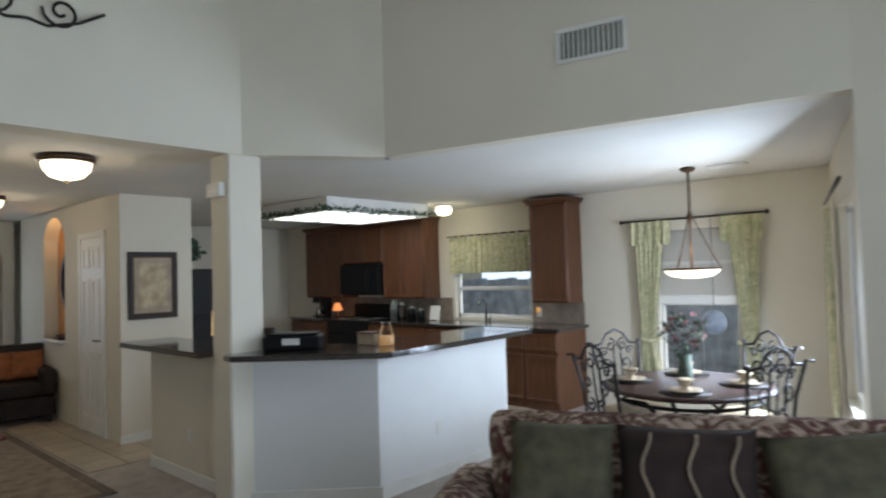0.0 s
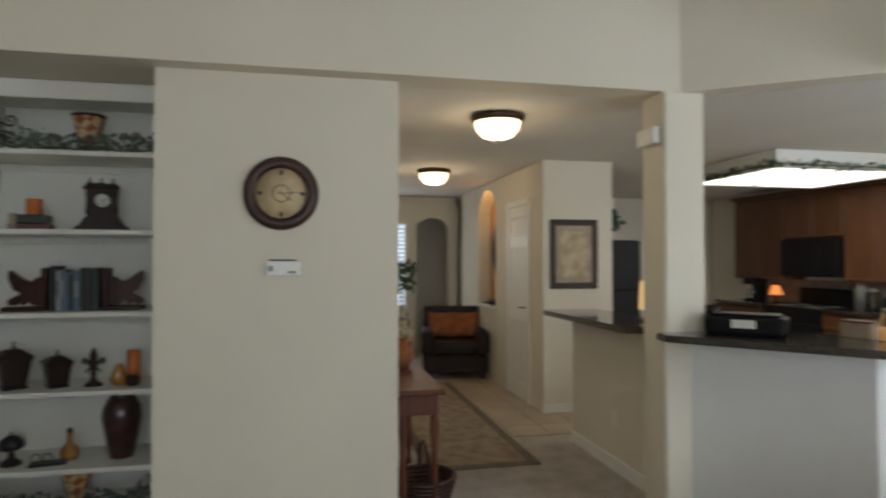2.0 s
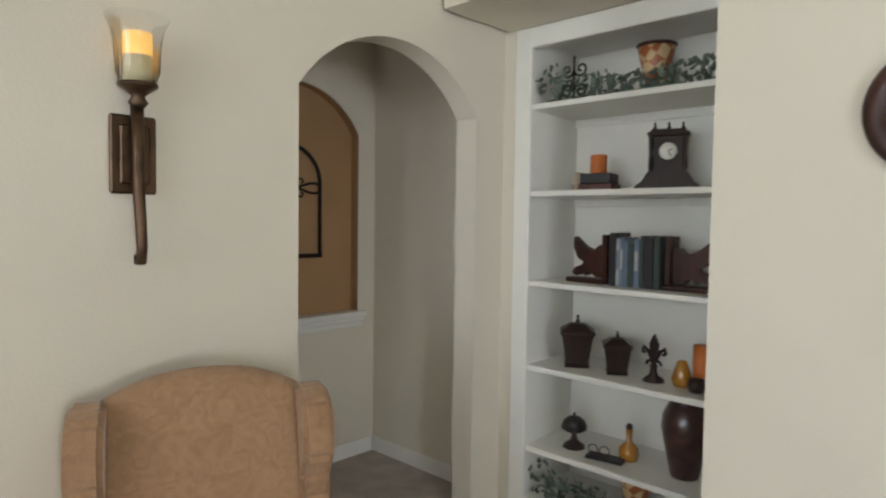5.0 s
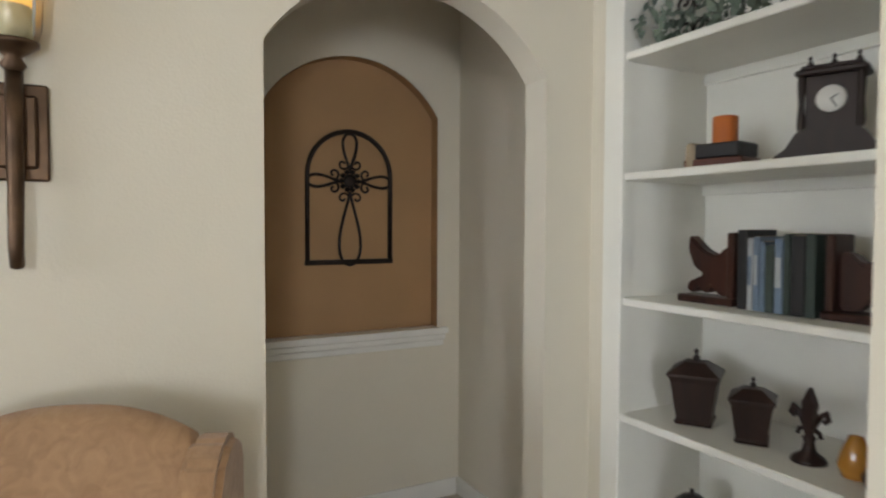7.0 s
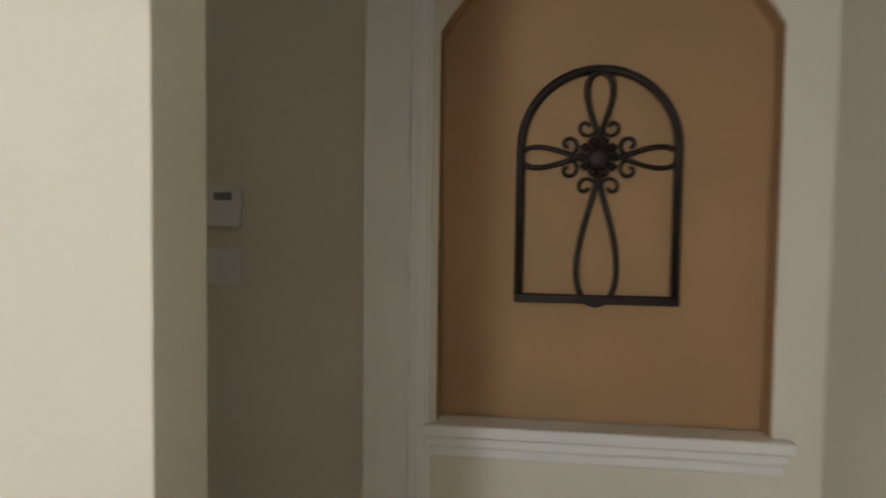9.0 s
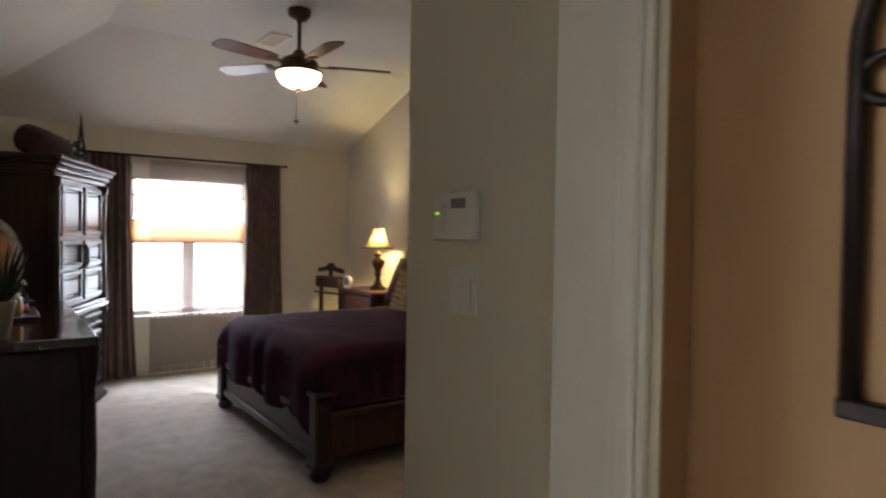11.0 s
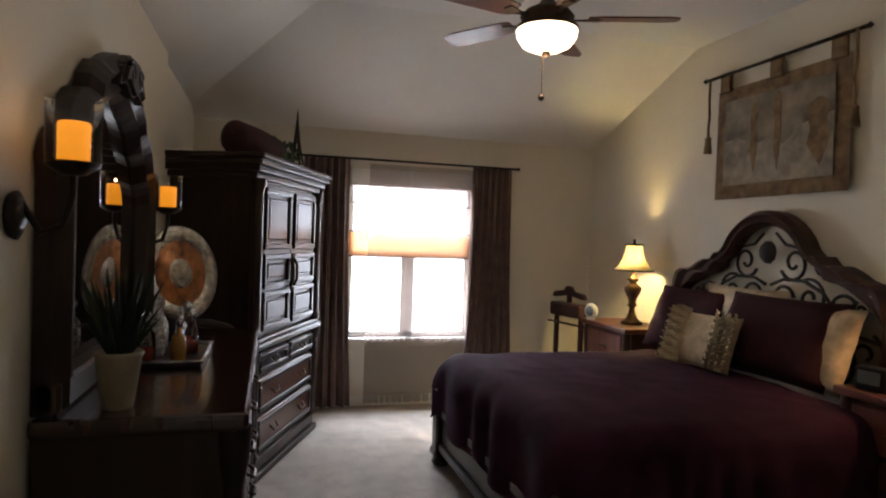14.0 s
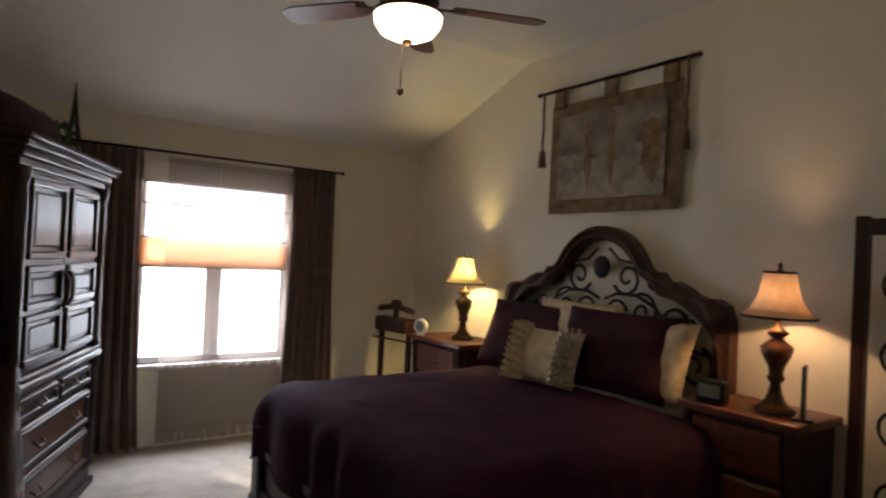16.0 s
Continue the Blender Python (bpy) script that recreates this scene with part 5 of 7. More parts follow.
# clock shelf
t = on_shelf("mantel_clock", "dark wooden mantel clock with pillars and a white dial", "clock", 0.07, 3, 0.20, 22)
t.scale = (0.86, 0.86, 0.86)
bm = panel([(-0.17, 0), (0.17, 0), (0.16, 0.02), (0.13, 0.04), (0.10, 0.09), (0.085, 0.10), (-0.085, 0.10), (-0.10, 0.09), (-0.13, 0.04), (-0.16, 0.02)], -0.07, 0.06)
part("base", bm, CLOCKWOOD, t)
part("body", bm_box(-0.075, 0.075, -0.05, 0.05, 0.09, 0.28, 0.004), CLOCKWOOD, t)
bm = bm_box(-0.105, 0.105, -0.075, 0.06, 0.28, 0.30, 0.006)
bm_box(-0.09, 0.09, -0.06, 0.05, 0.30, 0.315, 0.005, bm=bm)
part("cornice", bm, CLOCKWOOD, t)
for x in (-0.085, 0.085):
    part("pillar", lathe([(0.010, 0.10), (0.013, 0.12), (0.009, 0.19), (0.013, 0.26), (0.010, 0.28)], 10, (x, -0.055, 0)), CLOCKWOOD, t)
for x in (-0.07, 0, 0.07):
    part("finial", lathe([(0.006, 0.315), (0.011, 0.33), (0.004, 0.34), (0.007, 0.35), (0, 0.36)], 10, (x, 0, 0)), CLOCKWOOD, t)
dial = part("dial", turned(lathe([(0, 0), (0.045, 0), (0.042, 0.006), (0, 0.006)], 24), pose(0, -0.05, 0.20, 90)), PLASTIC, t, "white clock dial")
for a, l in ((60, 0.022), (150, 0.034)):
    part("hand", turned(bm_box(-0.002, 0.002, -0.0575, -0.0565, 0, l), Matrix.Translation((0, 0, 0.20)) @ Matrix.Rotation(radians(a), 4, "Y")), BLACK, dial)
t = on_shelf("stacked_books", "two old dark books lying stacked on the shelf", "books", -0.28, 3, 0.18, 10)
part("book", bm_box(-0.10, 0.10, -0.07, 0.07, 0, 0.035, 0.004), BOOKS[0], t)
part("book", bm_box(-0.085, 0.09, -0.065, 0.065, 0.035, 0.085, 0.006), BOOKS[2], t)
part("ribbon", bm_box(-0.095, -0.06, -0.075, 0.075, 0.0, 0.092, 0.01), TERRA, t, "straw coloured cloth drape")
solo("pillar_candle", lathe([(0, 0), (0.038, 0), (0.04, 0.005), (0.04, 0.088), (0.034, 0.092), (0, 0.084)], 20), ORANGEWAX, "orange pillar candle standing on the books", "candle", (-3.60, -0.33, SZ[3] + 0.085), smooth=False)


def bookend(y, flip):
    t = on_shelf("bookend", "carved dark wooden fleur-de-lis bookend", "bookend", y, 2, 0.17, 0, "bookends")
    s = -1 if flip else 1
    part("base", bm_box(-0.12, 0.10, -0.05, 0.05, 0, 0.025, 0.006), DARK, t)
    part("upright", bm_box(min(s * 0.08, s * 0.105), max(s * 0.08, s * 0.105), -0.05, 0.05, 0.025, 0.24, 0.004), DARK, t)
    bm = panel([(s * x, z) for x, z in ((0.08, 0.03), (0.08, 0.19), (0.05, 0.19), (0.02, 0.16), (-0.03, 0.18), (-0.09, 0.23), (-0.095, 0.18), (-0.07, 0.12), (-0.03, 0.10), (-0.05, 0.085), (-0.09, 0.07), (-0.10, 0.04), (-0.07, 0.03), (-0.045, 0.05), (-0.02, 0.03), (0.0, 0.06), (0.03, 0.03))], -0.025, 0.025, bev=0.006)
    part("carving", bm, DARK, t)


bookend(-0.29, False)
bookend(0.21, True)
x = -0.165
rnd = random.Random(8)
for k, (w, h, m_) in enumerate(((0.035, 0.25, 2), (0.02, 0.225, 3), (0.022, 0.23, 1), (0.018, 0.215, 1), (0.03, 0.205, 4), (0.028, 0.225, 1), (0.022, 0.24, 4), (0.045, 0.235, 2), (0.03, 0.24, 4))):
    t = on_shelf("book", "upright hardback book held between carved bookends", "book", x + w / 2, 2, 0.18, 0, "books between bookends")
    part("cover", bm_box(-w / 2 + 0.001, w / 2 - 0.001, -0.07, 0.08, 0, h, 0.003), BOOKS[m_], t)
    part("pages", bm_box(-w / 2 + 0.004, w / 2 - 0.004, -0.06, 0.082, 0.004, h + 0.001), TERRA, t)
    if k in (1, 2, 5):
        part("spine_title", bm_box(-w / 2 + 0.005, w / 2 - 0.005, -0.0715, -0.070, h * 0.35, h * 0.75), BOOKS[3] if m_ != 3 else BOOKS[1], t)
    x += w
# lower shelf
t = on_shelf("pedestal_ornament", "small dark pierced dome ornament on a foot", "ornament", -0.36, 0)
part("foot", lathe([(0, 0), (0.06, 0), (0.05, 0.015), (0.02, 0.035), (0.012, 0.07), (0.02, 0.075)], 8), DARKEST, t)
bm = lathe([(0.06, 0.095), (0.066, 0.105), (0.055, 0.135), (0.03, 0.155), (0.006, 0.16), (0.008, 0.175), (0, 0.18)], 16)
part("dome", bm, GREYIRON, t)
part("bowl", lathe([(0.012, 0.07), (0.04, 0.08), (0.064, 0.095), (0, 0.096)], 16), DARKEST, t)
t = on_shelf("amber_bottle", "squat amber glass bottle with a slim neck", "bottle", -0.08, 0, 0.20)
part("bottle", lathe([(0, 0), (0.04, 0.002), (0.048, 0.03), (0.044, 0.06), (0.02, 0.085), (0.014, 0.10), (0.016, 0.15), (0, 0.15)], 18), AMBER, t)
part("stopper", lathe([(0.013, 0.15), (0.018, 0.16), (0.012, 0.175), (0, 0.178)], 12), DARKEST, t)
t = on_shelf("spectacles_on_book", "small dark book with wire spectacles on it", "book", -0.16, 0, 0.12, 10)
part("book", bm_box(-0.09, 0.09, -0.04, 0.04, 0, 0.015, 0.003), BOOKS[2], t)
for s in (-1, 1):
    part("lens_ring", tube([(-0.03 + s * 0.028 + 0.024 * math.cos(k * 0.52), -0.01, 0.042 + 0.024 * math.sin(k * 0.52)) for k in range(12)], 0.003, 5, True), BRONZE, t)
solo("floor_vase", lathe([(0, 0), (0.06, 0), (0.065, 0.02), (0.085, 0.12), (0.105, 0.22), (0.10, 0.28), (0.075, 0.33), (0.06, 0.345), (0.07, 0.37), (0.062, 0.372), (0.05, 0.35), (0, 0.34)], 28), VASE, "tall marbled brown vase on the lower shelf", "vase", (-3.62, 0.13, SZ[0]), smooth=True)
# garlands and harlequin vases
for k, yy in ((4, -0.06), (-1, -0.10)):
    z = SZ[k] if k >= 0 else 0.08
    t = thing("harlequin_vase", "flared vase with an orange and cream diamond pattern", "vase", -3.62, yy, z)
    part("body", lathe([(0, 0), (0.05, 0), (0.052, 0.02), (0.045, 0.05), (0.07, 0.16), (0.085, 0.22), (0.08, 0.222), (0.06, 0.16), (0, 0.10)], 20), HARLEQUIN, t)
    part("rim", lathe([(0.083, 0.22), (0.092, 0.228), (0.088, 0.236), (0.08, 0.228)], 20), DARK, t)
    bm = bmesh.new()
    for q in range(11):
        u = q / 10
        leaves(-3.50 + 0.03 * math.sin(q * 2), -0.55 + 1.0 * u, z + 0.05 + 0.05 * abs(u - 0.5), 0.06, 0.07, 0.05 + 0.08 * (q in (0, 9, 10)), 42, 0.038, q + 40 * (k + 2), bm)
    g = thing("ivy_garland", "grey green artificial ivy garland along the shelf", "garland", 0, 0, 0)
    g.matrix_world = pose(-3.50, -0.05, z)
    turned(bm, pose(3.50, 0.05, -z))
    for v in bm.verts:
        v.co.z = max(v.co.z, 0.003)
    part("foliage", bm, LEAF2, g)
    part("vine", tube([(0.03 * math.sin(q * 1.7), -0.5 + 0.1 * q, 0.02 + 0.015 * math.sin(q * 2.3)) for q in range(11)], 0.005, 6), LEAF, g)
t = thing("iron_scroll", "small wrought iron scroll ornament on the top shelf", "ornament", -3.66, -0.52, SZ[4], 90)
bm = bmesh.new()
for s in (-1, 1):
    tube([(s * q[0], 0, q[2]) for q in spiral(0.04, 0.20, 0.04, 1.3, 3.1, 1)], 0.006, 6, bm=bm)
    tube([(s * q[0], 0, q[2]) for q in spiral(0.04, 0.09, 0.04, 1.3, 3.1, -1)], 0.006, 6, bm=bm)
tube([(0, 0, 0), (0, 0, 0.27)], 0.006, 6, bm=bm)
part("scroll", bm, IRON, t)
part("foot", bm_box(-0.05, 0.05, -0.03, 0.03, 0, 0.01, 0.003), IRON, t)

# wall clock and thermostat, facing +x
t = thing("wall_clock", "round wall clock with a brown rim and parchment dial", "clock", -3.05, 1.04, 1.815, 90)
t.scale = (0.84, 0.84, 0.84)
part("rim", turned(lathe([(0.155, 0.0), (0.225, 0.0), (0.228, 0.02), (0.215, 0.034), (0.185, 0.04), (0.16, 0.03), (0.155, 0.015)], 48), pose(0, 0, 0, 90)), DARK, t, "dark reddish wooden rim")
dial = part("dial", turned(lathe([(0, 0.012), (0.157, 0.012), (0.157, 0.0), (0, 0.0)], 48), pose(0, 0, 0, 90)), PARCH, t, "aged parchment dial")
for a, l, w in ((-125, 0.075, 0.006), (-85, 0.105, 0.004)):
    part("hand", turned(bm_box(-w / 2, w / 2, -0.0165, -0.0145, -0.02, l), Matrix.Rotation(radians(-a), 4, "Y")), DARKEST, dial)
for k in range(4):
    part("numeral_bar", turned(bm_box(-0.010, 0.010, -0.0145, -0.0125, 0.115, 0.145), Matrix.Rotation(radians(90 * k), 4, "Y")), DARKEST, dial)
part("compass_ring", turned(lathe([(0.05, 0.0125), (0.053, 0.0135), (0.056, 0.0125)], 32), pose(0, 0, 0, 90)), BRONZE, dial)
t = thing("thermostat", "white rectangular thermostat with a dark top edge", "thermostat", -3.05, 1.05, 1.425, 90)
t.scale = (0.88, 0.88, 0.72)
part("case", bm_box(-0.10, 0.10, -0.03, 0, -0.055, 0.055, 0.006), PLASTIC, t)
part("top_vent", bm_box(-0.075, 0.075, -0.026, -0.004, 0.055, 0.065), BLACK, t)
part("display", bm_box(-0.085, -0.055, -0.032, -0.030, -0.02, 0.02), GREYPL, t)
part("button", bm_box(0.03, 0.075, -0.033, -0.030, -0.035, -0.018, 0.001), GREYPL, t)

# torch sconce on the arch wall, facing +y
t = thing("torch_sconce", "bronze torch wall sconce with a candle in a glass hurricane", "sconce", -1.585, S0, 1.675)
t.scale = (0.9, 0.9, 0.95)
bm = bm_box(-0.075, 0.075, 0, 0.02, -0.13, 0.12, 0.006)
bm_box(-0.05, 0.05, 0.02, 0.032, -0.10, 0.09, 0.008, bm=bm)
part("backplate", bm, BRONZE, t, "square stepped backplate")
bm = bmesh.new()
pts = [(0, 0.05, 0.16), (0, 0.055, 0.0), (0, 0.06, -0.12), (0, 0.075, -0.22), (0, 0.085, -0.30), (0, 0.075, -0.345), (0, 0.055, -0.345), (0, 0.05, -0.325)]
tube(pts, 0.022, 8, bm=bm, taper=0.7)
part("torch_arm", bm, BRONZE, t)
part("cup", lathe([(0.02, 0.14), (0.032, 0.155), (0.02, 0.175), (0.04, 0.19), (0.062, 0.205), (0.062, 0.215), (0, 0.215)], 20, (0, 0.06, 0)), BRONZE, t)
part("candle", lathe([(0, 0.216), (0.045, 0.216), (0.045, 0.30), (0, 0.30)], 20, (0, 0.06, 0)), WAX, t, "ivory candle")
part("candle_glow", lathe([(0.0449, 0.30), (0.045, 0.37), (0.038, 0.365), (0, 0.35)], 20, (0, 0.06, 0)), mat("softly_lit_wax", (0.85, 0.55, 0.18), 0.6, var=0.04, emit=(1.0, 0.55, 0.12), strength=0.7), t, "glowing top of the candle")
part("glass", lathe([(0.055, 0.216), (0.068, 0.25), (0.072, 0.33), (0.08, 0.38), (0.10, 0.42)], 28, (0, 0.06, 0)), CLEAR, t, "clear flared glass")

# wing chair, seen from the front over its back: local +y is the front
t = thing("wing_chair", "gold damask wing chair standing by the arch wall", "armchair", -1.70, -0.535, 0, -22)
t.scale = (0.90, 0.82, 0.985)
bm = bmesh.new()
g = []
for i in range(25):
    u = 2 * i / 24 - 1
    row = []
    top = 0.985 + 0.065 * (1 - abs(u) ** 2.4)
    for j in range(15):
        v = j / 14
        z = 0.35 + (top - 0.35) * v
        row.append(bm.verts.new((u * 0.30, 0.02 - 0.03 * (1 - u * u) + 0.10 * (1 - v) + 0.035 * math.sin(v * math.pi) - 0.05 * max(0, v - 0.85) * 4, z)))
    g.append(row)
for i in range(24):
    for j in range(14):
        f = bm.faces.new((g[i][j], g[i][j + 1], g[i + 1][j + 1], g[i + 1][j]))
        f.smooth = True
bmesh.ops.recalc_face_normals(bm, faces=bm.faces[:])
bmesh.ops.solidify(bm, geom=bm.faces[:], thickness=0.12)
part("backrest", bm, TANCLOTH, t)
for s in (-1, 1):
    pr = [(-0.13, 0.35), (-0.12, 0.90), (-0.09, 0.95), (-0.03, 0.98), (0.05, 0.98), (0.13, 0.95), (0.18, 0.89), (0.18, 0.78), (0.12, 0.70), (0.12, 0.64), (0.50, 0.60), (0.54, 0.58), (0.54, 0.30), (-0.13, 0.30)]
    bm = panel(pr, 0, 0.105, bev=0.018)
    turned(bm, Matrix.Translation((0.395 if s > 0 else -0.29, 0, 0)) @ Matrix.Rotation(radians(90), 4, "Z"))
    part("wing", bm, TANCLOTH, t)
part("seat", bm_box(-0.31, 0.31, 0.02, 0.56, 0.34, 0.50, 0.05, 3), TANCLOTH, t)
part("base", bm_box(-0.36, 0.36, -0.08, 0.52, 0.16, 0.35, 0.02), TANCLOTH, t)
for sx in (-0.32, 0.32):
    for sy in (-0.05, 0.48):
        part("leg", lathe([(0.016, 0), (0.02, 0.03), (0.028, 0.16), (0, 0.16)], 10, (sx, sy, 0)), DARK, t)

# art in the recess, facing +y
t = thing("iron_wall_art", "arched wrought iron wall art with a cross of loops", "wall art", -2.83, V - 0.058, 1.25)
t.scale = (0.955, 0.955, 0.955)
bm = tube([(-0.225, 0, 0.012), (-0.225, 0, 0.46)] + [(x, 0, z) for x, z in arc(0, 0.46, 0.225, 180, 0, 20)[1:]] + [(0.225, 0, 0.012)], 0.013, 6)
part("frame", bm, IRON, t)
part("bottom_bar", bm_box(-0.238, 0.238, -0.012, 0.012, 0, 0.026, 0.003), IRON, t)


def loop(x0, z0, ang, length, width):
    c = []
    for k in range(25):
        a = 2 * math.pi * k / 24
        u = (1 - math.cos(a)) / 2
        c.append((u * length, width * math.sin(a) * u ** 0.8))
    ca, sa = math.cos(radians(ang)), math.sin(radians(ang))
    return [(x0 + p * ca - q * sa, 0, z0 + p * sa + q * ca) for p, q in c]


for ang, l, w in ((90, 0.19, 0.055), (0, 0.17, 0.045), (180, 0.17, 0.045), (270, 0.38, 0.085)):
    ca, sa = math.cos(radians(ang)), math.sin(radians(ang))
    part("loop", tube(loop(0.055 * ca, 0.43 + 0.055 * sa, ang, l, w), 0.008, 6), IRON, t)
for k in range(8):
    a = radians(22.5 + 45 * k)
    bm = tube(spiral(0.095 * math.cos(a), 0.43 + 0.095 * math.sin(a), 0.03, 0.9, a + 2.5 * (1 if k % 2 else -1), 1 if k % 2 else -1, 12), 0.006, 6)
    part("curl", bm, IRON, t)
boss = part("medallion", turned(lathe([(0, 0), (0.036, 0.0), (0.032, 0.008), (0.012, 0.012), (0, 0.011)], 20), pose(0, 0.0, 0.43, -90)), IRON, t, "black iron flower boss")
for k in range(10):
    a = radians(36 * k)
    part("petal", lathe([(0, -0.014), (0.014, -0.005), (0.017, 0.005), (0, 0.016)], 8, (0.047 * math.cos(a), 0, 0.43 + 0.047 * math.sin(a))), IRON, boss)

# upper wall scroll
t = thing("iron_wall_scroll", "dark wrought iron scroll ornament high on the wall", "wall art", -2.925, 1.98, 3.12, 90)
bm = bmesh.new()
for s in (-1, 1):
    tube([(s * q[0], -0.02, q[2]) for q in spiral(0.17, 0.0, 0.10, 1.4, 3.1, 1)], 0.009, 6, bm=bm)
    tube([(s * q[0], -0.02, q[2]) for q in spiral(0.10, 0.14, 0.08, 1.4, 3.6, -1)], 0.009, 6, bm=bm)
    tube([(0, -0.02, -0.08), (s * 0.1, -0.02, -0.10), (s * 0.26, -0.02, -0.04), (s * 0.40, -0.02, 0.05)], 0.009, 6, bm=bm)
part("scroll", bm, IRON, t)
vent(0, 0, 0, 0.22, 0.11, pose(-0.80, 4.425, 2.97, 90, 0, 11.3), "white wall register high above the dining opening", 12)

# floral sofa and its pillows
t = thing("sofa", "floral upholstered sofa with a rolled back", "sofa", 0.10, 3.71, 0, 25)
bm = bm_box(-1.0, 1.0, 0.0, 0.20, 0.12, 0.80, 0.06, 3)
bmx = turned(lathe([(0, -1.0), (0.09, -1.0), (0.11, -0.97), (0.115, 0), (0.11, 0.97), (0.09, 1.0), (0, 1.0)], 16), pose(0, 0.10, 0.80, 0, 90))
for v in bmx.verts:
    v.co.z += 0.018 * math.sin(v.co.x * 7)
join(bm, bmx)
part("backrest", bm, SOFACLOTH, t, smooth=True)
part("base", bm_box(-1.0, 1.0, -0.70, 0.0, 0.10, 0.32, 0.03, 2), SOFACLOTH, t)
for x0, x1 in ((-0.98, -0.01), (0.01, 0.98)):
    part("seat_cushion", bm_box(x0, x1, -0.72, -0.02, 0.32, 0.48, 0.05, 3), SOFACLOTH, t)
for s in (-1, 1):
    bm = bm_box(s * 1.10 - 0.10, s * 1.10 + 0.10, -0.70, 0.18, 0.10, 0.50, 0.05, 3)
    join(bm, turned(lathe([(0, -0.45), (0.11, -0.45), (0.13, -0.42), (0.13, 0.40), (0, 0.42)], 16), Matrix.Translation((s * 1.10, -0.26, 0.50)) @ Matrix.Rotation(radians(-90), 4, "X")))
    part("arm", bm, SOFACLOTH, t)
for sx in (-1.0, 1.0):
    for sy in (-0.62, 0.08):
        part("leg", bm_box(sx - 0.03, sx + 0.03, sy - 0.03, sy + 0.03, 0, 0.11, 0.006), DARK, t)
ms = pose(0.10, 3.71, 0, 0, 0, 25)
for x, w, m_, lab, tilt in ((-0.66, 0.46, OLIVE, "olive ribbed throw pillow on the sofa", 0), (-0.14, 0.56, COCOA, "dark brown pillow with pale wavy lines", 0), (0.46, 0.56, OLIVE, "smooth olive throw pillow on the sofa", -6), (0.86, 0.46, COCOA, "dark throw pillow at the sofa end", 8)):
    p = ms @ Vector((x, -0.16, 0.49))
    bm = turned(cushion(w, 0.42, 0.15), Matrix.Rotation(radians(-20), 4, "X") @ Matrix.Rotation(radians(tilt), 4, "Y"))
    ob = solo("throw_pillow", bm, m_, lab, "pillow", p, 25, "sofa pillows")
    if "wavy" in lab:
        for q in (-0.16, 0.02, 0.18):
            part("wavy_stripe", turned(tube([(q + 0.02 * math.sin(k * 0.8), -0.085, 0.04 + 0.034 * k) for k in range(11)], 0.006, 5), Matrix.Rotation(radians(-20), 4, "X")), TERRA, ob)


# ---- bar and kitchen ----
bm = slab([(-3.02, 3.42), (-2.90, 3.10), (-2.78, 3.08), (-2.02, 3.72), (-1.98, 3.80), (-2.02, 5.50), (-2.62, 5.50), (-2.60, 4.05), (-3.06, 3.52)], 1.02, 1.06, bev=0.008)
solo("bar_top", bm, GRANITE, "polished dark granite bar top on a white half wall", "countertop")
bm = slab([(-4.62, 3.10), (-4.55, 3.06), (-3.17, 3.06), (-3.17, 3.56), (-4.62, 3.56)], 1.02, 1.06, bev=0.008)
solo("hall_counter", bm, GRANITE, "polished dark granite ledge beside the column", "countertop")


def outlet(x, y, z, rz):
    t = thing("wall_outlet", "white electrical outlet plate on the half wall", "outlet", x, y, z, rz, "outlets")
    part("plate", bm_box(-0.036, 0.036, -0.006, 0, -0.058, 0.058, 0.002), PLASTIC, t)
    for s in (-1, 1):
        part("socket", bm_box(-0.014, 0.014, -0.009, -0.006, s * 0.024 - 0.013, s * 0.024 + 0.013, 0.002), PLASTIC, t)


outlet(-2.28, 4.55, 0.38, 90)
outlet(-3.75, 3.28, 0.36, 0)
t = thing("column_box", "small white plastic sensor box high on the column", "sensor", -3.03, 3.16, 2.19)
part("case", bm_box(-0.09, 0.09, -0.05, 0, -0.05, 0.05, 0.010, 2), PLASTIC, t)
part("lens", bm_box(-0.05, 0.05, -0.054, -0.05, -0.025, 0.005, 0.002), TRIM, t)
t = thing("radio", "dark grey radio with a pale display on the bar", "radio", -2.74, 3.56, 1.06, 42)
part("case", bm_box(-0.20, 0.20, -0.11, 0.11, 0, 0.10, 0.02, 2), BLACK, t)
part("top_panel", bm_box(-0.17, 0.17, -0.09, 0.09, 0.10, 0.115, 0.006), BLACK, t)
part("display", bm_box(-0.06, 0.06, -0.113, -0.11, 0.04, 0.085), PLASTIC, t, "pale display panel")
t = thing("candle_jar", "glass jar with a glowing amber candle on the bar", "candle", -2.28, 4.02, 1.06)
part("jar", lathe([(0, 0), (0.055, 0), (0.06, 0.02), (0.06, 0.10), (0.035, 0.135), (0.03, 0.155), (0.04, 0.165)], 22), CLEAR, t)
part("wax", lathe([(0, 0.004), (0.054, 0.006), (0.055, 0.07), (0, 0.068)], 20), mat("dim_lit_wax", (0.5, 0.30, 0.12), 0.6, var=0.05, emit=(1.0, 0.55, 0.2), strength=0.5), t)
t = thing("wooden_box", "small tan wooden napkin box on the bar", "box", -2.46, 4.02, 1.06, 10)
part("body", bm_box(-0.08, 0.08, -0.05, 0.05, 0, 0.08, 0.004), TERRA, t)
part("lid", bm_box(-0.084, 0.084, -0.054, 0.054, 0.08, 0.092, 0.003), CABWOOD, t)
t = thing("small_lamp", "little column lamp with a warm lit shade on the ledge", "lamp", -3.50, 3.40, 1.06)
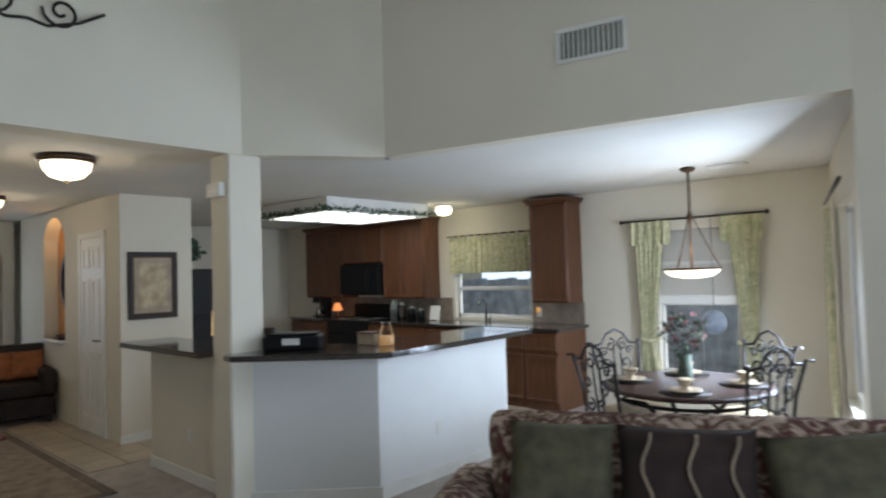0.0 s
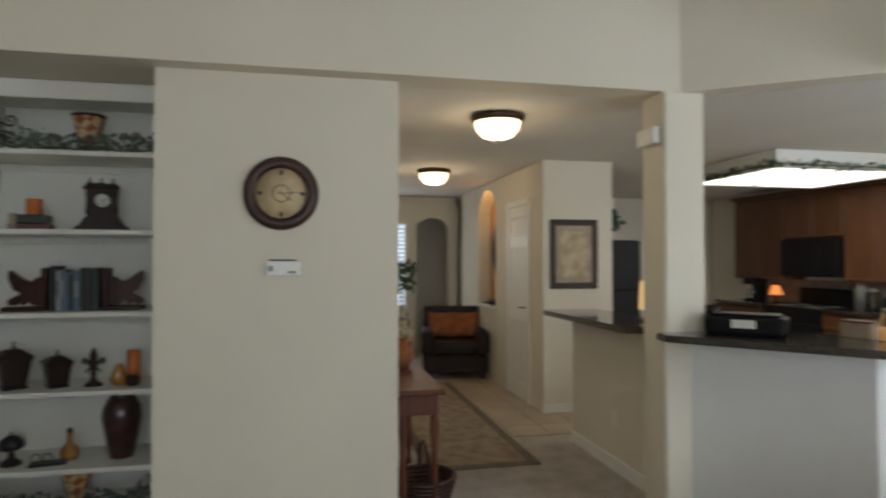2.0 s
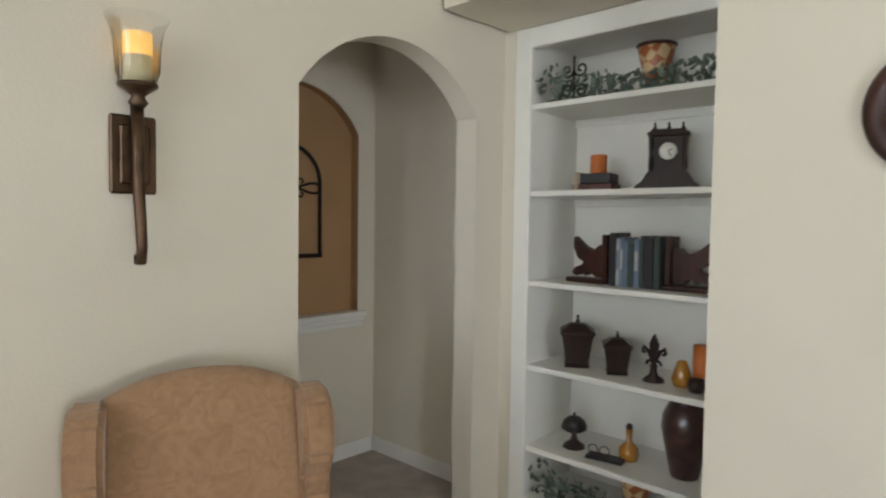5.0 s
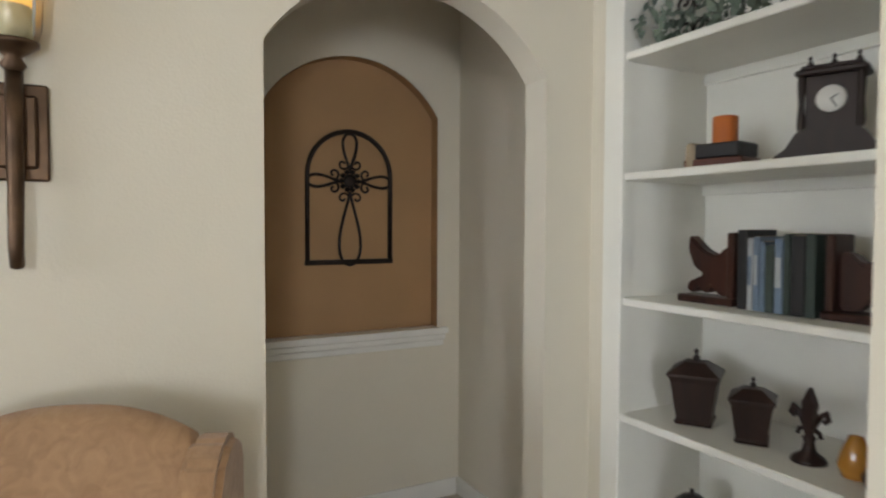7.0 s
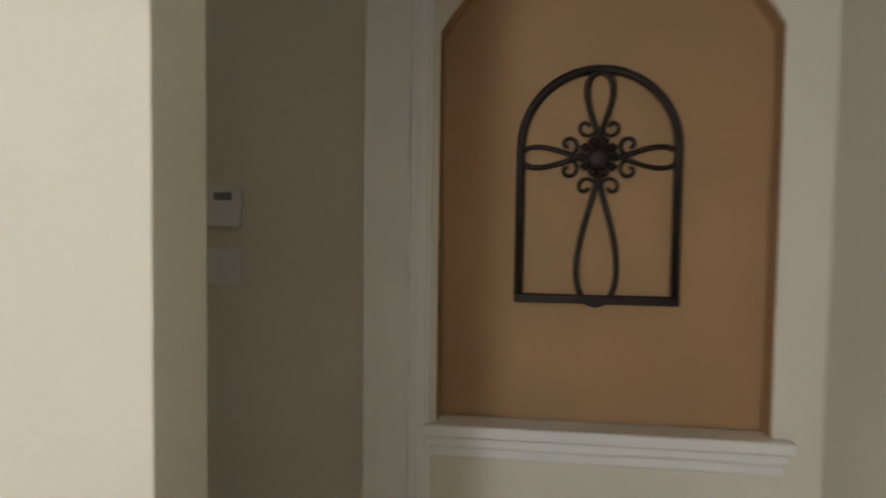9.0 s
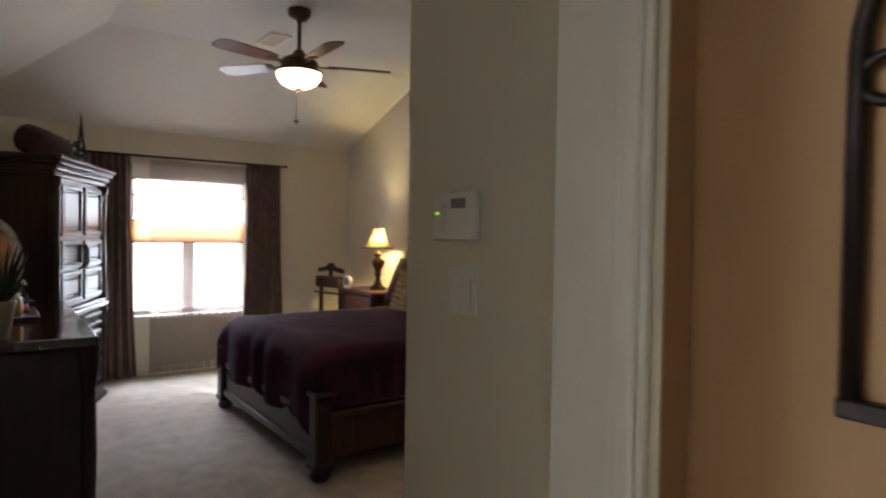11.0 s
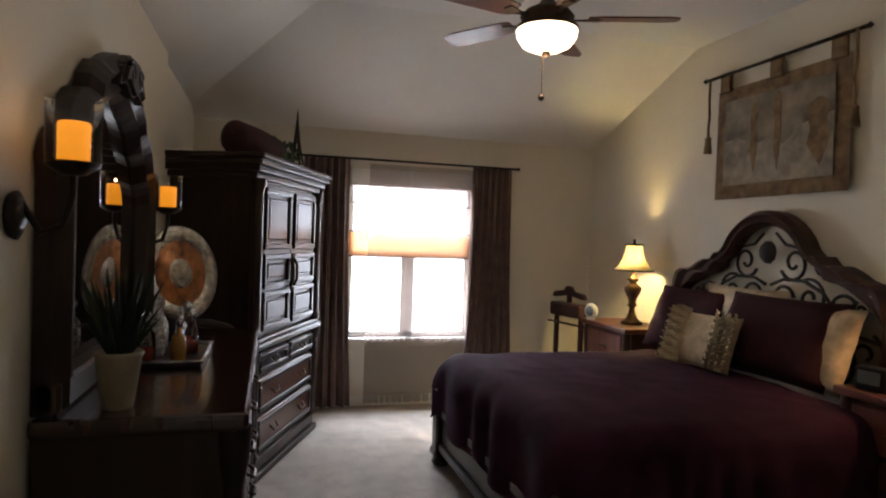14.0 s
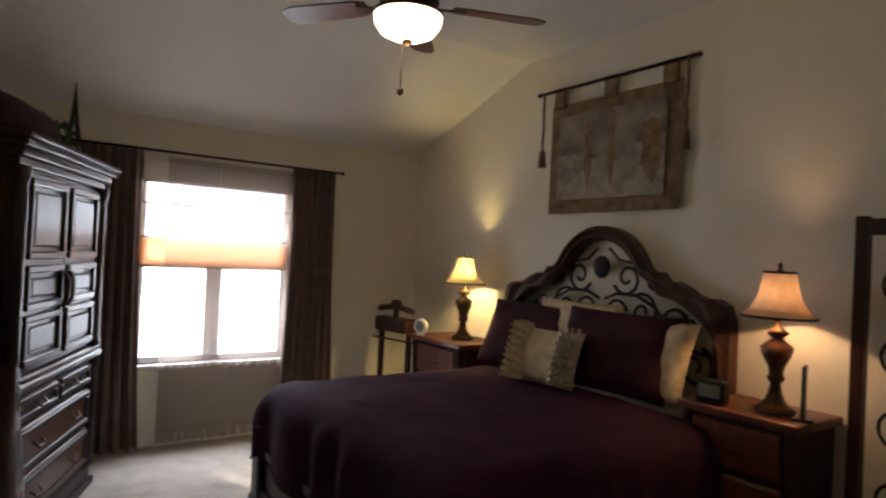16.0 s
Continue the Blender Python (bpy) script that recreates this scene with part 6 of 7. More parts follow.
part("base", lathe([(0, 0), (0.06, 0), (0.05, 0.015), (0.012, 0.03), (0.012, 0.08)], 14), BRONZE, t)
part("shade", lathe([(0.058, 0.08), (0.05, 0.27)], 20), SHADE, t, "lit cream cylinder shade")
solo("dark_goblet", lathe([(0, 0), (0.035, 0), (0.03, 0.01), (0.008, 0.03), (0.008, 0.07), (0.035, 0.10), (0.04, 0.15), (0.036, 0.15), (0, 0.09)], 14), IRON, "dark metal goblet on the bar beside the column", "goblet", (-2.90, 3.46, 1.06))


def cabinet(name, x0, x1, y0, y1, z0, z1, doors, label, top=True, splits=()):
    t = thing(name, label, "cabinet", x0, y0, z0, 0, name + "s")
    w, d, h = x1 - x0, y1 - y0, z1 - z0
    part("body", bm_box(0, w, 0.02, d, 0, h, 0.003), CABWOOD, t)
    if top:
        bm = bm_box(-0.03, w + 0.03, -0.02, d, h, h + 0.03, 0.006)
        bm_box(-0.05, w + 0.05, -0.04, d, h + 0.03, h + 0.06, 0.008, bm=bm)
        part("crown", bm, CABWOOD, t, "stepped crown moulding")
    for k in range(doors):
        a, b = w * k / doors + 0.006, w * (k + 1) / doors - 0.006
        for c, e in (splits or ((0.01, h - 0.01),)):
            dr = part("door" if e - c > 0.25 else "drawer", bm_box(a, b, 0.0, 0.02, c, e, 0.004), CABWOOD, t)
            part("frame", framed_panel(a + 0.005, b - 0.005, c + 0.005, e - 0.005, 0.0, deep=0.010), CABWOOD, dr)
    return t


UF, UB = 7.17, 7.499
cabinet("wall_cabinet", -7.60, -6.66, UF, UB, 1.22, 2.30, 2, "brown wooden wall cabinet with two panel doors")
cabinet("wall_cabinet", -6.65, -5.73, UF, UB, 1.74, 2.30, 2, "short brown wooden cabinet above the microwave")
cabinet("wall_cabinet", -5.72, -4.90, UF, UB, 1.22, 2.30, 2, "brown wooden wall cabinet with two panel doors")
cabinet("wall_cabinet", -3.14, -2.64, UF, UB, 1.18, 2.34, 1, "tall brown wooden wall cabinet beside the window")
BF = 6.86
for x0, x1, n in ((-7.6, -6.70, 2), (-5.72, -4.60, 2), (-4.58, -3.52, 2)):
    cabinet("base_cabinet", x0, x1, BF, UB, 0.0, 0.88, n, "brown wooden base cabinet with drawers above doors", False, ((0.10, 0.66), (0.69, 0.86)))
cabinet("base_cabinet", -3.50, -2.62, BF, UB, 0.0, 0.88, 2, "brown wooden base cabinet at the end of the run", False, ((0.10, 0.62), (0.66, 0.86)))
bm = bm_box(-7.60, -6.68, BF - 0.03, UB, 0.88, 0.92, 0.006)
bm_box(-5.73, -2.58, BF - 0.03, UB, 0.88, 0.92, 0.006, bm=bm)
solo("kitchen_counter", bm, GRANITE, "dark granite kitchen counter under the window", "countertop")
bm = bm_box(-7.6, -4.66, 7.482, 7.498, 0.922, 1.22)
bm_box(-3.34, -2.62, 7.482, 7.498, 0.922, 1.18, bm=bm)
structure("backsplash", bm, BACKSPLASH, "tan stone tile backsplash")
t = thing("microwave", "black microwave oven under the short cabinet", "microwave", -6.63, 7.10, 1.27)
part("body", bm_box(0, 0.88, 0.02, 0.395, 0, 0.46, 0.006), BLACK, t)
d = part("door", bm_box(0.01, 0.66, 0.0, 0.02, 0.02, 0.44, 0.004), BLACK, t)
part("handle", tube([(0.63, -0.01, 0.08), (0.63, -0.03, 0.12), (0.63, -0.03, 0.34), (0.63, -0.01, 0.38)], 0.010), BLACK, d)
part("keypad", bm_box(0.68, 0.86, 0.004, 0.02, 0.03, 0.43, 0.003), BLACK, t)
t = thing("stove", "black range with a raised control panel", "stove", -6.66, 6.84, 0)
part("body", bm_box(0, 0.92, 0.02, 0.64, 0, 0.91, 0.006), BLACK, t)
part("oven_door", bm_box(0.03, 0.89, 0.0, 0.02, 0.16, 0.72, 0.006), BLACK, t)
part("control_panel", bm_box(0, 0.92, 0.56, 0.64, 0.91, 1.12, 0.01), BLACK, t)
for k in range(4):
    part("burner", lathe([(0, 0), (0.09, 0), (0.085, 0.012), (0, 0.012)], 18, (0.24 + 0.44 * (k % 2), 0.16 + 0.26 * (k // 2), 0.91)), GREYPL, t)
t = thing("coffee_maker", "black coffee maker on the counter", "coffee maker", -7.25, 7.20, 0.92)
part("body", bm_box(-0.10, 0.10, 0.04, 0.14, 0, 0.30, 0.01), BLACK, t)
part("head", bm_box(-0.10, 0.10, -0.10, 0.04, 0.22, 0.31, 0.01), BLACK, t)
part("carafe", lathe([(0, 0), (0.06, 0), (0.07, 0.06), (0.04, 0.13), (0.045, 0.14)], 16, (0, -0.03, 0.02)), CLEAR, t)
part("base", bm_box(-0.10, 0.10, -0.10, 0.04, 0, 0.02, 0.004), BLACK, t)
t = thing("accent_lamp", "tiny lamp with an orange glowing shade on the counter", "lamp", -6.86, 7.22, 0.92)
part("base", lathe([(0, 0), (0.05, 0), (0.02, 0.03), (0.03, 0.09), (0.01, 0.12)], 12), BRONZE, t)
part("shade", lathe([(0.085, 0.10), (0.045, 0.22)], 16), mat("lit_orange_shade", (0.7, 0.3, 0.12), 0.8, var=0.04, emit=(1.0, 0.30, 0.06), strength=1.6), t, "glowing orange shade")
bulb("accent_bulb", (-6.86, 7.22, 1.10), 1.2, (1.0, 0.5, 0.2), 0.02)
for k, (x, h, m_) in enumerate(((-5.55, 0.30, GREYPL), (-5.40, 0.26, CLEAR), (-5.20, 0.20, BLACK), (-5.02, 0.17, BLACK))):
    t = thing("canister", "glass and dark metal canister standing on the counter", "canister", x, 7.22, 0.92, 0, "counter canisters")
    part("jar", lathe([(0, 0), (0.06, 0), (0.06, h * 0.7), (0.045, h * 0.8)], 16), m_, t)
    part("lid", lathe([(0.05, h * 0.8), (0.052, h * 0.88), (0.015, h * 0.9), (0.015, h), (0, h)], 16), GREYPL, t)
t = thing("note_card", "white recipe card standing on the counter", "card", -4.80, 7.25, 0.92)
part("card", turned(bm_box(-0.09, 0.09, -0.003, 0.003, 0, 0.20), pose(0, 0, 0, -10)), PLASTIC, t)
part("easel", bm_box(-0.05, 0.05, -0.03, 0.05, 0, 0.01), CABWOOD, t)
t = thing("faucet", "chrome kitchen faucet below the window", "faucet", -3.95, 7.32, 0.92)
part("spout", tube([(0, 0, 0), (0, 0, 0.22), (0, -0.04, 0.28), (0, -0.12, 0.28), (0, -0.16, 0.22)], 0.013), SILVER, t)
part("lever", tube([(0.06, 0, 0), (0.06, 0, 0.06), (0.10, -0.03, 0.09)], 0.009), SILVER, t)
t = thing("night_light", "small glowing night light in a wall outlet", "night light", -3.24, 7.48, 1.05)
part("plate", bm_box(-0.036, 0.036, -0.006, 0, -0.058, 0.058, 0.002), PLASTIC, t)
part("bulb_cover", lathe([(0.02, 0), (0.024, 0.03), (0.012, 0.06), (0, 0.065)], 12, (0, -0.03, 0.0)), FLAME, t)
# kitchen window
w2 = tagged(new("window_2"), "white kitchen window over the sink", kind="structure")
KX0, KX1 = -4.62, -3.36
bm = bmesh.new()
for a, b, c, d in ((KX0, KX0 + 0.05, 0.95, 1.98), (KX1 - 0.05, KX1, 0.95, 1.98), (KX0, KX1, 0.95, 1.0), (KX0, KX1, 1.93, 1.98), (KX0, KX1, 1.32, 1.37)):
    bm_box(a, b, 7.56, 7.60, c, d, 0.004, bm=bm)
part("window_frame", bm, TRIM, w2)
part("pane", bm_box(KX0, KX1, 7.575, 7.581, 0.95, 1.98), GLASS, w2).visible_shadow = False
t = thing("valance", "green floral tab-top valance over the kitchen window", "curtain", -3.99, 7.44, 0, 90)
part("cloth", drape(-0.66, 0.66, 1.55, 2.02, 0, 14, 0.02, 6), GREENCLOTH, t)
part("rod", tube([(0, -0.70, 2.06), (0, 0.70, 2.06)], 0.010), IRON, t)
for k in range(10):
    part("tab", bm_box(-0.014, 0.014, -0.62 + 0.137 * k - 0.02, -0.62 + 0.137 * k + 0.02, 2.0, 2.075, 0.004), GREENCLOTH, t)


def dome_light(x, y, r, watts, lab, name="ceiling_light"):
    t = thing(name, lab, "ceiling light", x, y, LOW, 0, "dome ceiling lights")
    part("ring", lathe([(0, 0.003), (r, 0.003), (r * 1.06, -0.015), (r * 1.0, -0.04), (r * 0.9, -0.045), (0, -0.04)], 32), BRONZE, t)
    part("bowl", lathe([(r * 0.92, -0.042), (r * 0.86, -0.09), (r * 0.6, -0.14), (r * 0.2, -0.16), (0, -0.162)], 32), FROST, t, "lit ribbed glass bowl")
    part("finial", lathe([(0.014, -0.16), (0.018, -0.17), (0, -0.19)], 10), BRONZE, t)
    bulb("dome_bulb", (x, y, LOW - 0.24), watts, (1.0, 0.76, 0.45), 0.1)


dome_light(-3.72, 2.42, 0.17, 8, "bronze and frosted glass dome light in the hall")
dome_light(-6.25, 2.48, 0.17, 9, "bronze and frosted glass dome light in the hall")
t = thing("utility_light", "plain white lit glass globe on the kitchen ceiling", "ceiling light", -4.30, 6.95, LOW)
part("base", lathe([(0, 0.003), (0.10, 0.003), (0.10, -0.02), (0, -0.02)], 24), TRIM, t)
part("globe", lathe([(0.09, -0.02), (0.115, -0.06), (0.09, -0.12), (0, -0.14)], 24), FROST, t)
bulb("utility_bulb", (-4.30, 6.95, LOW - 0.20), 5, (1.0, 0.85, 0.45), 0.08)
# fluorescent box with ivy along its rim
t = thing("fluorescent_light_box", "white boxed fluorescent ceiling light with four diffusers", "ceiling light", -5.05, 5.95, LOW)
LX, LY = 0.66, 0.80
for a, b, c, d in ((-LX, LX, -LY, -LY + 0.04), (-LX, LX, LY - 0.04, LY), (-LX, -LX + 0.04, -LY + 0.04, LY - 0.04), (LX - 0.04, LX, -LY + 0.04, LY - 0.04)):
    part("side_board", bm_box(a, b, c, d, -0.16, 0.003, 0.006), TRIM, t)
part("cross_bar", bm_box(-LX + 0.04, LX - 0.04, -0.02, 0.02, -0.15, -0.12), BRONZE, t)
for y0, y1 in ((-LY + 0.04, -0.02), (0.02, LY - 0.04)):
    part("diffuser", bm_box(-LX + 0.04, LX - 0.04, y0, y1, -0.145, -0.135), FLUOR, t, "lit prismatic diffuser")
area("fluorescent_tubes", (-5.05, 5.95, LOW - 0.17), (-5.05, 5.95, 0), 1.2, 1.5, 12, (1.0, 0.93, 0.76))
t = thing("ivy_garland", "dark ivy garland along the light box edge", "garland", -5.05, 5.95, LOW - 0.16)
bm = bmesh.new()
for q in range(14):
    u = q / 13
    leaves(LX + 0.015, -LY + 2 * LY * u, 0.03, 0.02, 0.06, 0.03, 16, 0.04, q + 300, bm)
    leaves(-LX + 2 * LX * u, -LY - 0.015, 0.03, 0.06, 0.02, 0.03, 16, 0.04, q + 350, bm)
part("foliage", bm, LEAF, t)
part("vine", tube([(-LX, -LY - 0.01, 0.03), (LX + 0.01, -LY - 0.01, 0.03), (LX + 0.01, LY, 0.03)], 0.006), LEAF, t)
# refrigerator with plant
t = thing("refrigerator", "tall black refrigerator beyond the pantry", "refrigerator", -6.60, 4.55, 0)
part("body", bm_box(-0.42, 0.42, -0.42, 0.30, 0.02, 1.70, 0.01), BLACK, t)
for z0, z1 in ((0.05, 1.12), (1.14, 1.69)):
    d = part("door", bm_box(0.42, 0.47, -0.41, 0.29, z0, z1, 0.012, 2), BLACK, t)
    part("handle", tube([(0.48, -0.36, z0 + 0.15), (0.51, -0.36, z0 + 0.2), (0.51, -0.36, z1 - 0.2), (0.48, -0.36, z1 - 0.15)], 0.010), GREYPL, d)
t = thing("potted_fern", "bushy green plant in a pot on the refrigerator", "plant", -6.45, 4.50, 1.70)
part("pot", lathe([(0, 0), (0.10, 0), (0.13, 0.16), (0.12, 0.165), (0, 0.15)], 18), LEAF2, t)
part("foliage", leaves(0, 0, 0.26, 0.22, 0.24, 0.16, 260, 0.09, 77), LEAF, t)

# ---- hall and foyer ----
t = thing("pantry_door", "white six-panel door in the hall wall", "door", -6.39, P0, 0)
part("leaf", bm_box(0.0, 0.61, -0.012, 0.0, 0.01, 2.04, 0.003), TRIM, t)
for x0 in (0.07, 0.34):
    for z0, z1 in ((0.15, 0.85), (0.98, 1.62), (1.72, 1.95)):
        part("panel", framed_panel(x0, x0 + 0.20, z0, z1, -0.012, deep=0.010), TRIM, t)
for x0, x1, z0, z1 in ((-0.07, 0.0, 0, 2.11), (0.61, 0.68, 0, 2.11), (0.0, 0.61, 2.045, 2.11)):
    part("casing", bm_box(x0, x1, -0.022, 0.0, z0, z1, 0.005), TRIM, t)
part("lever", tube([(0.55, -0.012, 0.98), (0.55, -0.05, 0.98), (0.46, -0.055, 0.98)], 0.010), SILVER, t)
t = thing("framed_print", "sepia print with a pale mat in a dark wooden frame", "picture", -5.36, 3.69, 1.53, 90)
W_, H_ = 0.245, 0.335
for a, b, c, d in ((-W_, W_, -H_, -H_ + 0.05), (-W_, W_, H_ - 0.05, H_), (-W_, -W_ + 0.05, -H_ + 0.05, H_ - 0.05), (W_ - 0.05, W_, -H_ + 0.05, H_ - 0.05)):
    part("frame", bm_box(a, b, -0.03, 0, c, d, 0.008), CLOCKWOOD, t)
for a, b, c, d in ((-0.197, 0.197, -0.287, -0.275), (-0.197, 0.197, 0.275, 0.287), (-0.197, -0.185, -0.275, 0.275), (0.185, 0.197, -0.275, 0.275)):
    part("inner_lip", bm_box(a, b, -0.022, -0.012, c, d, 0.002), BRONZE, t, "antique gold inner lip")
part("mat_board", bm_box(-W_ + 0.05, W_ - 0.05, -0.012, -0.004, -H_ + 0.05, H_ - 0.05), TERRA, t)
part("print", bm_box(-0.14, 0.14, -0.016, -0.012, -0.22, 0.22), ART, t)
t = thing("oval_mirror", "oval mirror in a dark frame in the orange recess", "mirror", -7.32, P0 + 0.16, 1.60)
bm = turned(lathe([(0.20, 0), (0.25, 0.0), (0.255, 0.02), (0.22, 0.035), (0.20, 0.02)], 32), Matrix.Diagonal((1, 1, 1.35, 1)) @ Matrix.Rotation(radians(90), 4, "X"))
part("frame", bm, DARKEST, t)
bm = turned(lathe([(0, 0.006), (0.202, 0.006), (0.202, 0), (0, 0)], 32), Matrix.Diagonal((1, 1, 1.35, 1)) @ Matrix.Rotation(radians(90), 4, "X"))
part("glass", bm, MIRROR, t)
solo("small_bowl", lathe([(0, 0), (0.05, 0), (0.06, 0.02), (0.09, 0.06), (0.085, 0.06), (0, 0.02)], 18), VASE, "small dark bowl on the recess sill", "bowl", (-7.15, P0 + 0.05, 0.92))
bulb("niche_spot", (-7.32, P0 + 0.06, 2.22), 3.0, (1.0, 0.6, 0.25), 0.03)
# club chair
t = thing("club_chair", "dark leather club chair with rust cushions in the hall", "armchair", -7.55, 3.0, 0, 80)
part("seat", bm_box(-0.28, 0.28, -0.40, 0.25, 0.30, 0.46, 0.05, 3), LEATHER, t)
part("base", bm_box(-0.40, 0.40, -0.40, 0.38, 0.08, 0.30, 0.02), LEATHER, t)
part("backrest", bm_box(-0.40, 0.40, 0.22, 0.42, 0.30, 0.86, 0.07, 3), LEATHER, t)
for s in (-1, 1):
    part("arm", bm_box(s * 0.34 - 0.08, s * 0.34 + 0.08, -0.40, 0.30, 0.30, 0.60, 0.06, 3), LEATHER, t)
    for y in (-0.34, 0.34):
        part("leg", bm_box(s * 0.34 - 0.025, s * 0.34 + 0.025, y - 0.025, y + 0.025, 0, 0.08), DARKEST, t)
mc = pose(-7.55, 3.0, 0, 0, 0, 80)
for x in (-0.15, 0.16):
    p = mc @ Vector((x, 0.02, 0.47))
    solo("cushion", turned(cushion(0.36, 0.34, 0.13), Matrix.Rotation(radians(-18), 4, "X")), RUST, "rust orange cushion on the leather chair", "cushion", p, 80, "chair cushions")
t = thing("hall_runner", "taupe patterned hall rug with a dark border", "rug", -5.5, 2.40, 0)
part("field", bm_box(-1.46, 1.46, -0.34, 0.34, 0, 0.012, 0.003), RUG, t)
for a, b, c, d in ((-1.54, 1.54, -0.42, -0.342), (-1.54, 1.54, 0.342, 0.42), (-1.54, -1.462, -0.342, 0.342), (1.462, 1.54, -0.342, 0.342)):
    part("border", bm_box(a, b, c, d, 0, 0.011, 0.003), RUGEDGE, t)
t = thing("console_table", "cherry console table with turned legs in the hall", "table", -3.65, 1.79, 0)
part("top", bm_box(-0.55, 0.55, -0.14, 0.14, 0.72, 0.75, 0.008), REDWOOD, t)
part("apron", bm_box(-0.50, 0.50, -0.11, 0.11, 0.60, 0.72, 0.004), REDWOOD, t)
for sx in (-0.47, 0.47):
    for sy in (-0.09, 0.09):
        part("leg", lathe([(0.016, 0), (0.022, 0.04), (0.014, 0.08), (0.024, 0.2), (0.016, 0.4), (0.026, 0.52), (0.022, 0.60)], 12, (sx, sy, 0)), REDWOOD, t)
t = thing("orange_vase", "small orange ceramic vase on the console table", "vase", -3.85, 1.80, 0.75)
part("body", lathe([(0, 0), (0.04, 0), (0.065, 0.06), (0.06, 0.12), (0.025, 0.17), (0.035, 0.20)], 18), RUST, t)
part("dried_stems", leaves(0, 0, 0.27, 0.06, 0.06, 0.09, 50, 0.04, 91), TERRA, t)
t = thing("wicker_basket", "dark wicker basket under the console table", "basket", -3.35, 1.85, 0)
for k in range(8):
    part("coil", tube([((0.13 + 0.008 * k) * math.cos(a * 0.3927), (0.13 + 0.008 * k) * math.sin(a * 0.3927), 0.014 + 0.026 * k) for a in range(16)], 0.015, 6, True), DARK, t)
part("handle", tube([(-0.17, 0, 0.2), (-0.14, 0, 0.34), (0, 0, 0.40), (0.14, 0, 0.34), (0.17, 0, 0.2)], 0.010), DARK, t)
# foyer end: dark archway and tall window
t = tagged(new("foyer_arch"), "dark arched passage at the end of the foyer", kind="structure")
pts = [(1.643, 0), (2.75, 0), (2.75, 1.95)] + [(y, z) for y, z in segarch(2.75, 3.25, 1.95, 2.12)[::-1][1:-1]] + [(3.25, 1.95), (3.25, 0), (3.38, 0), (3.38, LOW), (1.643, LOW)]
bm = panel(pts, 0, 0.12)
turned(bm, Matrix.Translation((-9.0, 0, 0)) @ Matrix.Rotation(radians(90), 4, "Z"))
part("arch_wall", bm, PAINT, t)
w4 = tagged(new("window_4"), "tall foyer window with white blinds", kind="structure")
part("window_frame", bm_box(-8.99, -8.96, 1.95, 2.62, 0.75, 2.05, 0.004), TRIM, w4)
# pane glows by emission in place of daylight; the wall behind is closed
DAYPANE = mat("daylight_glow_pane", (0.8, 0.87, 0.95), 0.6, var=0.02, emit=(0.72, 0.86, 1.0), strength=1.5)
for k in range(20):
    part("slat", turned(bm_box(-0.012, 0.012, 2.0, 2.57, -0.002, 0.002), Matrix.Translation((-8.94, 0, 0.80 + 0.06 * k)) @ Matrix.Rotation(radians(35), 4, "Y")), TRIM, w4)
part("pane", bm_box(-8.958, -8.956, 2.0, 2.57, 0.79, 2.01), DAYPANE, w4)
t = thing("potted_tree", "leafy potted plant beside the foyer window", "plant", -8.55, 2.45, 0)
part("pot", lathe([(0, 0), (0.13, 0), (0.17, 0.30), (0.16, 0.31), (0, 0.28)], 18), RUST, t)
part("trunk", tube([(0, 0, 0.28), (0.02, 0, 0.6), (0, 0.02, 1.1)], 0.014), DARK, t)
part("foliage", leaves(0, 0, 1.25, 0.24, 0.22, 0.22, 150, 0.10, 61), LEAF, t)

# ---- dining ----
w3 = tagged(new("window_3"), "white framed dining window", kind="structure")
DX0, DX1 = -1.74, -0.92
bm = bmesh.new()
for a, b, c, d in ((DX0, DX0 + 0.04, 0.42, 1.95), (DX1 - 0.04, DX1, 0.42, 1.95), (DX0, DX1, 0.42, 0.47), (DX0, DX1, 1.90, 1.95), (DX0, DX1, 1.15, 1.19)):
    bm_box(a, b, 7.56, 7.60, c, d, 0.004, bm=bm)
part("window_frame", bm, TRIM, w3)
part("pane", bm_box(DX0, DX1, 7.575, 7.581, 0.42, 1.95), GLASS, w3).visible_shadow = False
t = thing("roman_shade", "pale cloth roman shade half drawn in the dining window", "window shade", -1.33, 7.53, 1.16)
part("cloth", bm_box(-0.40, 0.40, -0.006, 0.006, 0, 0.78, 0.003), sheer("pale_shade_cloth", (0.75, 0.72, 0.66), 0.1), t)
part("fold", bm_box(-0.40, 0.40, -0.016, 0.016, 0.0, 0.10, 0.01), TRIM, t)
part("batten", bm_box(-0.40, 0.40, -0.012, -0.006, 0.42, 0.45, 0.002), TRIM, t)
t = thing("curtain", "green and cream floral curtains tied at the dining window", "curtain", -1.35, 7.42, 0, 90)
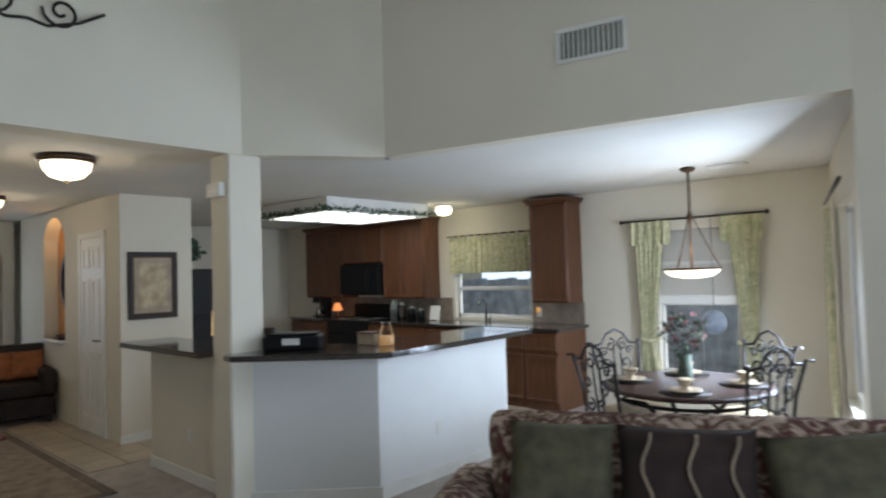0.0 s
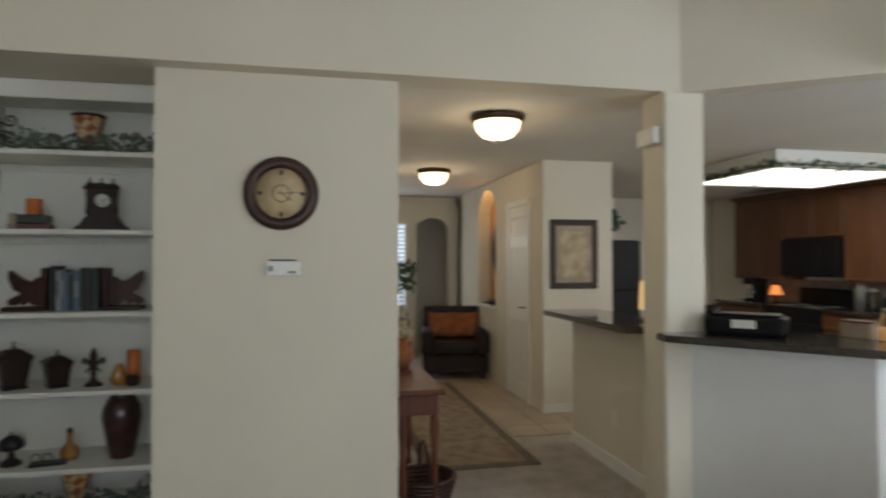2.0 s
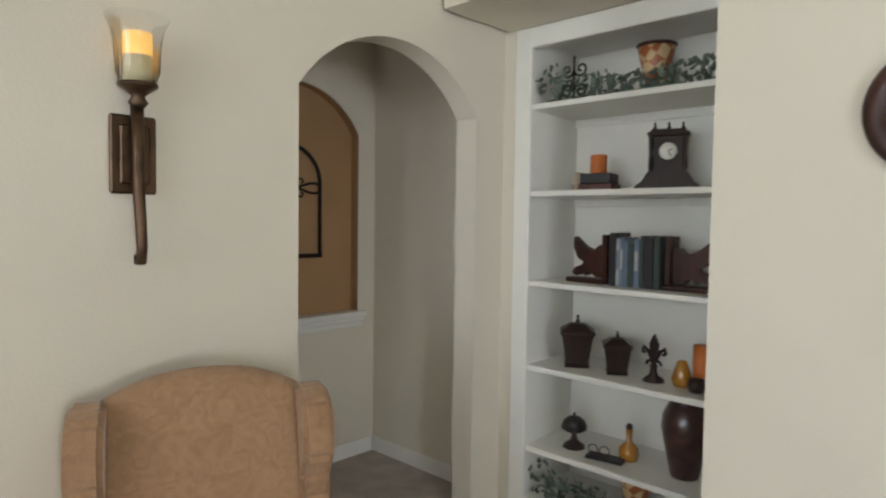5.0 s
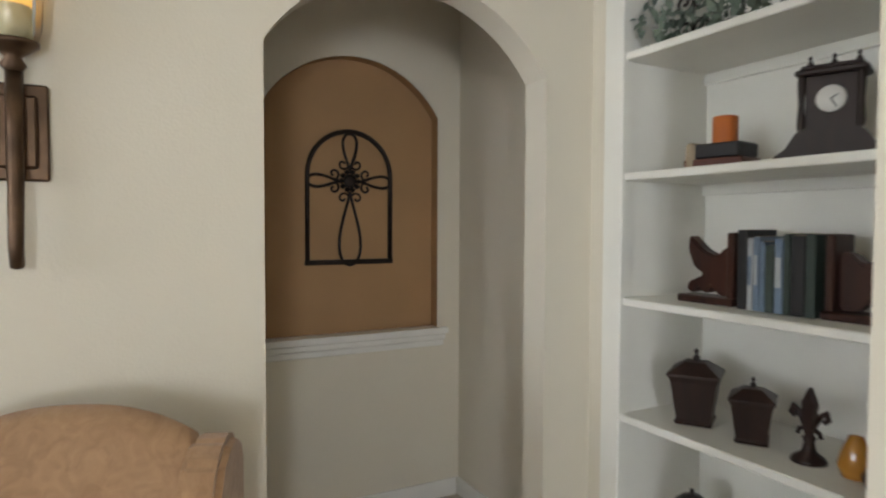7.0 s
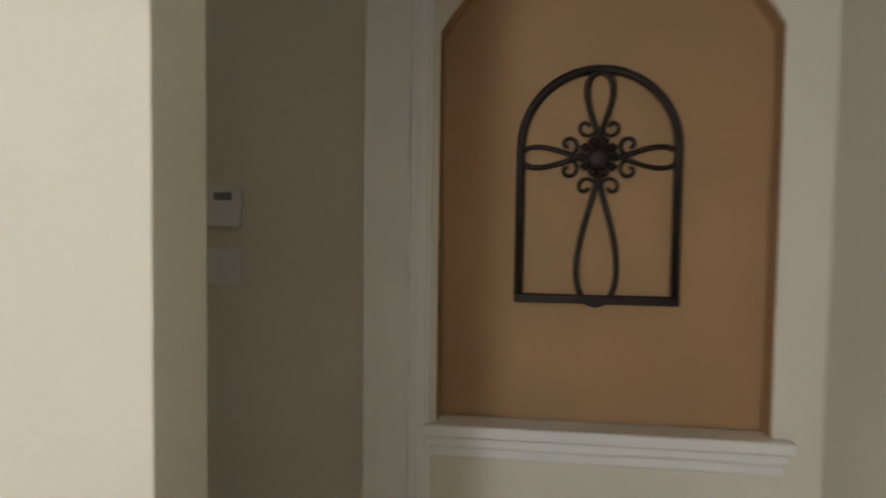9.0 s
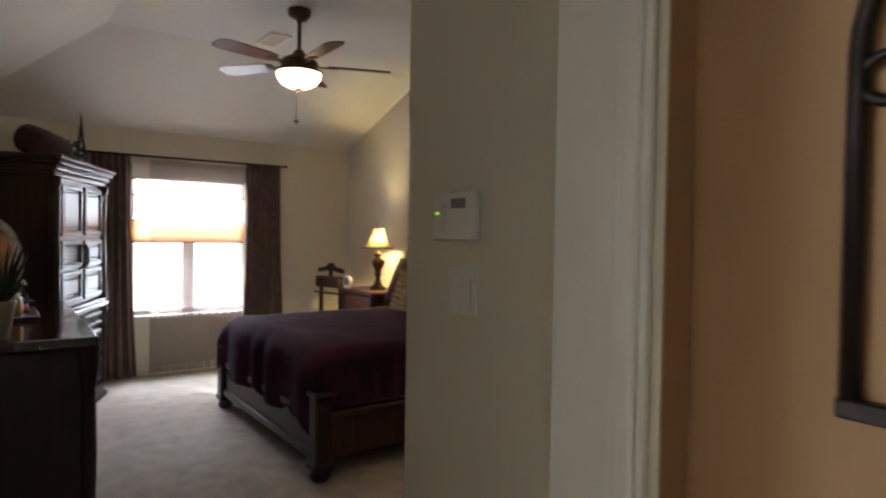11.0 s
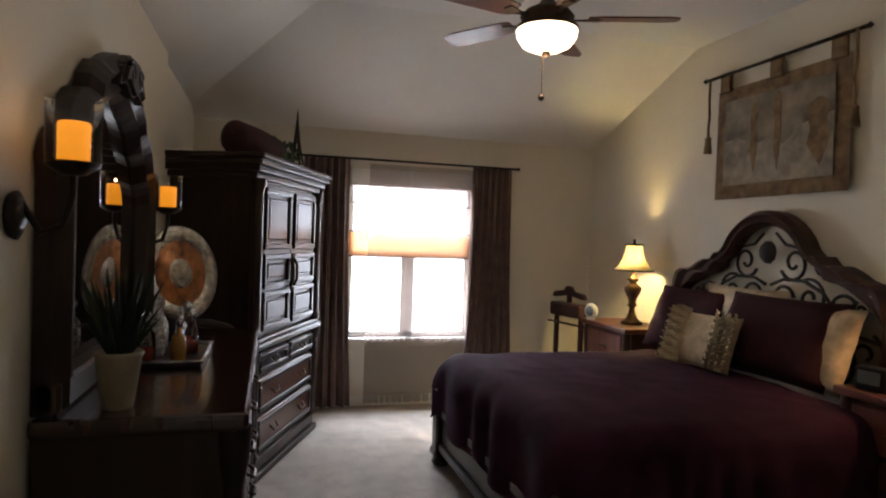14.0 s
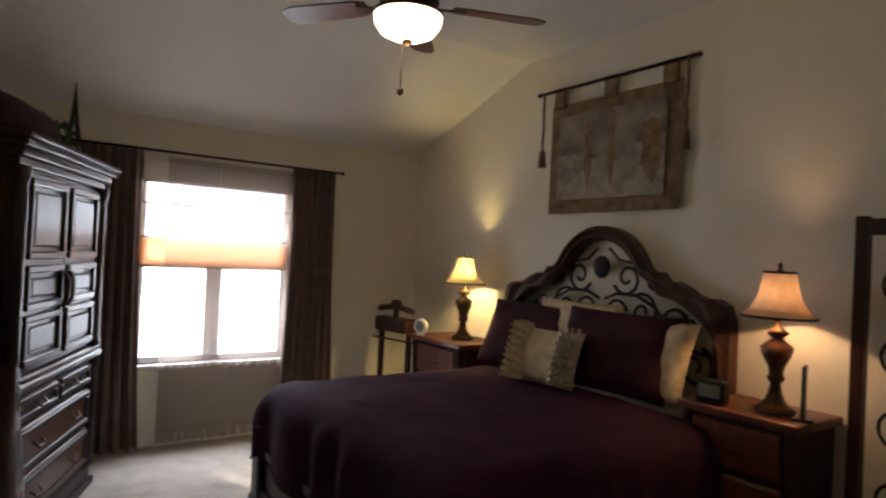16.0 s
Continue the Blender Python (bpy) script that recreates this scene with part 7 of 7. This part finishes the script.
for a, b, sd in ((0.22, 0.61, 11), (-0.68, -0.34, 12)):
    bm = drape(a, b, 0.004, 2.02, 0, 6, 0.022, sd)
    outer = b if a > 0 else a
    for v in bm.verts:
        pull = 0.62 * max(0.0, 1 - abs(v.co.z - 0.80) / 1.25) ** 0.8
        v.co.y = outer + (v.co.y - outer) * (1 - pull) - (0.09 if a > 0 else -0.09) * pull
    pn = part("panel", bm, GREENCLOTH, t, "green and cream floral cloth drawn in at the waist")
    y = outer - (0.15 if a > 0 else -0.15)
    part("tie_back", tube([(0.05 * math.cos(k * 0.39), y + 0.10 * math.sin(k * 0.39), 0.80 + 0.02 * math.cos(k * 0.39)) for k in range(16)], 0.016, 6, True), GREENCLOTH, pn)
    part("top_swag", drape(a - 0.03, b + 0.03, 1.80, 2.05, -0.02, 5, 0.025, sd + 2), GREENCLOTH, t, "gathered green heading")
bm = tube([(0, -0.72, 2.06), (0, 0.72, 2.06)], 0.012)
for s in (-1, 1):
    lathe([(0, -0.03), (0.026, 0), (0, 0.03)], 10, (0, s * 0.74, 2.06), bm=bm)
part("rod", bm, IRON, t)
t = thing("suncatcher", "round grey glass suncatcher hanging in the dining window", "ornament", -1.13, 7.40, 1.0)
part("disc", turned(lathe([(0, 0), (0.115, 0), (0.12, 0.006), (0.115, 0.012), (0, 0.012)], 28), pose(0, 0, 0, 90)), mat("grey_blue_glass", (0.30, 0.34, 0.42), 0.2, var=0.15, scale=14), t)
part("cord", tube([(0, -0.006, 0.115), (0, 0, 1.06)], 0.003, 5), IRON, t)
we = tagged(new("window_5"), "tall dining side window", kind="structure")
me_ = pose(0.5, 4.82, 0, 0, 0, math.degrees(math.atan2(2.70, -0.6)))
bm = bmesh.new()
for a, b, c, d in ((0.55, 0.60, 0.5, 2.0), (1.90, 1.95, 0.5, 2.0), (0.55, 1.95, 0.5, 0.55), (0.55, 1.95, 1.95, 2.0)):
    bm_box(a, b, -0.10, -0.06, c, d, 0.004, bm=bm)
part("window_frame", turned(bm, me_), TRIM, we)
part("pane", turned(bm_box(0.55, 1.95, -0.083, -0.077, 0.5, 2.0), me_), GLASS, we).visible_shadow = False
t = thing("curtain", "green floral curtain beside the dining side window", "curtain", 0, 0, 0)
t.matrix_world = me_ @ pose(2.1, 0.07, 0, 0, 0, 90)
part("panel", drape(-0.16, 0.16, 0.10, 2.0, 0, 4, 0.025, 21), GREENCLOTH, t)
part("rod", tube([(0, -0.25, 2.06), (0, 1.65, 2.06)], 0.012), IRON, t)
# pendant
t = thing("pendant_lamp", "bronze pendant lamp with a lit frosted bowl", "pendant lamp", -1.02, 6.55, 1.456)
part("bowl", lathe([(0.235, 0.075), (0.22, 0.05), (0.16, 0.015), (0.06, 0), (0, 0)], 32), FROST, t, "lit frosted glass bowl")
part("rim", lathe([(0.235, 0.07), (0.25, 0.075), (0.25, 0.09), (0.235, 0.09)], 32), BRONZE, t)
part("stem", tube([(0, 0, 0.09), (0, 0, 0.96)], 0.011), BRONZE, t)
part("hub", lathe([(0.012, 0.50), (0.035, 0.53), (0.02, 0.57), (0.012, 0.60)], 14), BRONZE, t)
part("canopy", lathe([(0.012, 0.94), (0.05, 0.95), (0.065, 0.975), (0, 0.984)], 18), BRONZE, t)
for k in range(3):
    a = radians(120 * k + 20)
    part("chain", tube([(0.24 * math.cos(a), 0.24 * math.sin(a), 0.085), (0.12 * math.cos(a), 0.12 * math.sin(a), 0.32), (0.02 * math.cos(a), 0.02 * math.sin(a), 0.55)], 0.006, 6), BRONZE, t)
bulb("pendant_bulb", (-1.02, 6.55, 1.66), 4, (1.0, 0.85, 0.6), 0.08)
vent(0, 0, 0, 0.16, 0.07, pose(-0.72, 6.68, LOW, 180), "white ceiling register above the dining table", 7)
# table and chairs
t = thing("dining_table", "round dark dining table on a scrolled iron base", "dining table", -0.66, 5.35, 0)
part("tabletop", lathe([(0, 0.71), (0.52, 0.71), (0.57, 0.725), (0.57, 0.74), (0.54, 0.75), (0, 0.75)], 40), DARK, t, "polished dark round top")
part("iron_ring", tube([(0.48 * math.cos(k * 0.196), 0.48 * math.sin(k * 0.196), 0.66) for k in range(32)], 0.012, 6, True), IRON, t)
for k in range(4):
    a = radians(45 + 90 * k)
    part("leg", tube([(r * math.cos(a), r * math.sin(a), z) for r, z in ((0.34, 0.0), (0.30, 0.06), (0.14, 0.25), (0.13, 0.45), (0.30, 0.62), (0.46, 0.66), (0.30, 0.70))], 0.016, 8), IRON, t)
chair = thing("dining_chair", "silvered wrought iron dining chair with a padded seat", "chair", -1.07, 5.53, 0, 66, "chairs round the table")
part("seat", bm_box(-0.21, 0.21, -0.20, 0.22, 0.44, 0.50, 0.025, 3), CREAM, chair, "pale padded seat")
for sx in (-0.19, 0.19):
    part("leg", tube([(sx, -0.18, 0), (sx, -0.17, 0.44)], 0.012), GREYIRON, chair)
    part("leg", tube([(sx, 0.24, 0), (sx, 0.20, 0.44), (sx * 1.05, 0.24, 0.75), (sx * 1.25, 0.29, 0.98), (sx * 1.45, 0.31, 0.97)], 0.012), GREYIRON, chair)
br = part("backrest", tube([(-0.24, 0.285, 0.95), (-0.14, 0.285, 0.96), (-0.08, 0.29, 1.04), (0, 0.29, 1.07), (0.08, 0.29, 1.04), (0.14, 0.285, 0.96), (0.24, 0.285, 0.95)], 0.011), GREYIRON, chair)
for s in (-1, 1):
    for cx, cz, r, st in ((0.06, 0.95, 0.055, 1.5), (0.09, 0.80, 0.06, 4.5), (0.06, 0.66, 0.05, 1.5), (0.13, 0.90, 0.04, 0.3)):
        part("scroll", tube([(s * q[0], 0.27, q[2]) for q in spiral(cx, cz, r, 1.2, st, 1, 14)], 0.008, 5), GREYIRON, br)
    part("back_bar", tube([(s * 0.03, 0.22, 0.5), (s * 0.035, 0.27, 0.95)], 0.008, 6), GREYIRON, br)
for x, y, rz in ((-0.88, 4.94, 152), (-0.43, 5.74, -31), (-0.25, 5.15, -116)):
    copy_thing(chair, pose(x, y, 0, 0, 0, rz))
t = thing("flower_vase", "dried rose flowers in a pale green vase on the table", "vase", -0.66, 5.35, 0.75)
part("vase", lathe([(0, 0), (0.045, 0), (0.055, 0.05), (0.04, 0.15), (0.05, 0.20), (0.045, 0.20), (0, 0.10)], 18), LEAF2, t)
part("flowers", leaves(0, 0, 0.36, 0.15, 0.15, 0.13, 80, 0.035, 31), BERRY, t)
part("greenery", leaves(0, 0, 0.34, 0.18, 0.18, 0.14, 120, 0.04, 32), LEAF, t)
rnd = random.Random(12)
for k in range(14):
    a, r, h = rnd.uniform(0, 6.28), rnd.uniform(0.05, 0.20), rnd.uniform(0.30, 0.50)
    part("stem", tube([(0, 0, 0.12), (0.4 * r * math.cos(a), 0.4 * r * math.sin(a), 0.28), (r * math.cos(a), r * math.sin(a), h)], 0.003, 4), IRON, t)
for k in range(4):
    a = radians(20 + 90 * k)
    t = thing("place_setting", "dark place mat with a plate and folded napkin", "tableware", -0.66 + 0.37 * math.cos(a), 5.35 + 0.37 * math.sin(a), 0.75, 20 + 90 * k, "place settings")
    part("mat", lathe([(0, 0), (0.16, 0), (0.16, 0.006), (0, 0.006)], 20), IRON, t)
    part("plate", lathe([(0, 0.006), (0.07, 0.007), (0.11, 0.02), (0.108, 0.024), (0, 0.012)], 24), TERRA, t)
    part("napkin", lathe([(0.05, 0.012), (0.02, 0.04), (0.06, 0.09), (0, 0.07)], 7), CREAM, t)
# fence and neighbour outside
t = thing("fence", "weathered wooden board fence outside the windows", "fence", -2.5, 11.0, -0.3)
for k in range(40):
    part("board", bm_box(-5 + 0.25 * k, -5 + 0.25 * k + 0.235, -0.012, 0.012, 0, 1.7 + 0.02 * (k % 3)), FENCE, t)
part("rail", bm_box(-5, 5, 0.012, 0.06, 1.3, 1.4), FENCE, t)
house = thing("house", "neighbouring house with pale siding and a low roof", "house", -4.0, 16.0, -0.3)
part("wall", bm_box(-5, 5, 0, 3, 0, 2.9), BRICK, house)
part("roof", panel([(-0.5, 2.9), (3.5, 2.9), (1.5, 4.2)], -5.3, 5.3), FENCE, house).matrix_local = pose(0, 0, 0, 0, 0, 90)
